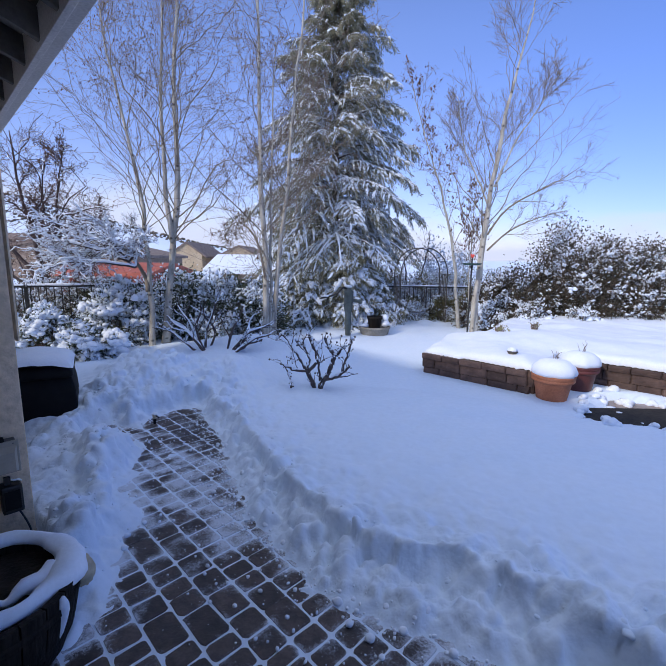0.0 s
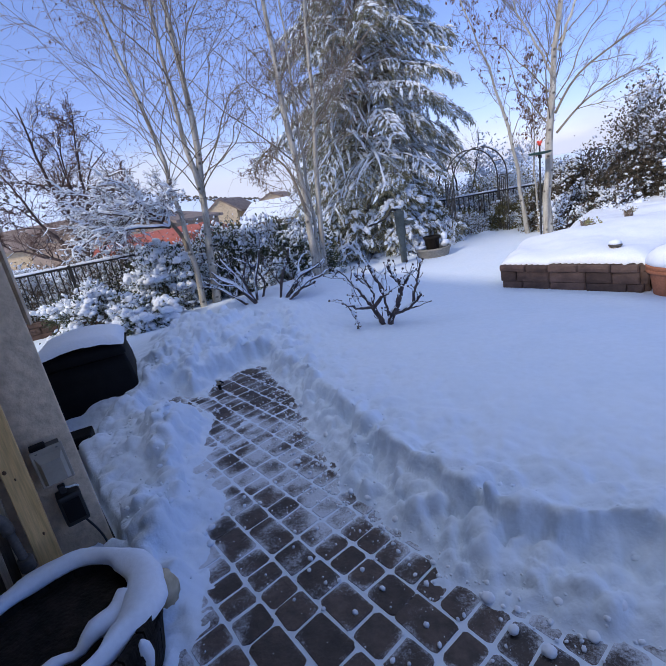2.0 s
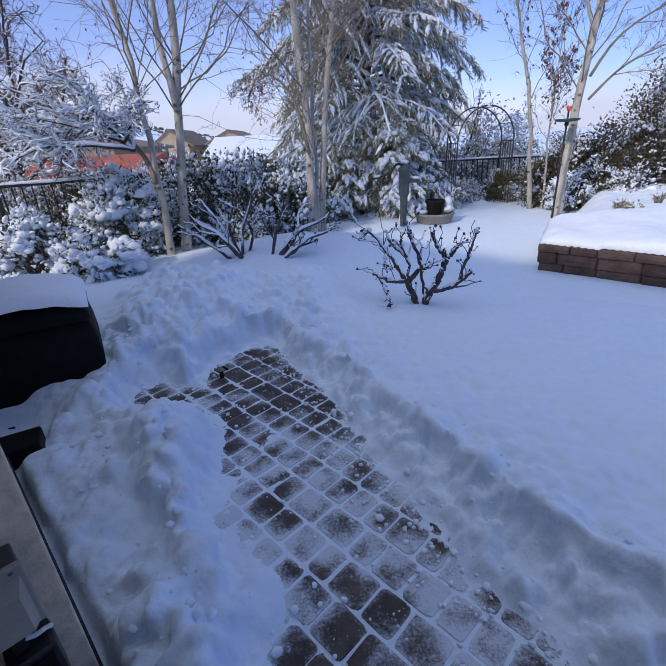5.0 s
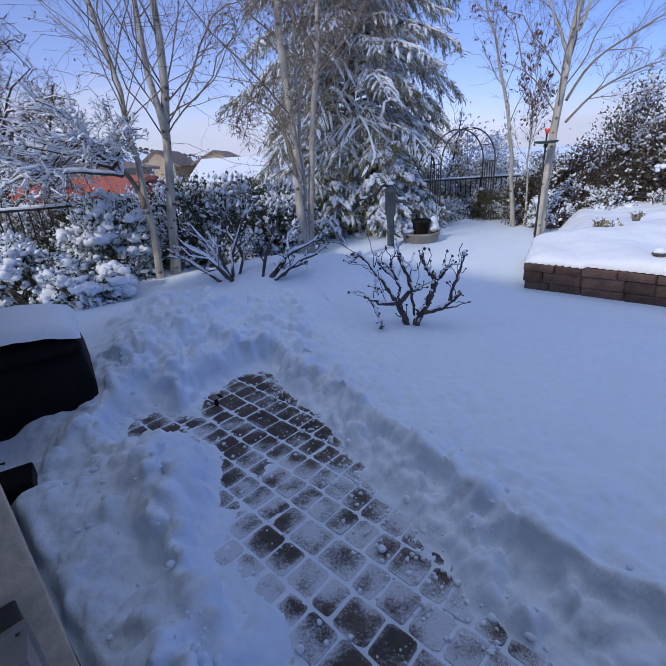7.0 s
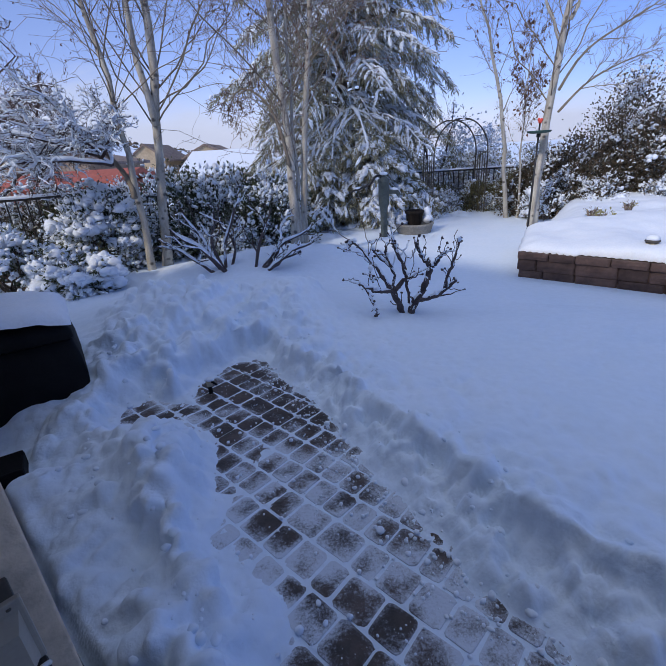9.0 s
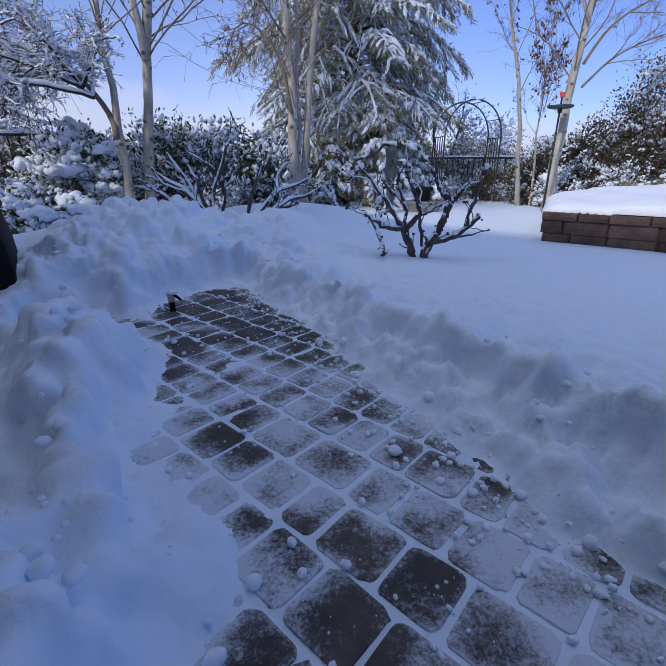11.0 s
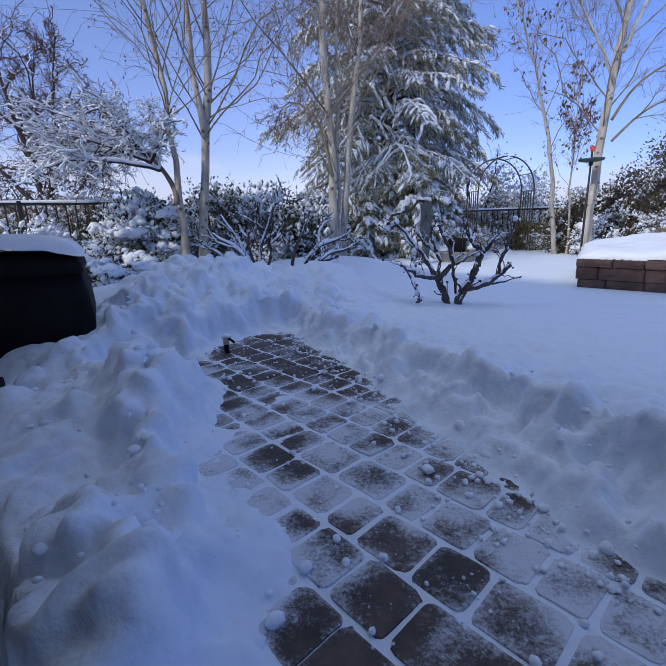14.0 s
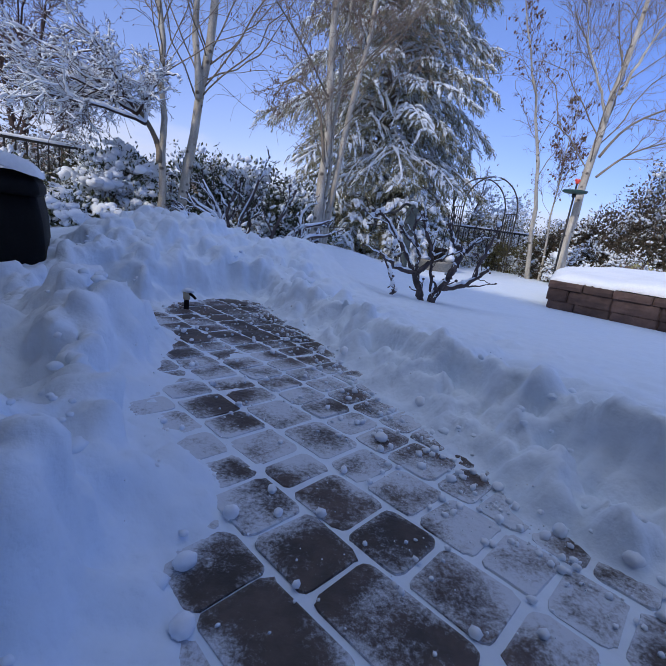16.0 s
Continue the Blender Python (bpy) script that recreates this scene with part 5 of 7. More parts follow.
bare_tree("slim young tree holding clusters of withered brown leaves", (2.8, 9.6, -0.1),
          [Y(9.6, (2.81, -0.25), (2.58, 1.62), (2.40, 2.4), (2.28, 2.96), (1.96, 3.81), (1.66, 4.64), (1.55, 5.2)),
           Y(9.5, (2.95, -0.25), (2.92, 1.2), (2.95, 2.2), (3.0, 3.2))],
          [(0.042, 0.005), (0.022, 0.004)], 15, order=(22, 9, 6), lengths=(0.24, 0.44, 0.45), angles=(44, 44, 44), up=(0.4, 0.2, 0.0), t0=0.35, leaf_mat="dead_leaf", leaf_n=650, name="slim_tree", wob=0.5)
bare_tree("dark spreading crab apple, leafless above the fence", (-6.2, 9.0, -0.4),
          [Y(9.0, (-6.0, -0.5), (-6.08, 0.55), (-6.2, 1.1), (-6.32, 1.9), (-6.62, 2.9), (-6.7, 4.0)),
           Y(9.0, (-6.12, 0.85), (-6.0, 1.5), (-5.85, 2.0), (-5.8, 2.8), (-5.6, 3.7)),
           Y(9.0, (-6.2, 1.0), (-6.65, 1.45), (-7.0, 1.9), (-7.35, 2.6), (-7.75, 3.3)),
           Y(9.0, (-6.1, 0.8), (-5.7, 1.2), (-5.35, 1.5), (-5.1, 2.1), (-4.95, 2.7)),
           Y(8.9, (-6.15, 0.75), (-6.7, 1.05), (-7.3, 1.3), (-7.9, 1.45), (-8.4, 1.9)),
           Y(9.1, (-6.28, 1.7), (-6.1, 2.3), (-6.15, 2.9), (-6.05, 3.6))],
          [(0.085, 0.010), (0.045, 0.007), (0.045, 0.007), (0.040, 0.007), (0.036, 0.006), (0.03, 0.006)], 16, order=(17, 10, 5), stout=1.7, lengths=(0.36, 0.38, 0.40), up=(0.38, 0.15, 0.05), angles=(56, 58, 55), wob=1.0, bark="dark_bark", branch="dark_bark", twig="apple_twig", snow=0.2, name="crab_apple_tree")
bare_tree("bare twiggy tree coated in snow beyond the fence", (1.3, 13.0, -0.9),
          [Y(13.0, (1.3, -0.95), (1.3, 0.3), (1.2, 1.3), (1.1, 2.4)), Y(13.0, (1.3, 0.0), (1.6, 0.9), (1.8, 1.9)), Y(13.0, (1.3, 0.1), (0.95, 1.0), (0.8, 2.0))],
          [(0.05, 0.006), (0.035, 0.006), (0.035, 0.006)], 18, order=(18, 8, 4), up=(0.6, 0.3, 0.1), bark="dark_bark", branch="dark_bark", twig="twig", snow=0.8, name="small_tree", wob=0.5)
bare_tree("bare reddish twiggy tree beyond the arch", (2.1, 12.6, -0.8),
          [Y(12.6, (2.1, -0.9), (2.1, 0.2), (2.0, 1.3), (1.9, 2.2)), Y(12.6, (2.1, 0.0), (2.4, 0.8), (2.6, 1.6), (2.7, 2.2)), Y(12.6, (2.1, 0.0), (1.7, 0.8), (1.5, 1.6))],
          [(0.05, 0.006), (0.04, 0.006), (0.04, 0.006)], 17, order=(14, 7, 4), up=(0.6, 0.3, 0.1), bark="dark_bark", branch="dark_bark", twig="twig", snow=0.4, name="small_tree")
conifer("tall drooping evergreen cedar weighed down with snow", (-0.12, 11.7, -0.30), 8.75, 2.25, 21, 210, 30)
conifer("young evergreen bowed down under heavy snow", (0.30, 10.0, -0.25), 1.95, 0.85, 22, 40, 18, 2.6, "young_evergreen", 0.03)
conifer("small evergreen bough cluster loaded with snow", (-0.75, 10.1, -0.25), 1.5, 0.8, 23, 36, 16, 2.6, "young_evergreen", 0.03)
conifer("young evergreen bowed down under heavy snow", (1.0, 10.6, -0.25), 1.3, 0.7, 24, 34, 16, 2.6, "young_evergreen", 0.03)


def snowy_branches():
    """The spreading branches of a small tree, each carrying a slab of snow."""
    r = np.random.default_rng(31)
    base = (-3.08, 7.0, 0.0)
    tree = thing("snow_laden_tree", "small spreading tree with layered branches thick with snow", "tree", base)
    part("trunk", tubes(Geo(), spline(local(Y(7.0, (-3.07, 0.95), (-3.09, 1.10), (-3.26, 1.36), (-3.54, 1.66)), base), 10), np.linspace(0.036, 0.022, 10), 10), M["branch_pale"], tree)
    limbs = []
    for k, (ex, ey, ez) in enumerate([(-4.45, 6.75, 2.02), (-4.5, 6.5, 1.72), (-4.55, 6.9, 1.42), (-4.3, 7.4, 1.85), (-4.3, 6.3, 1.28), (-3.75, 6.5, 2.08), (-3.5, 6.3, 1.7), (-4.35, 7.3, 1.2), (-3.4, 7.3, 2.05), (-2.8, 6.7, 1.82)]):
        a, e = np.array([-3.24 - 0.09 * (k % 4), 6.97, 1.34 + 0.09 * (k % 4)]), np.array([ex, ey, ez])
        mid, far = a + (e - a) * 0.35 + (0, 0, 0.10), a + (e - a) * 0.7 + (0, 0, 0.13)
        limbs.append(spline(local([a, mid, far, e], base), 14))
    A = np.stack(limbs) + np.cumsum(r.normal(0, 0.009, (len(limbs), 14, 3)), axis=1)
    AR = np.linspace(0.020, 0.005, 14) * np.ones((len(limbs), 1))
    B, BR = spawn(A, AR, 22, 0.12, 1.0, 0.36, 56, 0.04, 9, r, 0.12, 0.5, 0.5, 0.003, taper=0.4)
    C, CR = spawn(B, BR, 8, 0.1, 1.0, 0.46, 52, 0.04, 6, r, 0.08, 0.4, 0.6, 0.002)
    D, DR = spawn(C, CR, 3, 0.2, 1.0, 0.5, 44, 0.05, 4, r, 0.06, 0.2, 0.8, 0.0016)
    for q, rr in zip(A, AR):
        part("limb", tubes(Geo(), q, rr, 7), M["dark_bark"], tree)
    part("branchwork", tubes(tubes(tubes(Geo(), B, BR, 5), C, CR, 3, False), D, DR, 3, False), M["dark_bark"], tree)
    g = snow_on(Geo(), A, AR, r, 1.0, 0.030, 0.98)
    snow_on(g, B, BR, r, 0.9, 0.019, 0.85)
    snow_on(g, C, CR, r, 0.7, 0.010, 0.70)
    snow_on(g, D, DR, r, 0.5, 0.006, 0.6)
    part("snow_cover", g, M["snow_soft"], tree, "thick snow lying along the branches")


snowy_branches()

# ---------------------------------------------------------------- shrubs and hedges
shrub("rounded evergreen shrub half buried in snow", (-4.35, 6.25, 0.0), (0.62, 0.5, 0.72), 41, 3200, 0.06, 0.36, "laurel", 420, 0.092, clumps=60, hang=0.5, drift=0.80)
shrub("low evergreen shrub heaped with snow", (-3.6, 6.2, 0.0), (0.42, 0.4, 0.45), 42, 2000, 0.06, 0.36, "laurel", 240, 0.092, clumps=40, hang=0.5, drift=0.80)
shrub("snow-laden evergreen shrub beside the birch", (-3.75, 7.35, 0.0), (0.62, 0.4, 1.05), 43, 4200, 0.055, 0.40, "laurel", 260, 0.091, clumps=80, drift=0.74)
for i, (x, y, sx, hgt) in enumerate([(-4.75, 8.3, 0.6, 1.1), (-3.0, 8.3, 0.6, 1.15), (-2.25, 8.2, 0.62, 1.12), (-1.55, 8.4, 0.5, 1.0)]):
    shrub("dense dark green laurel hedge flecked with snow", (x, y, -0.1), (sx * 1.1, 0.55, hgt + 0.1), 50 + i, 7500, 0.062, 0.42, "laurel", 45, 0.07, "hedge_shrub", "hedge", group="laurel hedge along the fence", clumps=110)
for i, (x, y, sx, hgt) in enumerate([(3.55, 9.9, 0.55, 0.95), (4.1, 9.6, 0.6, 1.25), (4.92, 9.7, 0.42, 2.2), (5.45, 9.5, 0.5, 1.6), (5.96, 9.6, 0.42, 1.95), (6.5, 9.5, 0.5, 1.45), (6.9, 9.6, 0.4, 1.85), (7.9, 9.2, 0.7, 1.5)]):
    shrub("tall dark holly hedge with reddish leaves and snow", (x, y, -0.1), (sx * 1.1, 0.6, hgt + 0.1), 60 + i, 13000, 0.052, 0.52, "holly", 70, 0.075, "hedge_shrub", "hedge", group="holly hedge behind the raised bed", clumps=190, drift=1.0)
for i, (x, y, sx, hgt) in enumerate([(4.1, 8.9, 0.35, 0.62), (5.0, 8.7, 0.35, 0.55), (3.3, 9.2, 0.35, 0.6)]):
    shrub("low dark evergreen heaped with snow", (x, y, 0.0), (sx, 0.3, hgt), 75 + i, 1300, 0.05, 0.45, "holly", 40, 0.09, clumps=40, drift=0.6)
for i, (x, y, sx, hgt) in enumerate([(1.2, 11.6, 0.6, 1.25), (2.2, 11.7, 0.7, 1.1), (3.2, 11.8, 0.7, 1.3), (4.2, 11.8, 0.7, 1.3)]):
    shrub("green shrub behind the fence dusted with snow", (x, y, -0.25), (sx, 0.4, hgt + 0.15), 80 + i, 4600, 0.05, 0.45, "olive", 50, 0.07, clumps=90, drift=0.70)
for i, (x, y, sx, hgt) in enumerate([(1.35, 10.9, 0.35, 0.85), (1.95, 10.95, 0.3, 0.75), (2.75, 10.85, 0.38, 0.9), (3.35, 10.8, 0.4, 0.95), (3.95, 10.6, 0.4, 0.95)]):
    shrub("low olive-green shrub before the fence with a little snow", (x, y, -0.25), (sx, 0.3, hgt), 130 + i, 5000, 0.045, 0.45, "olive", 30, 0.06, clumps=80, drift=0.84)
for i, (x, y, hgt) in enumerate([(2.9, 13.2, 2.4), (3.8, 13.4, 2.2)]):
    shrub("upright evergreen beyond the fence coated in snow", (x, y, -0.9), (0.55, 0.5, hgt + 0.7), 85 + i, 4200, 0.06, 0.3, "olive", 160, 0.07, boxy=1.6, clumps=110, drift=0.45)


for i, (x, y, sx, hgt) in enumerate([(-7.6, 8.8, 0.8, 1.0), (-6.6, 9.6, 0.8, 0.9), (-5.3, 9.4, 0.8, 1.0), (-4.3, 10.0, 0.7, 1.2), (-8.6, 8.2, 0.8, 1.2), (-7.0, 8.3, 0.8, 1.15), (-5.7, 8.6, 0.8, 1.1), (-4.9, 8.9, 0.7, 1.05), (-6.3, 7.25, 0.55, 1.25), (-5.5, 7.65, 0.55, 1.3), (-4.75, 8.0, 0.55, 1.25), (-7.1, 6.9, 0.55, 1.3)]):
    shrub("brown leafless brush beyond the fence dusted with snow", (x, y, -0.5), (sx, 0.6, hgt + 0.3), 95 + i, 6500, 0.045, 0.35, "scrub", 40, 0.06, clumps=110, stems=130, drift=0.78)


def cane_shrub(label, at, tips, seed, r0=0.016, sub=5, name="rose_bush", snow=0.016):
    """Pruned knobbly canes with snow along them."""
    r = np.random.default_rng(seed)
    sh = thing(name, label, "shrub", at)
    tips = [np.asarray(q) * [1.15, 1.15, 1.28] for q in tips]
    A = []
    for tp in tips:
        tp = np.asarray(tp, float)
        mid = tp * [0.45, 0.45, 0.42] + r.normal(0, 0.03, 3)
        bend = r.normal(0, 0.085, 3) * [1, 1, 0.6]
        A.append(spline([(r.normal(0, 0.03), r.normal(0, 0.02), -0.10), mid - bend, (mid + tp) / 2 + bend, tp], 12)[:10] + r.normal(0, 0.006, (10, 3)))
    A = np.stack(A)
    AR = np.linspace(r0, r0 * 0.55, 10) * (1 + 0.18 * r.normal(size=(len(A), 10)).clip(-1, 1.5))
    B, BR = spawn(A, AR, sub, 0.3, 1.0, 0.38, 48, 0.35, 7, r, 0, 0.35, 0.6, 0.0042, taper=0.35)
    C, CR = spawn(B, BR, 3, 0.3, 1.0, 0.5, 48, 0.25, 5, r, 0, 0.3, 0.8, 0.0028)
    for q, rr in zip(A, AR):
        part("cane", tubes(Geo(), q, rr, 8), M["cane_bark"], sh)
    part("shoot_mass", tubes(tubes(Geo(), B, BR, 6), C, CR, 4), M["cane_bark"], sh)
    k = np.concatenate([B[:, 0], C[:, 0], B[:, -1]])
    part("knot_mass", blobs(Geo(), k, np.full((len(k), 3), 0.010) * r.uniform(0.6, 1.3, (len(k), 1)), 0, 0.2, seed), M["cane_bark"], sh)
    g = snow_on(Geo(), A[:, 2:], AR[:, 2:], r, 1.0, snow, 0.93)
    snow_on(g, B, BR, r, 0.8, snow * 0.75, 0.85)
    snow_on(g, C, CR, r, 0.5, snow * 0.5, 0.85)
    part("snow_cover", g, M["snow_soft"], sh, "snow lying along the canes")
    return sh




def rose_bush():
    """Pruned old rose: two stout stems that fork into knobbly canes."""
    r = np.random.default_rng(91)
    sh = thing("rose_bush", "pruned rose bush with knobbly bare canes holding snow", "shrub", (-0.19, 4.76, 0.03))
    # each cane: start radius, end radius, then plan offset x, depth y and height z along it
    canes = [(0.030, 0.022, (-0.01, 0.0, -0.1), (-0.06, 0.0, 0.06), (-0.14, 0.0, 0.17), (-0.17, 0.0, 0.24)),
             (0.020, 0.009, (-0.16, 0.0, 0.23), (-0.26, -0.03, 0.23), (-0.38, -0.06, 0.26), (-0.50, -0.10, 0.32), (-0.57, -0.12, 0.35)),
             (0.018, 0.007, (-0.17, 0.0, 0.24), (-0.28, 0.03, 0.36), (-0.38, 0.06, 0.48), (-0.48, 0.10, 0.58), (-0.58, 0.12, 0.66)),
             (0.014, 0.007, (-0.16, 0.0, 0.24), (-0.12, 0.05, 0.36), (-0.16, 0.08, 0.44), (-0.27, 0.12, 0.50), (-0.36, 0.14, 0.58)),
             (0.020, 0.009, (-0.14, 0.0, 0.22), (-0.06, 0.02, 0.29), (0.02, 0.03, 0.33), (-0.02, 0.04, 0.44), (-0.09, 0.06, 0.55), (-0.14, 0.07, 0.64)),
             (0.034, 0.026, (0.03, -0.02, -0.1), (0.06, -0.02, 0.05), (0.12, -0.02, 0.14), (0.20, -0.02, 0.22)),
             (0.026, 0.020, (0.20, -0.02, 0.22), (0.25, -0.02, 0.34), (0.29, 0.0, 0.43)),
             (0.018, 0.012, (0.29, 0.0, 0.42), (0.23, 0.02, 0.48), (0.16, 0.04, 0.56), (0.12, 0.05, 0.64)),
             (0.016, 0.009, (0.29, 0.0, 0.43), (0.36, 0.0, 0.47), (0.41, -0.02, 0.54), (0.45, -0.03, 0.57)),
             (0.022, 0.012, (0.13, -0.03, 0.14), (0.24, -0.06, 0.15), (0.35, -0.09, 0.20), (0.43, -0.12, 0.27), (0.52, -0.14, 0.33)),
             (0.013, 0.007, (0.42, -0.12, 0.27), (0.46, -0.10, 0.40), (0.50, -0.10, 0.50), (0.54, -0.10, 0.58), (0.55, -0.11, 0.66)),
             (0.012, 0.007, (0.04, 0.02, 0.10), (0.02, 0.06, 0.28), (0.0, 0.08, 0.42), (-0.06, 0.10, 0.52), (-0.10, 0.12, 0.60)),
             (0.010, 0.005, (-0.40, 0.07, 0.50), (-0.42, 0.02, 0.40), (-0.40, -0.02, 0.33)),
             (0.010, 0.006, (-0.50, -0.09, 0.31), (-0.44, -0.12, 0.20), (-0.37, -0.15, 0.08)),
             (0.010, 0.004, (-0.14, 0.07, 0.42), (-0.20, 0.05, 0.48), (-0.24, 0.05, 0.58), (-0.18, 0.05, 0.68)),
             (0.010, 0.005, (-0.55, 0.12, 0.64), (-0.62, 0.14, 0.66), (-0.68, 0.14, 0.60))]
    A = np.stack([spline(q[2:], 12) for q in canes]) * [0.70, 1.0, 0.92]
    A[:, 1:-1] += r.normal(0, 0.006, A[:, 1:-1].shape)
    AR = np.stack([np.linspace(q[0], q[1], 12) for q in canes]) * (1 + 0.16 * r.normal(size=(len(canes), 12)).clip(-1, 1.6))
    for q, rr in zip(A, AR):
        part("cane", tubes(Geo(), q, rr, 9), M["cane_bark"], sh)
    B, BR = spawn(A, AR, 6, 0.3, 1.0, 0.42, 46, 0.45, 7, r, 0, 0.5, 0.5, 0.003, taper=0.3)
    Th, TR = spawn(A, AR, 9, 0.1, 1.0, 0.045, 75, 0.1, 3, r, 0, 0.1, 0.4, 0.0022, taper=0.0)
    part("shoot_mass", tubes(tubes(Geo(), B, BR, 5), Th, TR, 4), M["cane_bark"], sh)
    k = np.concatenate([A[:, 0], A[:, -1], B[:, 0], B[:, -1], A[:, -1] + r.normal(0, 0.015, A[:, -1].shape), A[:, 7]])
    part("knot_mass", blobs(Geo(), k, np.full((len(k), 3), 0.010) * r.uniform(0.5, 1.3, (len(k), 1)), 0, 0.25, 9), M["cane_bark"], sh)
    g = snow_on(Geo(), A[:, 1:], AR[:, 1:] * 0.8, r, 1.0, 0.011, 0.93)
    snow_on(g, B, BR, r, 0.5, 0.008, 0.85)
    tip = np.concatenate([A[:, -1], A[:, -3], A[:, 5]]) + (0, 0, 0.02)
    blobs(g, tip, np.full((len(tip), 3), 0.015) * r.uniform(0.4, 1.5, (len(tip), 1)), 1, 0.15, 4)
    part("snow_cover", g, M["snow_soft"], sh, "snow lying along the canes")


rose_bush()
cane_shrub("bare pruned shrub with long snow-covered canes", (-1.95, 6.35, 0.10),
           [(-0.70, 0.00, 0.46), (-0.59, 0.06, 0.56), (-0.44, 0.13, 0.69), (-0.13, 0.00, 0.72), (0.13, -0.06, 0.74), (-0.51, -0.13, 0.49), (0.03, 0.13, 0.64)], 92, 0.020, 4, "pruned_shrub", 0.015)
cane_shrub("bare pruned shrub with low spreading snowy canes", (-1.60, 6.3, 0.12),
           [(0.64, 0.00, 0.44), (0.46, 0.13, 0.51), (0.23, 0.06, 0.67), (0.70, -0.10, 0.26), (0.54, -0.13, 0.20)], 93, 0.020, 4, "pruned_shrub", 0.015)

for x, y, n in ((2.53, 6.42, 70), (2.57, 6.74, 30), (3.3, 7.1, 30)):
    shrub("sprig of pale variegated leaves poking out of the bed snow", (x, y, 0.36), (0.10, 0.09, 0.17), 120 + n, n, 0.045, 0.55, "pale_leaf", 6, 0.03, "bed_plant", "plant", stems=8, clumps=8, drift=1.1)

# ---------------------------------------------------------------- fence
def build_fence(label, a, b, z0, z1, gap, seed):
    a, b = np.asarray(a, float), np.asarray(b, float)
    L = np.hypot(*(b - a))
    f = thing("fence", label, "fence", (a[0], a[1], 0))
    f.rotation_euler = (0, 0, math.atan2(b[1] - a[1], b[0] - a[0]))
    r = np.random.default_rng(seed)
    part("top_rail", box(Geo(), (0, -0.02, z1 - 0.035), (L, 0.02, z1), 0.004), M["black_iron"], f, smooth=False)
    part("bottom_rail", box(Geo(), (0, -0.015, z0 + 0.06), (L, 0.015, z0 + 0.09), 0.003), M["black_iron"], f, smooth=False)
    for x in np.arange(0, L + 0.01, L / max(1, round(L / 1.8))):
        part("post", box(Geo(), (x - 0.025, -0.025, z0 - 0.5), (x + 0.025, 0.025, z1 + 0.02), 0.004), M["black_iron"], f, smooth=False)
    me = box(Geo(), (-0.008, -0.008, z0 + 0.06), (0.008, 0.008, z1 - 0.02)).mesh("picket", False)
    for x in np.arange(gap, L, gap):
        part("picket", me, M["black_iron"], f, m=Matrix.Translation((x, 0, 0)))
    n = int(L * 9)
    x = np.linspace(0.02, L - 0.02, n)
    g = tubes(Geo(), np.column_stack([x, 0 * x, np.full(n, z1 + 0.006)]), 0.018 + 0.014 * vnoise(x, 0 * x, 2.5, seed), 6)
    part("snow_cover", g, M["snow_soft"], f, "line of snow on the top rail")
    return f


build_fence("black iron picket fence above a block wall", (-6.6, 6.25), (-3.55, 7.75), 0.30, 1.02, 0.11, 1)
build_fence("black iron picket fence behind the arch", (1.0, 11.15), (7.6, 11.0), 0.05, 0.84, 0.11, 2)
build_fence("black iron picket fence behind the laurel hedge", (-3.55, 7.95), (-1.4, 9.5), 0.1, 0.9, 0.14, 3)
build_block_wall("fence_wall", np.array([-6.7, 6.2]), np.array([-3.5, 7.78]), "dark brown block wall under the fence")

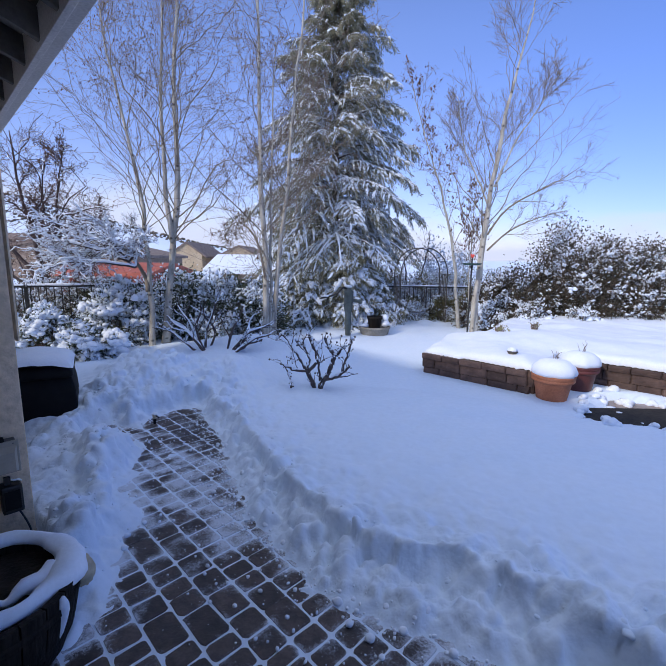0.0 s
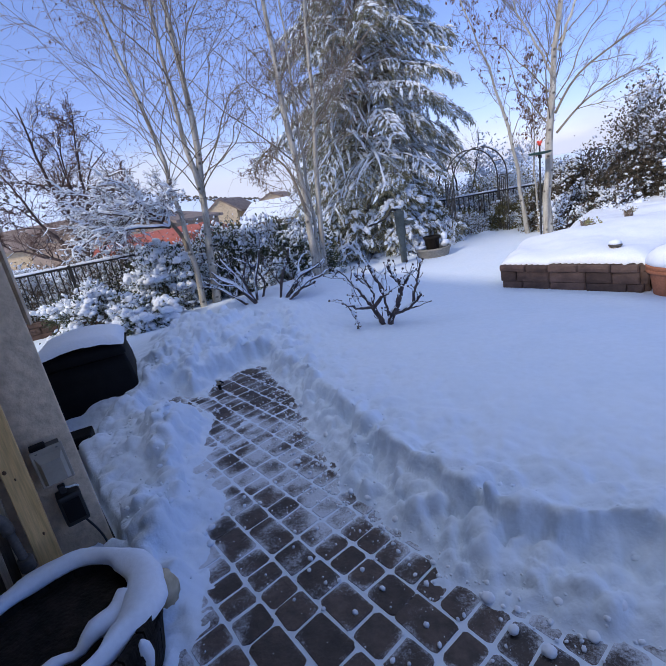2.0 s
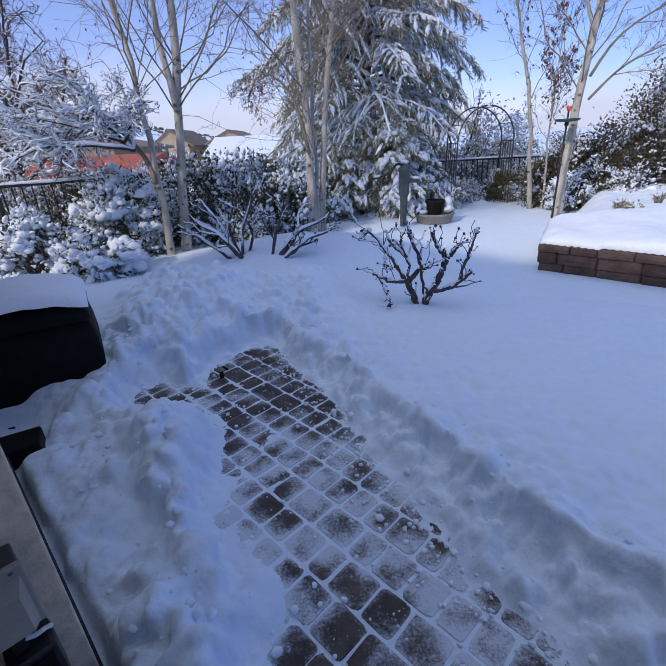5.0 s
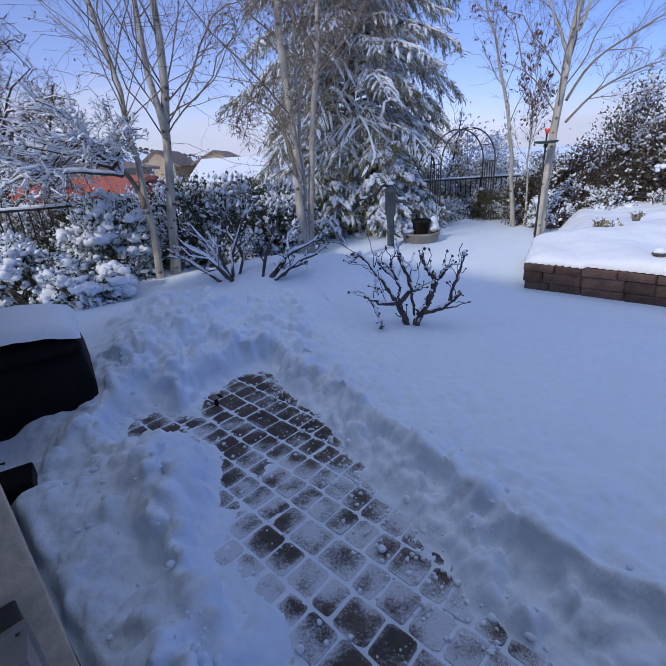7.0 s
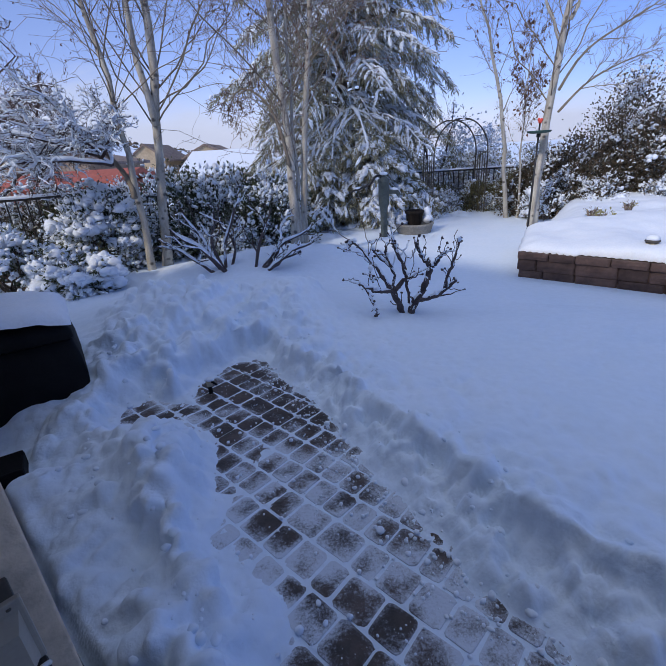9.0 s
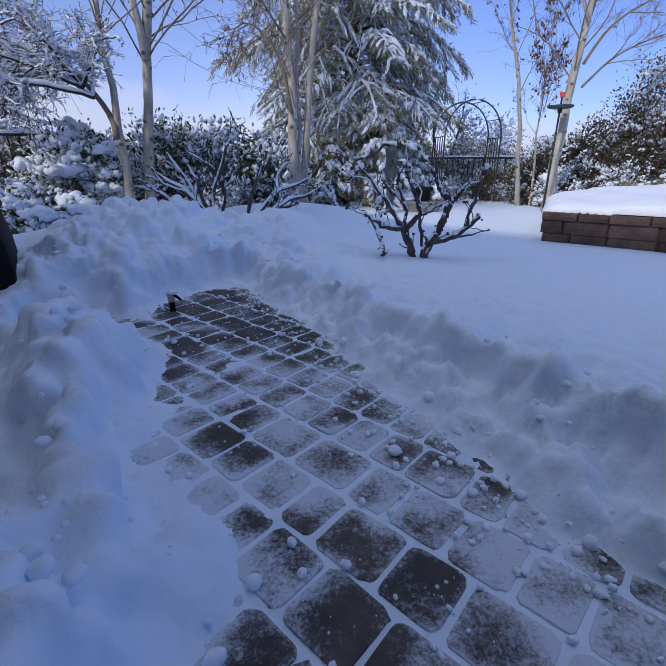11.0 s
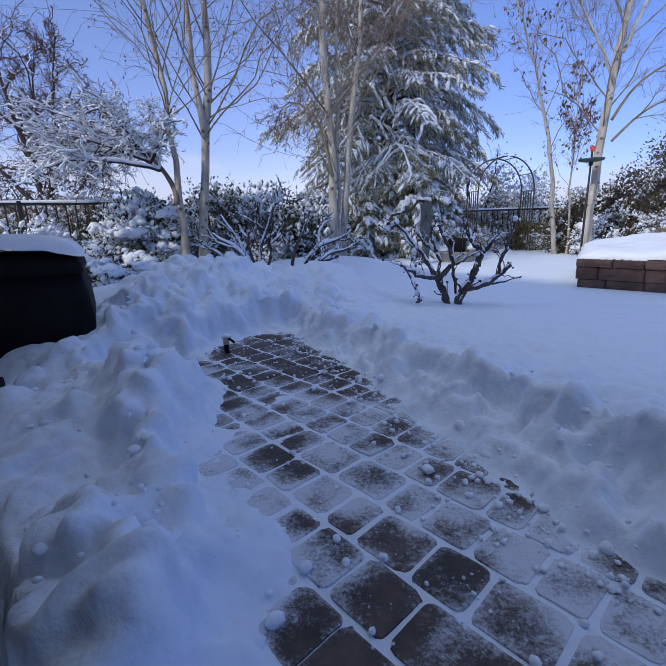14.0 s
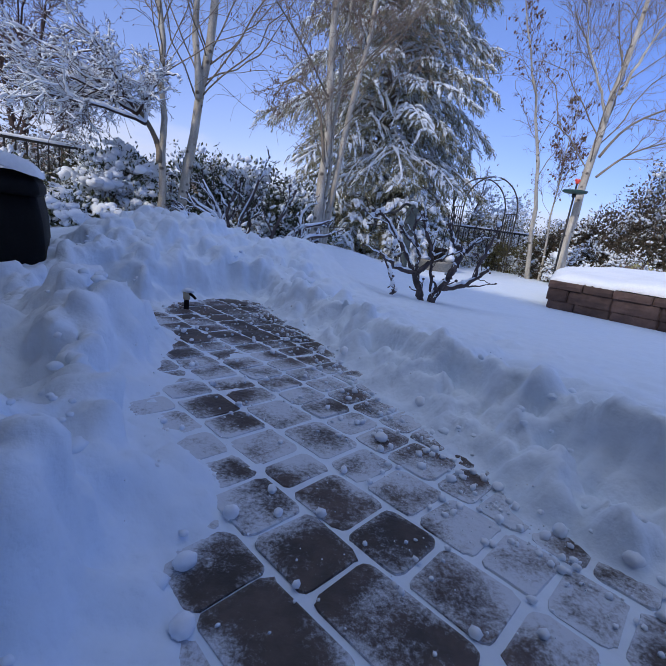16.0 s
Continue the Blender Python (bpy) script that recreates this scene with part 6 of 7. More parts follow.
# ---------------------------------------------------------------- deck box
def build_deck_box():
    p, q = np.array([-2.86, 3.33]), np.array([-2.30, 3.65])
    d = q - p
    W = float(np.hypot(*d))
    bx = thing("deck_box", "black plastic deck box with a domed lid under snow", "storage box", (p[0], p[1], -0.05))
    bx.rotation_euler = (0, 0, math.atan2(d[1], d[0]))
    D = 0.62
    # body: bulging sides from stacked rounded rectangles
    def ring(x0, x1, y0, y1, z, c=0.03, n=4):
        pts = []
        for cx, cy, a0 in ((x1 - c, y0 + c, -90), (x1 - c, y1 - c, 0), (x0 + c, y1 - c, 90), (x0 + c, y0 + c, 180)):
            for a in np.radians(a0 + np.linspace(0, 90, n)):
                pts.append((cx + c * math.cos(a), cy + c * math.sin(a), z))
        return np.array(pts)
    def loft(rings):
        n = len(rings[0])
        V = np.concatenate(rings)
        idx = np.arange(len(V)).reshape(len(rings), n)
        nx = np.roll(idx, -1, 1)
        return Geo().add(V, np.stack([idx[:-1], nx[:-1], nx[1:], idx[1:]], -1).reshape(-1, 4), idx[:1, ::-1], idx[-1:])
    part("body", loft([ring(0.06 - 0.05 * s, W - 0.02 + 0.035 * s, 0.02, D, z) for z, s in ((0, 0.2), (0.12, 0.7), (0.25, 1.0), (0.38, 0.8), (0.50, 0.2))]), M["plastic_black"], bx)
    lid = []
    for k, (z, s) in enumerate(((0.500, 0.0), (0.515, -0.012), (0.55, -0.008), (0.575, 0.008), (0.59, 0.035))):
        lid.append(ring(0.03 + s, W - 0.012 - s, 0.012 + s, D - s, z))
    g = loft(lid)
    v = np.concatenate(g.v)
    v[:, 2] += 0.05 * np.sin(np.clip(v[:, 0] / W, 0, 1) * np.pi) * (v[:, 2] > 0.52)
    g.v = [v]
    part("lid", g, M["plastic_black"], bx)
    xs, ys = np.linspace(-0.01, W + 0.005, 40), np.linspace(-0.012, D, 36)
    X, Yy = np.meshgrid(xs, ys, indexing="ij")
    e = np.minimum(np.minimum(X + 0.01, W + 0.005 - X), np.minimum(Yy + 0.012, D - Yy)) + 0.003 * vnoise(X, Yy, 20, 3)
    Z = 0.585 + 0.05 * np.sin(np.clip(X / W, 0, 1) * np.pi) + 0.075 * (1 - np.exp(-np.clip(e, 0, None) / 0.03)) + 0.02 * fbm(X, Yy, 4, 3, 2) - 0.012
    idx = np.arange(X.size).reshape(X.shape)
    tagged(part("box_snow", Geo().add(np.stack([X, Yy, Z], -1), np.stack([idx[:-1, :-1], idx[1:, :-1], idx[1:, 1:], idx[:-1, 1:]], -1).reshape(-1, 4)), M["snow_soft"],
                m=Matrix.Translation(bx.location) @ Matrix.Rotation(bx.rotation_euler[2], 4, "Z")), "smooth cushion of snow on the deck box lid", "snow")


build_deck_box()


def build_barrel():
    at = (-1.27, 1.38, 0.0)
    b = thing("barrel_planter", "dark half-barrel planter with a thick ring of snow on its rim", "planter", at)
    n = 22
    for i in range(n):
        a0, a1 = 2 * np.pi * i / n + 0.01, 2 * np.pi * (i + 1) / n - 0.01
        g = Geo()
        rings = []
        for z, r in ((0.0, 0.245), (0.1, 0.28), (0.2, 0.30), (0.285, 0.305)):
            rings.append([(rr * math.cos(a), rr * math.sin(a), z) for rr, a in ((r, a0), (r + 0.003, (a0 + a1) / 2), (r, a1), (r - 0.028, a1), (r - 0.028, a0))])
        V = np.array(rings).reshape(-1, 3)
        idx = np.arange(20).reshape(4, 5)
        nx = np.roll(idx, -1, 1)
        g.add(V, np.stack([idx[:-1], nx[:-1], nx[1:], idx[1:]], -1).reshape(-1, 4), idx[:1, ::-1], idx[-1:])
        part("stave", g, M["barrel"], b, smooth=False)
    for z, r in ((0.07, 0.272), (0.21, 0.304)):
        part("hoop", lathe(Geo(), [(r - 0.004, z), (r + 0.004, z), (r + 0.006, z + 0.03), (r - 0.002, z + 0.03)], 44), M["barrel"], b)
    part("soil", lathe(Geo(), [(0.03, 0.15), (0.15, 0.155), (0.27, 0.15), (0.27, 0.10)], 32, wob=0.01), M["soil"], b)
    # snow ring, wide at the front and thin at the back
    k, s = 60, 12
    a = np.linspace(0, 2 * np.pi, k, endpoint=False)
    deg = np.degrees(a)
    inner = np.interp(deg, [0, 15, 40, 90, 180, 235, 270, 300, 325, 345, 360], [0.20, 0.205, 0.225, 0.25, 0.255, 0.215, 0.17, 0.18, 0.205, 0.21, 0.20]) + 0.05 * (vnoise(a * 3, a * 0, 1.0, 5) - 0.5)
    outer = np.interp(deg, [0, 20, 45, 90, 180, 270, 320, 345, 360], [0.275, 0.335, 0.352, 0.325, 0.32, 0.275, 0.245, 0.250, 0.275]) + 0.03 * (vnoise(a * 4, a * 0, 1.0, 8) - 0.5)
    wide, mid = (outer - inner) / 2, (outer + inner) / 2
    V = []
    for j in range(s):
        t = 2 * np.pi * j / s
        r = mid + wide * math.cos(t)
        z = 0.285 + np.where(math.sin(t) > 0, 0.032, 0.022) * math.sin(t) - 0.02 * (math.cos(t) > 0.6) + 0.012 * vnoise(a * 3, a * 0 + j, 1.0, 6)
        V.append(np.stack([r * np.cos(a), r * np.sin(a), z], -1))
    V = np.stack(V, 1)
    idx = np.arange(k * s).reshape(k, s)
    q = np.stack([idx, np.roll(idx, -1, 0), np.roll(np.roll(idx, -1, 0), -1, 1), np.roll(idx, -1, 1)], -1).reshape(-1, 4)
    part("snow_ring", Geo().add(V.reshape(-1, 3), q), M["snow_soft"], b, "snow lying round the rim")
    th = np.radians(np.linspace(262, 398, 16))
    rr = np.interp(np.linspace(0, 1, 16), [0, 0.25, 0.5, 0.75, 1], [0.20, 0.135, 0.125, 0.15, 0.22])
    strand = np.column_stack([rr * np.cos(th), rr * np.sin(th), 0.285 + 0.012 * np.sin(np.arange(16) * 1.3)])
    part("snow_strand", tubes(Geo(), strand, 0.026 + 0.012 * np.sin(np.linspace(0.2, 9, 16)), 9), M["snow_soft"], b, "strand of snow sagging across the soil")
    g = Geo()
    for a0, ln in ((6.2, 0.19), (0.45, 0.10)):
        P = np.array([((0.312 - 0.04 * u) * math.cos(a0 + 0.05 * math.sin(3 * u)), (0.312 - 0.04 * u) * math.sin(a0 + 0.05 * math.sin(3 * u)), 0.28 - ln * u) for u in np.linspace(0, 1, 7)])
        tubes(g, P, np.array([0.010, 0.020, 0.022, 0.019, 0.016, 0.012, 0.003]), 9)
    part("snow_runs", g, M["snow_soft"], b, "tongues of snow sliding down the staves")


build_barrel()
tagged(part("plastic_tray", box(Geo(), (-0.16, -0.09, -0.1), (0.16, 0.09, 0.09), 0.015), M["plastic_black"], smooth=False, m=pose(-2.50, 3.0, 0.0, 0, 0, 30)), "black plastic tray half buried in the snow", "tray")
for x, y, z, s in ((-1.05, 1.62, 0.18, 0.055), (-1.16, 1.02, 0.16, 0.05)):
    g = blobs(Geo(), [(0, 0, 0)], [(s, s * 0.9, s * 1.2)], 2, 0.05, int(s * 1000))
    tagged(part("edging_stone", g, M["stone_tan"], m=Matrix.Translation((x, y, z))), "tan rounded stone wedged against the barrel rim", "stone")

# ---------------------------------------------------------------- things on the patio wall
m_wall = Matrix.Translation((CORNER[0], CORNER[1], 0)) @ Matrix.Rotation(math.atan2(-N2[1], -N2[0]), 4, "Z")
# local x: away from the corner along the wall; local +y points out of the wall to the patio


def build_outlet():
    o = thing("outlet_box", "grey plastic weatherproof outlet box on the stucco", "outlet")
    o.matrix_basis = m_wall @ Matrix.Translation((0.045, 0.0, 0.485)) @ Matrix.Diagonal((0.88, 1.15, 0.70, 1))
    part("base", box(Geo(), (0.004, 0, 0.004), (0.116, 0.062, 0.211), 0.006), M["outlet_grey"], o, "dark grey gasketed base", smooth=False)
    g = Geo()
    lo, hi = [(0.006, 0.07, 0.006), (0.114, 0.07, 0.006), (0.114, 0.07, 0.19), (0.006, 0.07, 0.19)], [(0.022, 0.098, 0.022), (0.098, 0.098, 0.022), (0.098, 0.098, 0.155), (0.022, 0.098, 0.155)]
    g.add(lo + hi, [[0, 1, 5, 4], [1, 2, 6, 5], [2, 3, 7, 6], [3, 0, 4, 7], [4, 5, 6, 7]])
    part("cover", g, M["plastic_grey"], o, "pale grey flip-up cover", smooth=False)
    part("cover_rim", box(Geo(), (-0.004, 0.060, -0.004), (0.124, 0.072, 0.222), 0.004), M["plastic_grey"], o, smooth=False)
    part("hinge", box(Geo(), (0.055, 0.03, 0.205), (0.118, 0.066, 0.245), 0.008), M["plastic_black"], o, smooth=False)
    for x in (0.02, 0.10):
        part("screw", lathe(Geo(), [(0, 0), (0.005, 0), (0.004, 0.003), (0, 0.003)], 10, (x, 0.072, 0.205)), M["metal_dark"], o)


def build_transformer():
    t = thing("transformer_box", "black plug-in timer box hanging below the outlet", "timer")
    t.matrix_basis = m_wall @ Matrix.Translation((0.045, 0.005, 0.275)) @ Matrix.Diagonal((0.76, 0.95, 0.74, 1))
    part("housing", box(Geo(), (0, 0, 0), (0.115, 0.085, 0.19), 0.014), M["rubber"], t, smooth=False)
    part("front_panel", box(Geo(), (0.015, 0.084, 0.03), (0.10, 0.091, 0.16), 0.003), M["plastic_black"], t, smooth=False)
    part("white_cord", tubes(Geo(), spline([(0.07, 0.05, 0.23), (0.04, 0.06, 0.215), (0.01, 0.05, 0.21), (0.0, 0.04, 0.19)], 9), [0.006] * 9, 7), M["cord_white"], t, "white cord")
    part("plug", box(Geo(), (0.055, 0.03, 0.19), (0.09, 0.06, 0.24), 0.005), M["rubber"], t, smooth=False)
    part("cable", tubes(Geo(), spline([(0.03, 0.05, 0.0), (0.0, 0.06, -0.08), (-0.02, 0.05, -0.16), (-0.03, 0.1, -0.24)], 10), [0.006] * 10, 7), M["rubber"], t, "black cable running down")


build_outlet()
build_transformer()


def leaning(name, label, category, x0, z0, x1, z1, w, th, y0, y1, mat):
    """A board that leans on the patio wall, from foot to head."""
    a, b = np.array([x0, y0, z0]), np.array([x1, y1, z1])
    L = float(np.linalg.norm(b - a))
    zax = (b - a) / L
    yax = unit(np.array([0, 1.0, 0]) - zax[1] * zax)
    xax = np.cross(yax, zax)
    m = Matrix((( *[xax[0], yax[0], zax[0]], a[0]), (*[xax[1], yax[1], zax[1]], a[1]), (*[xax[2], yax[2], zax[2]], a[2]), (0, 0, 0, 1)))
    ob = part(name, box(Geo(), (-w / 2, 0, 0), (w / 2, th, L), 0.004), M[mat], smooth=False, m=m_wall @ m)
    return tagged(ob, label, category)


pine = leaning("pine_board", "new knotty pine board leaning on the wall", "board", 0.226, 0.0, 0.188, 1.75, 0.078, 0.04, 0.10, 0.015, "pine")
for x, z, a, b in ((0.022, 0.17, 0.006, 0.010), (-0.012, 0.33, 0.004, 0.008), (0.026, 0.62, 0.007, 0.009), (0.004, 0.58, 0.003, 0.006), (-0.024, 0.95, 0.006, 0.010), (0.02, 1.22, 0.005, 0.008)):
    part("knot", lathe(Geo(), [(0, 0), (1.0, 0), (0.8, 0.0012), (0, 0.0016)], 12), M["knot"], pine, "dark brown knot", m=Matrix.Translation((x, 0.0402, z)) @ Matrix.Diagonal((a, 1, b, 1)) @ Matrix.Rotation(-math.pi / 2, 4, "X"))
for x0, x1, h, y0 in ((0.325, 0.245, 1.30, 0.10), (0.375, 0.315, 1.15, 0.13), (0.43, 0.37, 1.2, 0.17)):
    leaning("garden_stake", "pale thin wooden stake leaning on the wall", "stake", x0, 0.0, x1, h, 0.022, 0.018, y0, 0.012, "old_wood")
# added dark panel: shade between board and stakes, put in as a sheet
leaning("plank", "added dark panel standing in for shade on the wall behind the stakes", "board", 0.40, 0.0, 0.37, 1.35, 0.17, 0.02, 0.075, 0.006, "wall_shade")
for x, y, rz, L in ((0.40, 0.30, 20, 0.45), (0.46, 0.40, -35, 0.34), (0.62, 0.34, 70, 0.4)):
    tagged(part("wood_offcut", box(Geo(), (-L / 2, -0.045, 0), (L / 2, 0.045, 0.04), 0.004), M["old_wood"], smooth=False, m=m_wall @ pose(x, y, 0.05, 8, 6, rz)), "short weathered timber offcut on the ground", "timber")


def build_pipe():
    p = thing("steel_pipe", "grey metal pipe with a threaded elbow among the boards", "pipe")
    p.matrix_basis = m_wall @ Matrix.Translation((0.285, 0.13, 0.15))
    part("tube", tubes(Geo(), [(0.0, 0.05, 0.02), (0.0, 0.04, 0.12), (0.01, 0.02, 0.26)], [0.015] * 3, 12), M["metal_dark"], p)
    part("elbow", tubes(Geo(), spline([(0.01, 0.02, 0.26), (0.012, 0.015, 0.31), (0.03, 0.01, 0.335), (0.07, 0.005, 0.34)], 9), [0.021] * 9, 12), M["metal_dark"], p)
    part("collar", lathe(Geo(), [(0.018, 0.10), (0.026, 0.10), (0.026, 0.15), (0.018, 0.15)], 14, (0.0, 0.04, 0)), M["metal_dark"], p)


build_pipe()


def build_bracket(x, z):
    b = thing("wall_bracket", "small dark iron bracket screwed to the stucco", "bracket", group="brackets on the patio wall")
    b.matrix_basis = m_wall @ Matrix.Translation((x, 0.0, z))
    part("plate", box(Geo(), (-0.012, 0.0, -0.02), (0.012, 0.006, 0.02), 0.002), M["black_iron"], b, smooth=False)
    part("hook", tubes(Geo(), spline([(0, 0.004, 0.008), (0, 0.03, 0.012), (0, 0.045, 0.0), (0, 0.04, -0.014)], 8), [0.006] * 8, 7), M["black_iron"], b)


for x, z in ((0.272, 0.775), (0.282, 0.575), (0.345, 0.50), (0.33, 0.70)):
    build_bracket(x, z)

# ---------------------------------------------------------------- pots
def pot_profile(r, h, t=0.02):
    return [(r * 0.62, 0), (r * 0.70, h * 0.3), (r * 0.86, h * 0.78), (r * 0.88, h * 0.80), (r * 0.97, h * 0.81), (r, h * 0.83), (r, h * 0.89), (r * 0.98, h * 0.90), (r, h * 0.91), (r * 1.02, h * 0.98), (r, h), (r - t, h), (r - t * 1.5, h * 0.86)]


def build_pot(label, at, r, h, mat, dome, seed):
    p = thing("flower_pot", label, "pot", at)
    part("body", lathe(Geo(), pot_profile(r, h), 40), M[mat], p)
    part("soil", lathe(Geo(), [(0, h * 0.86), (r * 0.5, h * 0.87), (r - 0.03, h * 0.86), (r - 0.03, h * 0.8)], 24), M["soil"], p)
    for a in (0.3, 2.4, 4.5):
        part("foot", box(Geo(), (-0.03, -0.02, -0.035), (0.03, 0.02, 0.004), 0.006), M[mat], p, m=Matrix.Translation((r * 0.52 * math.cos(a), r * 0.52 * math.sin(a), 0)))
    prof = [(r * 0.9, h * 0.97), (r * 1.0, h + 0.004), (r * 1.02, h + dome * 0.22), (r * 0.92, h + dome * 0.55), (r * 0.66, h + dome * 0.85), (r * 0.35, h + dome * 0.97), (0.001, h + dome)]
    part("snow", lathe(Geo(), prof, 36, wob=0.022, seed=seed), M["snow_soft"], p, "dome of snow filling the pot")
    r_ = np.random.default_rng(seed)
    A = np.stack([spline([(0, 0, h), (r_.normal(0, 0.05), r_.normal(0, 0.05), h + dome + 0.03), (r_.normal(0, 0.07), r_.normal(0, 0.07), h + dome + r_.uniform(0.07, 0.16))], 7) for _ in range(4)])
    part("stalk_mass", tubes(Geo(), A, np.linspace(0.005, 0.002, 7) * np.ones((4, 1)), 5), M["twig"], p, "dry stalks poking out of the snow")


build_pot("terracotta flower pot filled with a dome of snow", (2.45, 4.66, -0.12), 0.225, 0.40, "terracotta", 0.17, 1)
build_pot("dark red flower pot capped with snow", (2.95, 5.05, -0.12), 0.22, 0.42, "red_glaze", 0.16, 2)


def build_lantern():
    l = thing("garden_lantern", "small low solar lantern half buried in bed snow", "lantern", (2.19, 5.18, 0.36))
    part("body", lathe(Geo(), [(0.03, -0.05), (0.045, -0.04), (0.05, 0.0), (0.05, 0.045), (0.03, 0.05)], 12), M["metal_dark"], l)
    for a in np.linspace(0, 6.28, 6, endpoint=False):
        part("window", box(Geo(), (0.046, -0.013, -0.03), (0.053, 0.013, 0.035), 0.002), M["stone_tan"], l, "pale panel", m=Matrix.Rotation(a, 4, "Z"))
    part("cap", lathe(Geo(), [(0.06, 0.045), (0.065, 0.055), (0.035, 0.08), (0.001, 0.085)], 16), M["metal_dark"], l)
    part("snow", lathe(Geo(), [(0.058, 0.065), (0.055, 0.085), (0.03, 0.105), (0.001, 0.108)], 14, wob=0.03), M["snow_soft"], l)


build_lantern()

# ---------------------------------------------------------------- bird feeder, arch, pump, fountain bowl
def build_feeder():
    f = thing("bird_feeder", "dark pole with a round green tray and red glass finial", "bird feeder", (2.58, 8.35, -0.06))
    part("pole", tubes(Geo(), [(0.0, -0.02, -0.25), (0.005, -0.01, 0.7), (0.015, 0, 1.62)], [0.015, 0.015, 0.013], 10), M["black_iron"], f)
    part("tray", lathe(Geo(), [(0.0, 1.475), (0.10, 1.478), (0.16, 1.49), (0.178, 1.515), (0.172, 1.518), (0.155, 1.50), (0.02, 1.492)], 32, (0.015, 0, 0)), M["feeder_green"], f, "dark green round tray")
    part("collar", lathe(Geo(), [(0.014, 1.42), (0.03, 1.43), (0.03, 1.47), (0.014, 1.48)], 14, (0.014, 0, 0)), M["black_iron"], f)
    part("finial", blobs(Geo(), [(0.015, 0, 1.645), (0.035, 0.0, 1.665), (-0.008, 0, 1.67)], [(0.03, 0.025, 0.035), (0.022, 0.02, 0.024), (0.022, 0.02, 0.024)], 1, 0.05), M["red_glass"], f, "bright red glass finial")


build_feeder()


def build_arch():
    a = thing("garden_arch", "dark metal garden arch with lattice sides", "garden arch", (2.05, 10.55, -0.15))
    a.rotation_euler = (0, 0, radians(14))
    W, D, H = 0.60, 0.40, 1.32
    for y in (-D / 2, D / 2):
        th = np.linspace(0, np.pi, 25)
        P = np.concatenate([[(W, y, -0.2), (W, y, H * 0.5)], np.column_stack([W * np.cos(th), np.full(25, y), H + 0.62 * np.sin(th)]), [(-W, y, H * 0.5), (-W, y, -0.2)]])
        part("hoop", tubes(Geo(), P, np.full(len(P), 0.014), 8), M["metal_dark"], a)
    for ang in (30, 75, 105, 150):
        c, s = math.cos(radians(ang)), math.sin(radians(ang))
        part("crossbar", tubes(Geo(), [(W * c, -D / 2, H + 0.62 * s), (W * c, 0, H + 0.62 * s), (W * c, D / 2, H + 0.62 * s)], [0.008] * 3, 6), M["metal_dark"], a)
    for sx in (-W, W):
        for y in np.linspace(-D / 2, D / 2, 6)[1:-1]:
            part("side_bar", tubes(Geo(), [(sx, y, 0.0), (sx, y, 0.7), (sx, y, H)], [0.009] * 3, 6), M["metal_dark"], a)
        for z in (0.1, 0.55, H):
            part("side_rail", tubes(Geo(), [(sx, -D / 2, z), (sx, 0, z), (sx, D / 2, z)], [0.009] * 3, 6), M["metal_dark"], a)


build_arch()


def build_pump():
    p = thing("water_pump", "old grey-green cast hand pump with curved handle", "water pump", (0.25, 8.5, -0.16))
    part("column", lathe(Geo(), [(0.09, -0.1), (0.09, 0.03), (0.06, 0.05), (0.055, 0.35), (0.07, 0.36), (0.07, 0.40), (0.055, 0.42), (0.06, 0.62), (0.085, 0.68), (0.085, 1.0), (0.095, 1.01), (0.095, 1.05), (0.06, 1.07), (0.03, 1.12), (0.0, 1.13)], 20), M["verdigris"], p)
    part("spout", tubes(Geo(), spline([(0.05, 0, 0.86), (0.15, 0, 0.86), (0.23, 0, 0.855), (0.24, 0, 0.80)], 9), [0.034] * 9, 10), M["verdigris"], p)
    part("handle", tubes(Geo(), spline([(-0.02, 0, 1.08), (-0.12, -0.02, 1.14), (-0.22, -0.04, 0.99), (-0.42, -0.06, 0.93), (-0.56, -0.08, 0.90)], 14), np.linspace(0.022, 0.015, 14), 8), M["black_iron"], p)
    part("snow_cover", blobs(Geo(), [(0, 0, 1.14), (0.17, 0, 0.90), (-0.4, -0.06, 0.955)], [(0.07, 0.07, 0.03), (0.07, 0.035, 0.025), (0.12, 0.02, 0.018)], 1, 0.08), M["snow_soft"], p)


build_pump()


def build_bowl():
    b = thing("fountain_bowl", "weathered concrete basin planter with a small pot inside", "planter", (0.80, 8.72, -0.15))
    part("basin", lathe(Geo(), [(0.18, 0), (0.22, 0.06), (0.28, 0.16), (0.31, 0.27), (0.325, 0.28), (0.325, 0.31), (0.29, 0.31), (0.27, 0.25), (0.0, 0.22)], 32), M["concrete"], b)
    part("inner_pot", lathe(Geo(), [(0.09, 0.22), (0.12, 0.30), (0.14, 0.46), (0.16, 0.47), (0.16, 0.51), (0.13, 0.51), (0.12, 0.45), (0.0, 0.44)], 24), M["barrel"], b)
    part("snow", blobs(Geo(), [(0.22, 0, 0.36), (-0.22, -0.05, 0.33), (0.0, 0.2, 0.33), (0.22, 0.02, 0.47)], [(0.09, 0.09, 0.07), (0.10, 0.08, 0.04), (0.15, 0.07, 0.04), (0.07, 0.07, 0.08)], 1, 0.12), M["snow_soft"], b)


build_bowl()


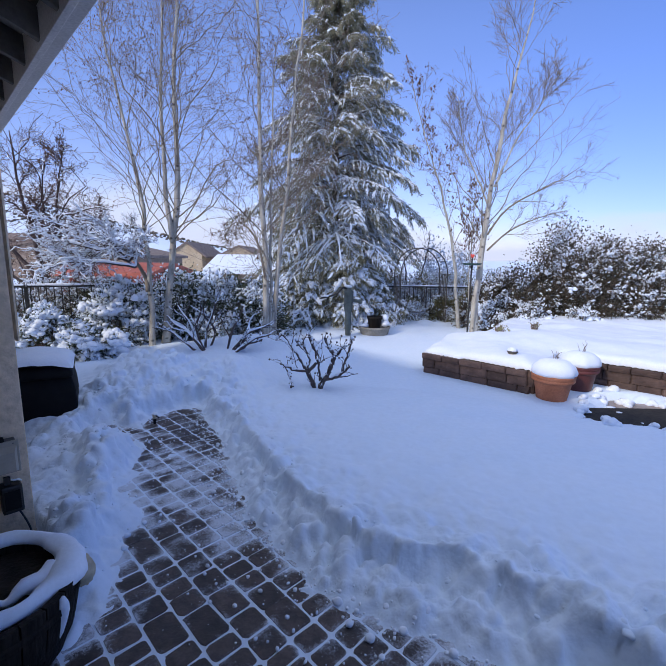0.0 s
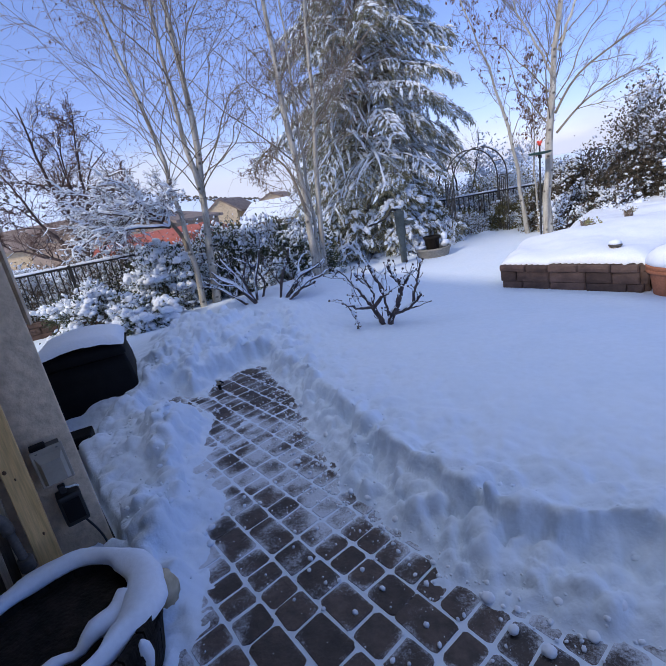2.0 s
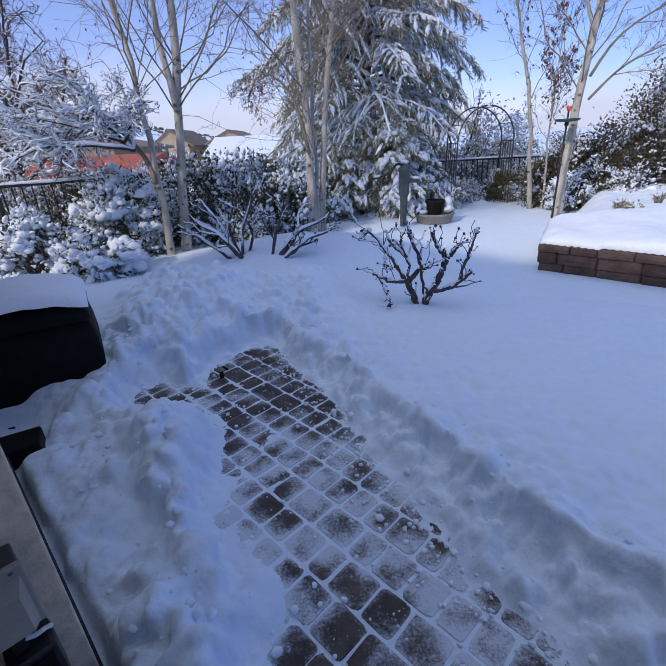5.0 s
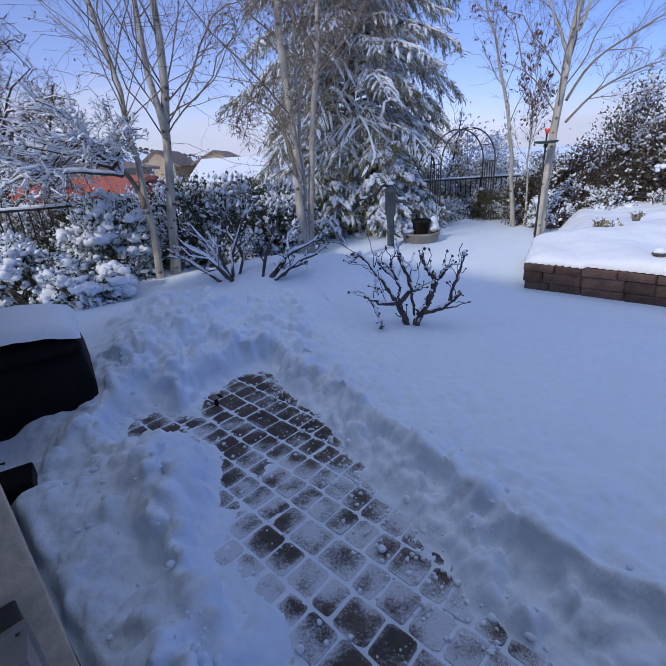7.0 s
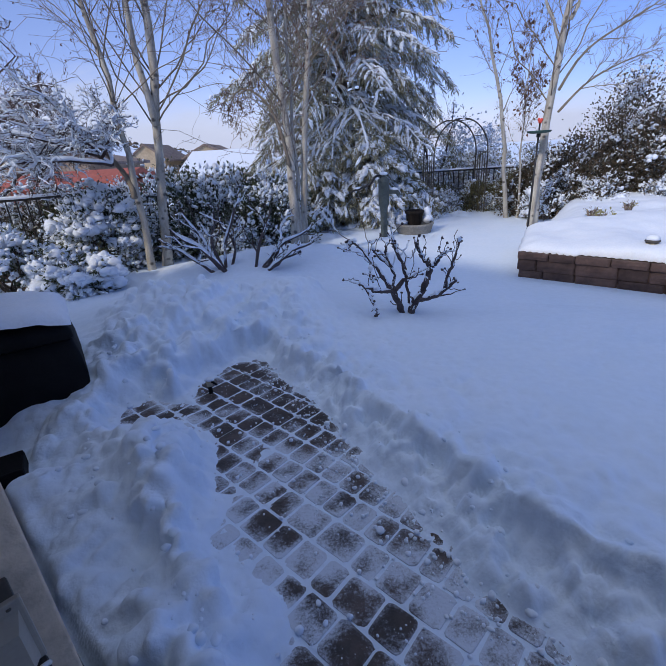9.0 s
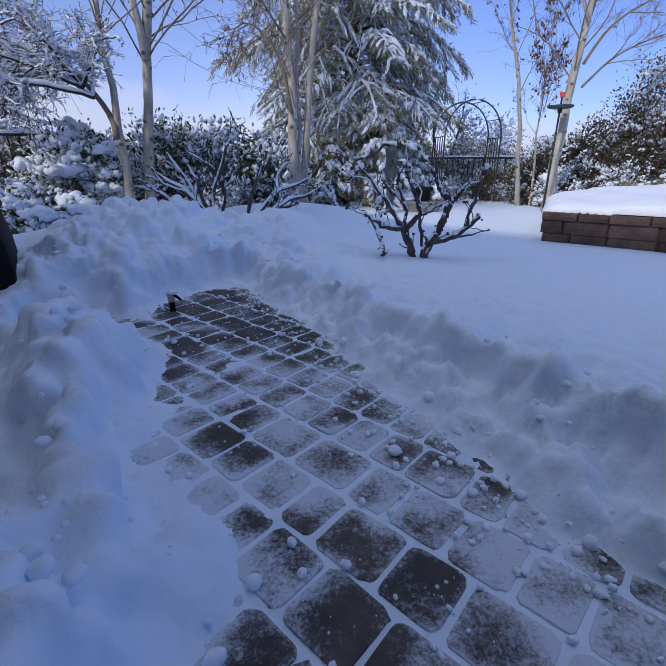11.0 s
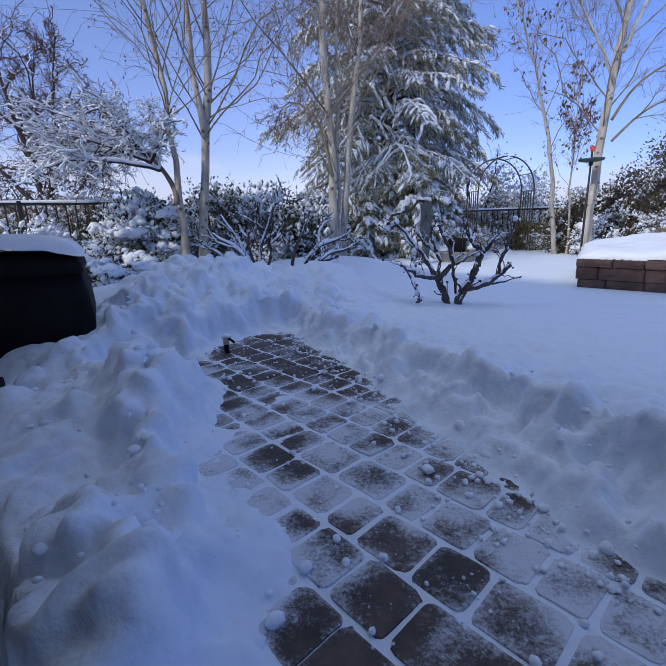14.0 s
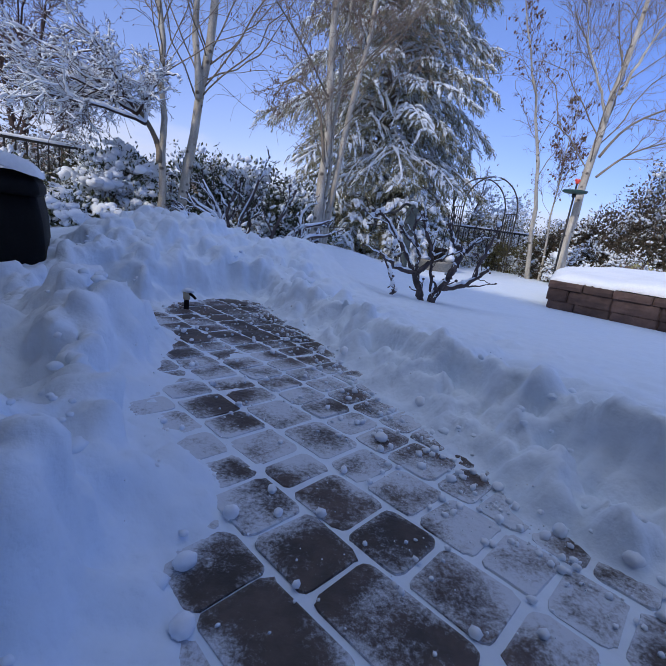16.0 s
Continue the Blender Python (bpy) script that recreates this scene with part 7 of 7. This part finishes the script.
def build_path_light():
    s = thing("path_light", "short black path light stake at the paving edge", "path light", (-1.63, 3.72, 0.0))
    part("stake", tubes(Geo(), [(0, 0, -0.05), (0.0, 0, 0.02), (0.0, 0, 0.05)], [0.014, 0.014, 0.013], 8), M["plastic_black"], s)
    part("head", lathe(Geo(), [(0.008, 0.045), (0.017, 0.05), (0.018, 0.085), (0.010, 0.095)], 12), M["stone_tan"], s, "weathered brass head")
    part("arm", tubes(Geo(), [(0.0, 0, 0.085), (0.03, -0.01, 0.075), (0.05, -0.015, 0.06)], [0.007, 0.007, 0.006], 7), M["plastic_black"], s)
    part("snow", blobs(Geo(), [(0.008, 0, 0.095), (-0.01, 0.01, 0.085)], [(0.026, 0.022, 0.013), (0.02, 0.02, 0.014)], 1, 0.1), M["snow_soft"], s)


build_path_light()

# ---------------------------------------------------------------- neighbouring houses
def house(label, x0, x1, y, depth, ground, eave, ridge, mat, seed, windows=4, along=True, roof="tile_roof"):
    """A far house: walls with window openings, gabled roof with overhang and snow."""
    h = thing("house", label, "house", ((x0 + x1) / 2, y, ground))
    W, E, Rg = (x1 - x0) / 2, eave - ground, ridge - ground
    part("wall", box(Geo(), (-W, 0, 0), (W, depth, E)), M[mat], h, smooth=False)
    o, th = 0.5, 0.18
    def slab(pts):
        v = [(a, b, c) for a, b, c in pts] + [(a, b, c + th) for a, b, c in pts]
        return Geo().add(v, [[3, 2, 1, 0], [4, 5, 6, 7], [0, 1, 5, 4], [1, 2, 6, 5], [2, 3, 7, 6], [3, 0, 4, 7]])
    if along:      # ridge runs along x
        s = (Rg - E) / (depth / 2)
        part("roof", slab([(-W - o, -o, E - o * s), (W + o, -o, E - o * s), (W + o, depth / 2, Rg), (-W - o, depth / 2, Rg)]), M[roof], h, smooth=False)
        part("roof", slab([(W + o, depth + o, E - o * s), (-W - o, depth + o, E - o * s), (-W - o, depth / 2, Rg), (W + o, depth / 2, Rg)]), M[roof], h, smooth=False)
    else:          # gable towards the garden
        s = (Rg - E) / W
        part("gable", Geo().add([(-W, 0.002, E), (W, 0.002, E), (0, 0.002, Rg), (-W, 0.2, E), (W, 0.2, E), (0, 0.2, Rg)], [[0, 1, 2], [5, 4, 3]], [[0, 2, 5, 3], [2, 1, 4, 5]]), M[mat], h, smooth=False)
        part("roof", slab([(-W - o, -0.15, E - o * s), (0, -0.15, Rg), (0, depth, Rg), (-W - o, depth, E - o * s)]), M[roof], h, smooth=False)
        part("roof", slab([(0, -0.15, Rg), (W + o, -0.15, E - o * s), (W + o, depth, E - o * s), (0, depth, Rg)]), M[roof], h, smooth=False)
    r = np.random.default_rng(seed)
    for k in range(windows):
        cx = -W + (k + 0.5) * 2 * W / windows
        w = part("window", box(Geo(), (cx - 0.55, -0.05, E * 0.45), (cx + 0.55, 0.02, E * 0.45 + 1.25), 0.02), M["fascia"], h, smooth=False)
        part("pane", box(Geo(), (cx - 0.47, -0.056, E * 0.45 + 0.08), (cx + 0.47, -0.045, E * 0.45 + 1.17)), M["pane"], w, smooth=False)
    return h


house("beige stucco house with a brown tiled roof beyond the fence", -23.5, -13.2, 28, 9, -4.0, 1.5, 2.55, "wall_beige", 1, 5, False)
house("red-brown shed wall below the fence", -11.5, -8.0, 18, 4, -2.5, 0.75, 1.05, "wall_red", 2, 2, roof="wall_red")
house("tan two-storey house with a low gable on the far slope", -17.6, -14.3, 46, 8, -4.0, 1.75, 2.9, "wall_tan", 3, 2, False)
house("tan two-storey house on the far slope", -12.2, -8.6, 46, 8, -4.0, 1.75, 2.6, "wall_tan", 4, 3, False)
house("low pale outbuilding with a snow-covered roof", -4.3, -2.7, 16, 3, -2.0, 1.05, 1.45, "wall_beige", 5, 2, roof="snow_soft")
house("beige house far beyond the hedge", -34.0, -25.0, 34, 9, -4.0, 1.6, 3.2, "wall_tan", 6, 4)

# ---------------------------------------------------------------- loose snow clods
def build_clods():
    r = np.random.default_rng(5)
    spots = [(-1.06, 2.22, 0.022), (-1.10, 2.10, 0.028), (-1.00, 2.30, 0.018), (-0.98, 2.235, 0.016), (-1.07, 2.0, 0.026), (-0.76, 2.56, 0.028), (-0.45, 2.27, 0.024), (-0.36, 2.2, 0.03), (-0.52, 2.40, 0.02), (-0.24, 2.05, 0.03),
             (-1.29, 2.52, 0.014), (-1.24, 2.5, 0.012), (0.10, 1.55, 0.03), (0.18, 1.48, 0.035), (0.32, 1.52, 0.03), (0.26, 1.62, 0.024), (0.42, 1.58, 0.04), (0.05, 1.66, 0.035), (0.22, 1.40, 0.022), (0.5, 1.42, 0.03), (-0.62, 2.78, 0.03), (-0.84, 3.2, 0.03), (-0.93, 3.28, 0.025)]
    for x, y, s in spots:
        s *= 0.62
        z = max(0.0, float(ground_z(np.array(x), np.array(y))))
        g = blobs(Geo(), [(0, 0, 0)], [(s, s * r.uniform(0.75, 1.0), s * r.uniform(0.7, 0.95))], 2, 0.05, int(r.integers(999)))
        tagged(part("snow_clod", g, M["snow_soft"], m=pose(x, y, z + s * (0.55 if z < 0.015 else 0.1), 0, 0, r.uniform(0, 360))), "loose rounded clod of snow on the paving", "snow", "snow clods on the path")


build_clods()


def build_heap_lumps():
    """Soft lumps of thrown snow bedded in the heaps and at the foot of the banks."""
    r = np.random.default_rng(12)
    n = 3200
    x, y = r.uniform(-2.3, 1.3, n), r.uniform(1.2, 5.0, n)
    d = poly_dist(x, y, CLEARED)
    left = x + 0.42 * (y - 2.0) + 0.9 < 0
    wall = 0.714 * (x + 1.52) + 0.70 * (y - 2.0)
    reach = np.where(left, 0.55, 0.36)
    keep = (d > -0.03) & (d < reach) & (r.random(n) < np.where(left, 0.5, 0.65) * smoothstep(0.35, 0.6, fbm(x, y, 3.2, 2, 5) + 0.05)) & ((wall > 0.06) | (y > 3.0)) & (np.hypot(x + 1.27, y - 1.38) > 0.42)
    keep &= ~((x < -2.2) & (y < 3.9))
    x, y = x[keep], y[keep]
    s = 0.006 + 0.018 * r.random(len(x)) ** 2.5
    z, e = ground_z(x, y), 0.02
    gx, gy = (ground_z(x + e, y) - z) / e, (ground_z(x, y + e) - z) / e
    steep = np.sqrt(1 + gx * gx + gy * gy)
    g = blobs(Geo(), np.stack([x, y, z - s * 0.35 * steep], -1), np.stack([s, s * r.uniform(0.7, 1, len(x)), s * r.uniform(0.5, 0.8, len(x))], -1), 1, 0.10, 5)
    tagged(part("snow_lumps", g, M["snow"]), "soft lumps of thrown snow bedded in the heaps", "snow", kind="stuff")


build_heap_lumps()


def build_broken_snow():
    """Broken lumps of snow at the edge of the melted paving."""
    r = np.random.default_rng(8)
    for k in range(34):
        a, b = WET[k % 8], WET[(k + 1) % 8]
        u = r.random()
        x, y = a[0] + (b[0] - a[0]) * u + r.normal(0, 0.10), a[1] + (b[1] - a[1]) * u + r.normal(0, 0.10)
        s = r.uniform(0.03, 0.085)
        z = max(-0.085, float(ground_z(np.array(x), np.array(y))))
        g = blobs(Geo(), [(0, 0, 0), (s * 0.7, s * 0.3, -s * 0.2), (-s * 0.5, s * 0.5, -s * 0.25)], [(s, s * 0.8, s * 0.6), (s * 0.6, s * 0.6, s * 0.5), (s * 0.6, s * 0.5, s * 0.45)], 1, 0.12, k)
        tagged(part("snow_lump", g, M["snow_soft"], m=pose(x, y, z + s * 0.3, 0, 0, r.uniform(0, 360))), "broken lump of snow at the edge of wet paving", "snow", "broken snow beside the wet paving")


build_broken_snow()


def build_crumbs():
    """Crumbs of snow strewn over the path and the foot of the banks."""
    r = np.random.default_rng(6)
    n = 1700
    y = r.uniform(1.2, 4.1, n)
    edge = np.interp(y, [1.1, 1.7, 2.2, 2.8, 3.6, 4.1], [1.1, 0.1, -0.42, -0.72, -1.06, -1.3])
    x = np.where(r.random(n) < 0.4, edge + r.normal(-0.06, 0.07, n), edge - np.abs(r.normal(0, 0.45, n)))
    s = 0.0018 + 0.011 * r.random(n) ** 4
    z = np.maximum(ground_z(x, y), 0.0)
    g = blobs(Geo(), np.stack([x, y, z + s * np.where(z < 0.012, 0.4, -0.3)], -1), np.stack([s, s * r.uniform(0.6, 1, n), s * 0.8], -1), 0, 0.15, 3)
    tagged(part("snow_crumbs", g, M["snow_soft"]), "fine crumbs of snow scattered over the paving", "snow", kind="stuff")


build_crumbs()

# ---------------------------------------------------------------- paving of the path
def paver_mesh(l, w, seed):
    """Tumbled paver with worn corners: top at z = 0."""
    r = np.random.default_rng(seed)
    def ring(i, c, z):
        a, b = l / 2 - i - c, w / 2 - i - c
        t = np.radians(np.concatenate([np.linspace(q - 90, q, 4) for q in (0, 90, 180, 270)]))
        p = np.column_stack([c * np.cos(t) + a * np.repeat([1, 1, -1, -1], 4), c * np.sin(t) + b * np.repeat([-1, 1, 1, -1], 4)])
        return np.column_stack([p, np.full(16, z)])
    V = np.concatenate([ring(0, 0.017, -0.02), ring(0.0035, 0.019, -0.0008), ring(0.024, 0.010, 0.0)])
    V[:32, :2] += r.normal(0, 0.0016, (32, 2))
    V[16:32, 2] += r.normal(0, 0.0008, 16)
    idx = np.arange(48).reshape(3, 16)
    nx = np.roll(idx, -1, 1)
    return V, np.stack([idx[:-1], nx[:-1], nx[1:], idx[1:]], -1).reshape(-1, 4), idx[-1:]


def film_at(x, y):
    """Snow dust on the paving: in the swept-over patches and near the banks."""
    f = np.interp(y, [1.7, 2.7, 3.2], [-0.06, -0.01, -0.02])
    for cx, cy, sx, sy, turn, film, _ in PATCHES:
        f = f + bump(x, y, cx, cy, sx * 0.75, sy * 0.75, film * 1.08, turn)
    d = poly_dist(x + 0.05 * (vnoise(x, y, 9, 2) - 0.5), y + 0.05 * (vnoise(x, y, 9, 3) - 0.5), CLEARED)
    return f + 0.24 * smoothstep(-0.10, 0.02, d) * smoothstep(0.9, 1.3, y)


def add_film(me, xy, edge):
    at = me.attributes.new("film", "FLOAT", "POINT")
    at.data.foreach_set("value", np.ascontiguousarray(film_at(xy[:, 0], xy[:, 1]) + edge, dtype=np.float32))
    return me


# known courses of the path: joints along each course
COURSES = {-3: [(-0.59, -0.47)], -2: [(-0.525, -0.395)], -1: [(-0.80, -0.625), (-0.60, -0.475), (0.028, 0.155)],
           0: [(-1.01, -0.885), (-0.885, -0.745), (-0.745, -0.57), (-0.57, -0.413), (-0.413, -0.253), (-0.253, -0.036), (-0.036, 0.107), (0.107, 0.24), (0.35, 0.47), (0.47, 0.60), (0.60, 0.70)],
           1: [(-0.82, -0.67), (-0.10, 0.022), (0.022, 0.17), (0.17, 0.27), (0.40, 0.515), (0.515, 0.655)], 2: [(-0.03, 0.10), (0.375, 0.53)], 3: [(0.015, 0.15)], 5: [(1.19, 1.38), (1.50, 1.69), (1.69, 1.79)]}


def build_paving():
    bed = tagged(part("patio_floor", box(Geo(), (-4.0, -5.3, -0.12), (4.5, 4.4, -0.02)), M["soil"], smooth=False), "dark bedding under the paved path", "floor", kind="structure")
    r = np.random.default_rng(77)
    u, v = np.array([-0.7071, 0.7071]), np.array([0.7071, 0.7071])
    sizes = [0.105, 0.137, 0.137, 0.20]
    todo = []
    origin = np.array([-0.859, 2.179])
    gap, pitch = 0.006, 0.137
    for row in range(-52, 30):
        spans = []
        s = -5.6 + r.uniform(0, 0.12)
        for a, b in COURSES.get(row, []) + [(5.0, 5.0)]:
            while a - s > 0.16:      # fill up to the next known joint
                l = min((q for q in r.permutation(sizes) if a - s - q > 0.09 or abs(a - s - q) < 0.02), default=0.105)
                spans.append((s, s + l))
                s += l
            if a - s > 0.07:
                spans.append((s, a))
            elif a - s > 0.012 and spans:
                spans[-1] = (spans[-1][0], a)
            if b > a:
                spans.append((a, b))
            s = b
        for a, b in spans:
            l, w = round(b - a - gap, 2), pitch - gap
            c = origin + v * (0.010 + (row - 0.5) * pitch) + u * (a + b) / 2
            if -4.1 < c[0] < 4.4 and -5.2 < c[1] < 4.4:
                d = float(poly_dist(np.array(c[0]), np.array(c[1]), CLEARED))
                if d < 0.14:
                    todo.append((c, l, w))
    order = sorted(todo, key=lambda q: (q[0][1] < 1.28, abs(q[0][1] - 2.3)))
    rest = Geo()
    rest_xy = []
    edge = np.repeat([0.16, 0.09, 0.0], 16)
    for k, (c, l, w) in enumerate(order):
        a = radians(135 + r.normal(0, 0.8))
        z = r.normal(0, 0.0012)
        V, q, top = paver_mesh(l, w, k)
        P = np.column_stack([V[:, 0] * math.cos(a) - V[:, 1] * math.sin(a) + c[0], V[:, 0] * math.sin(a) + V[:, 1] * math.cos(a) + c[1], V[:, 2] + z])
        if k < 300:
            part("paver", add_film(Geo().add(V, q, top).mesh("paver", False), P, edge), M["paver"], bed, m=pose(c[0], c[1], z, 0, 0, math.degrees(a)))
        else:
            rest.add(P, q, top)
            rest_xy.append(P)
    if rest.n:
        P = np.concatenate(rest_xy)
        me = add_film(rest.mesh("paver_field", False), P, np.tile(edge, len(rest_xy)))
        tagged(part("paver_field", me, M["paver"], bed), kind="stuff")


build_paving()
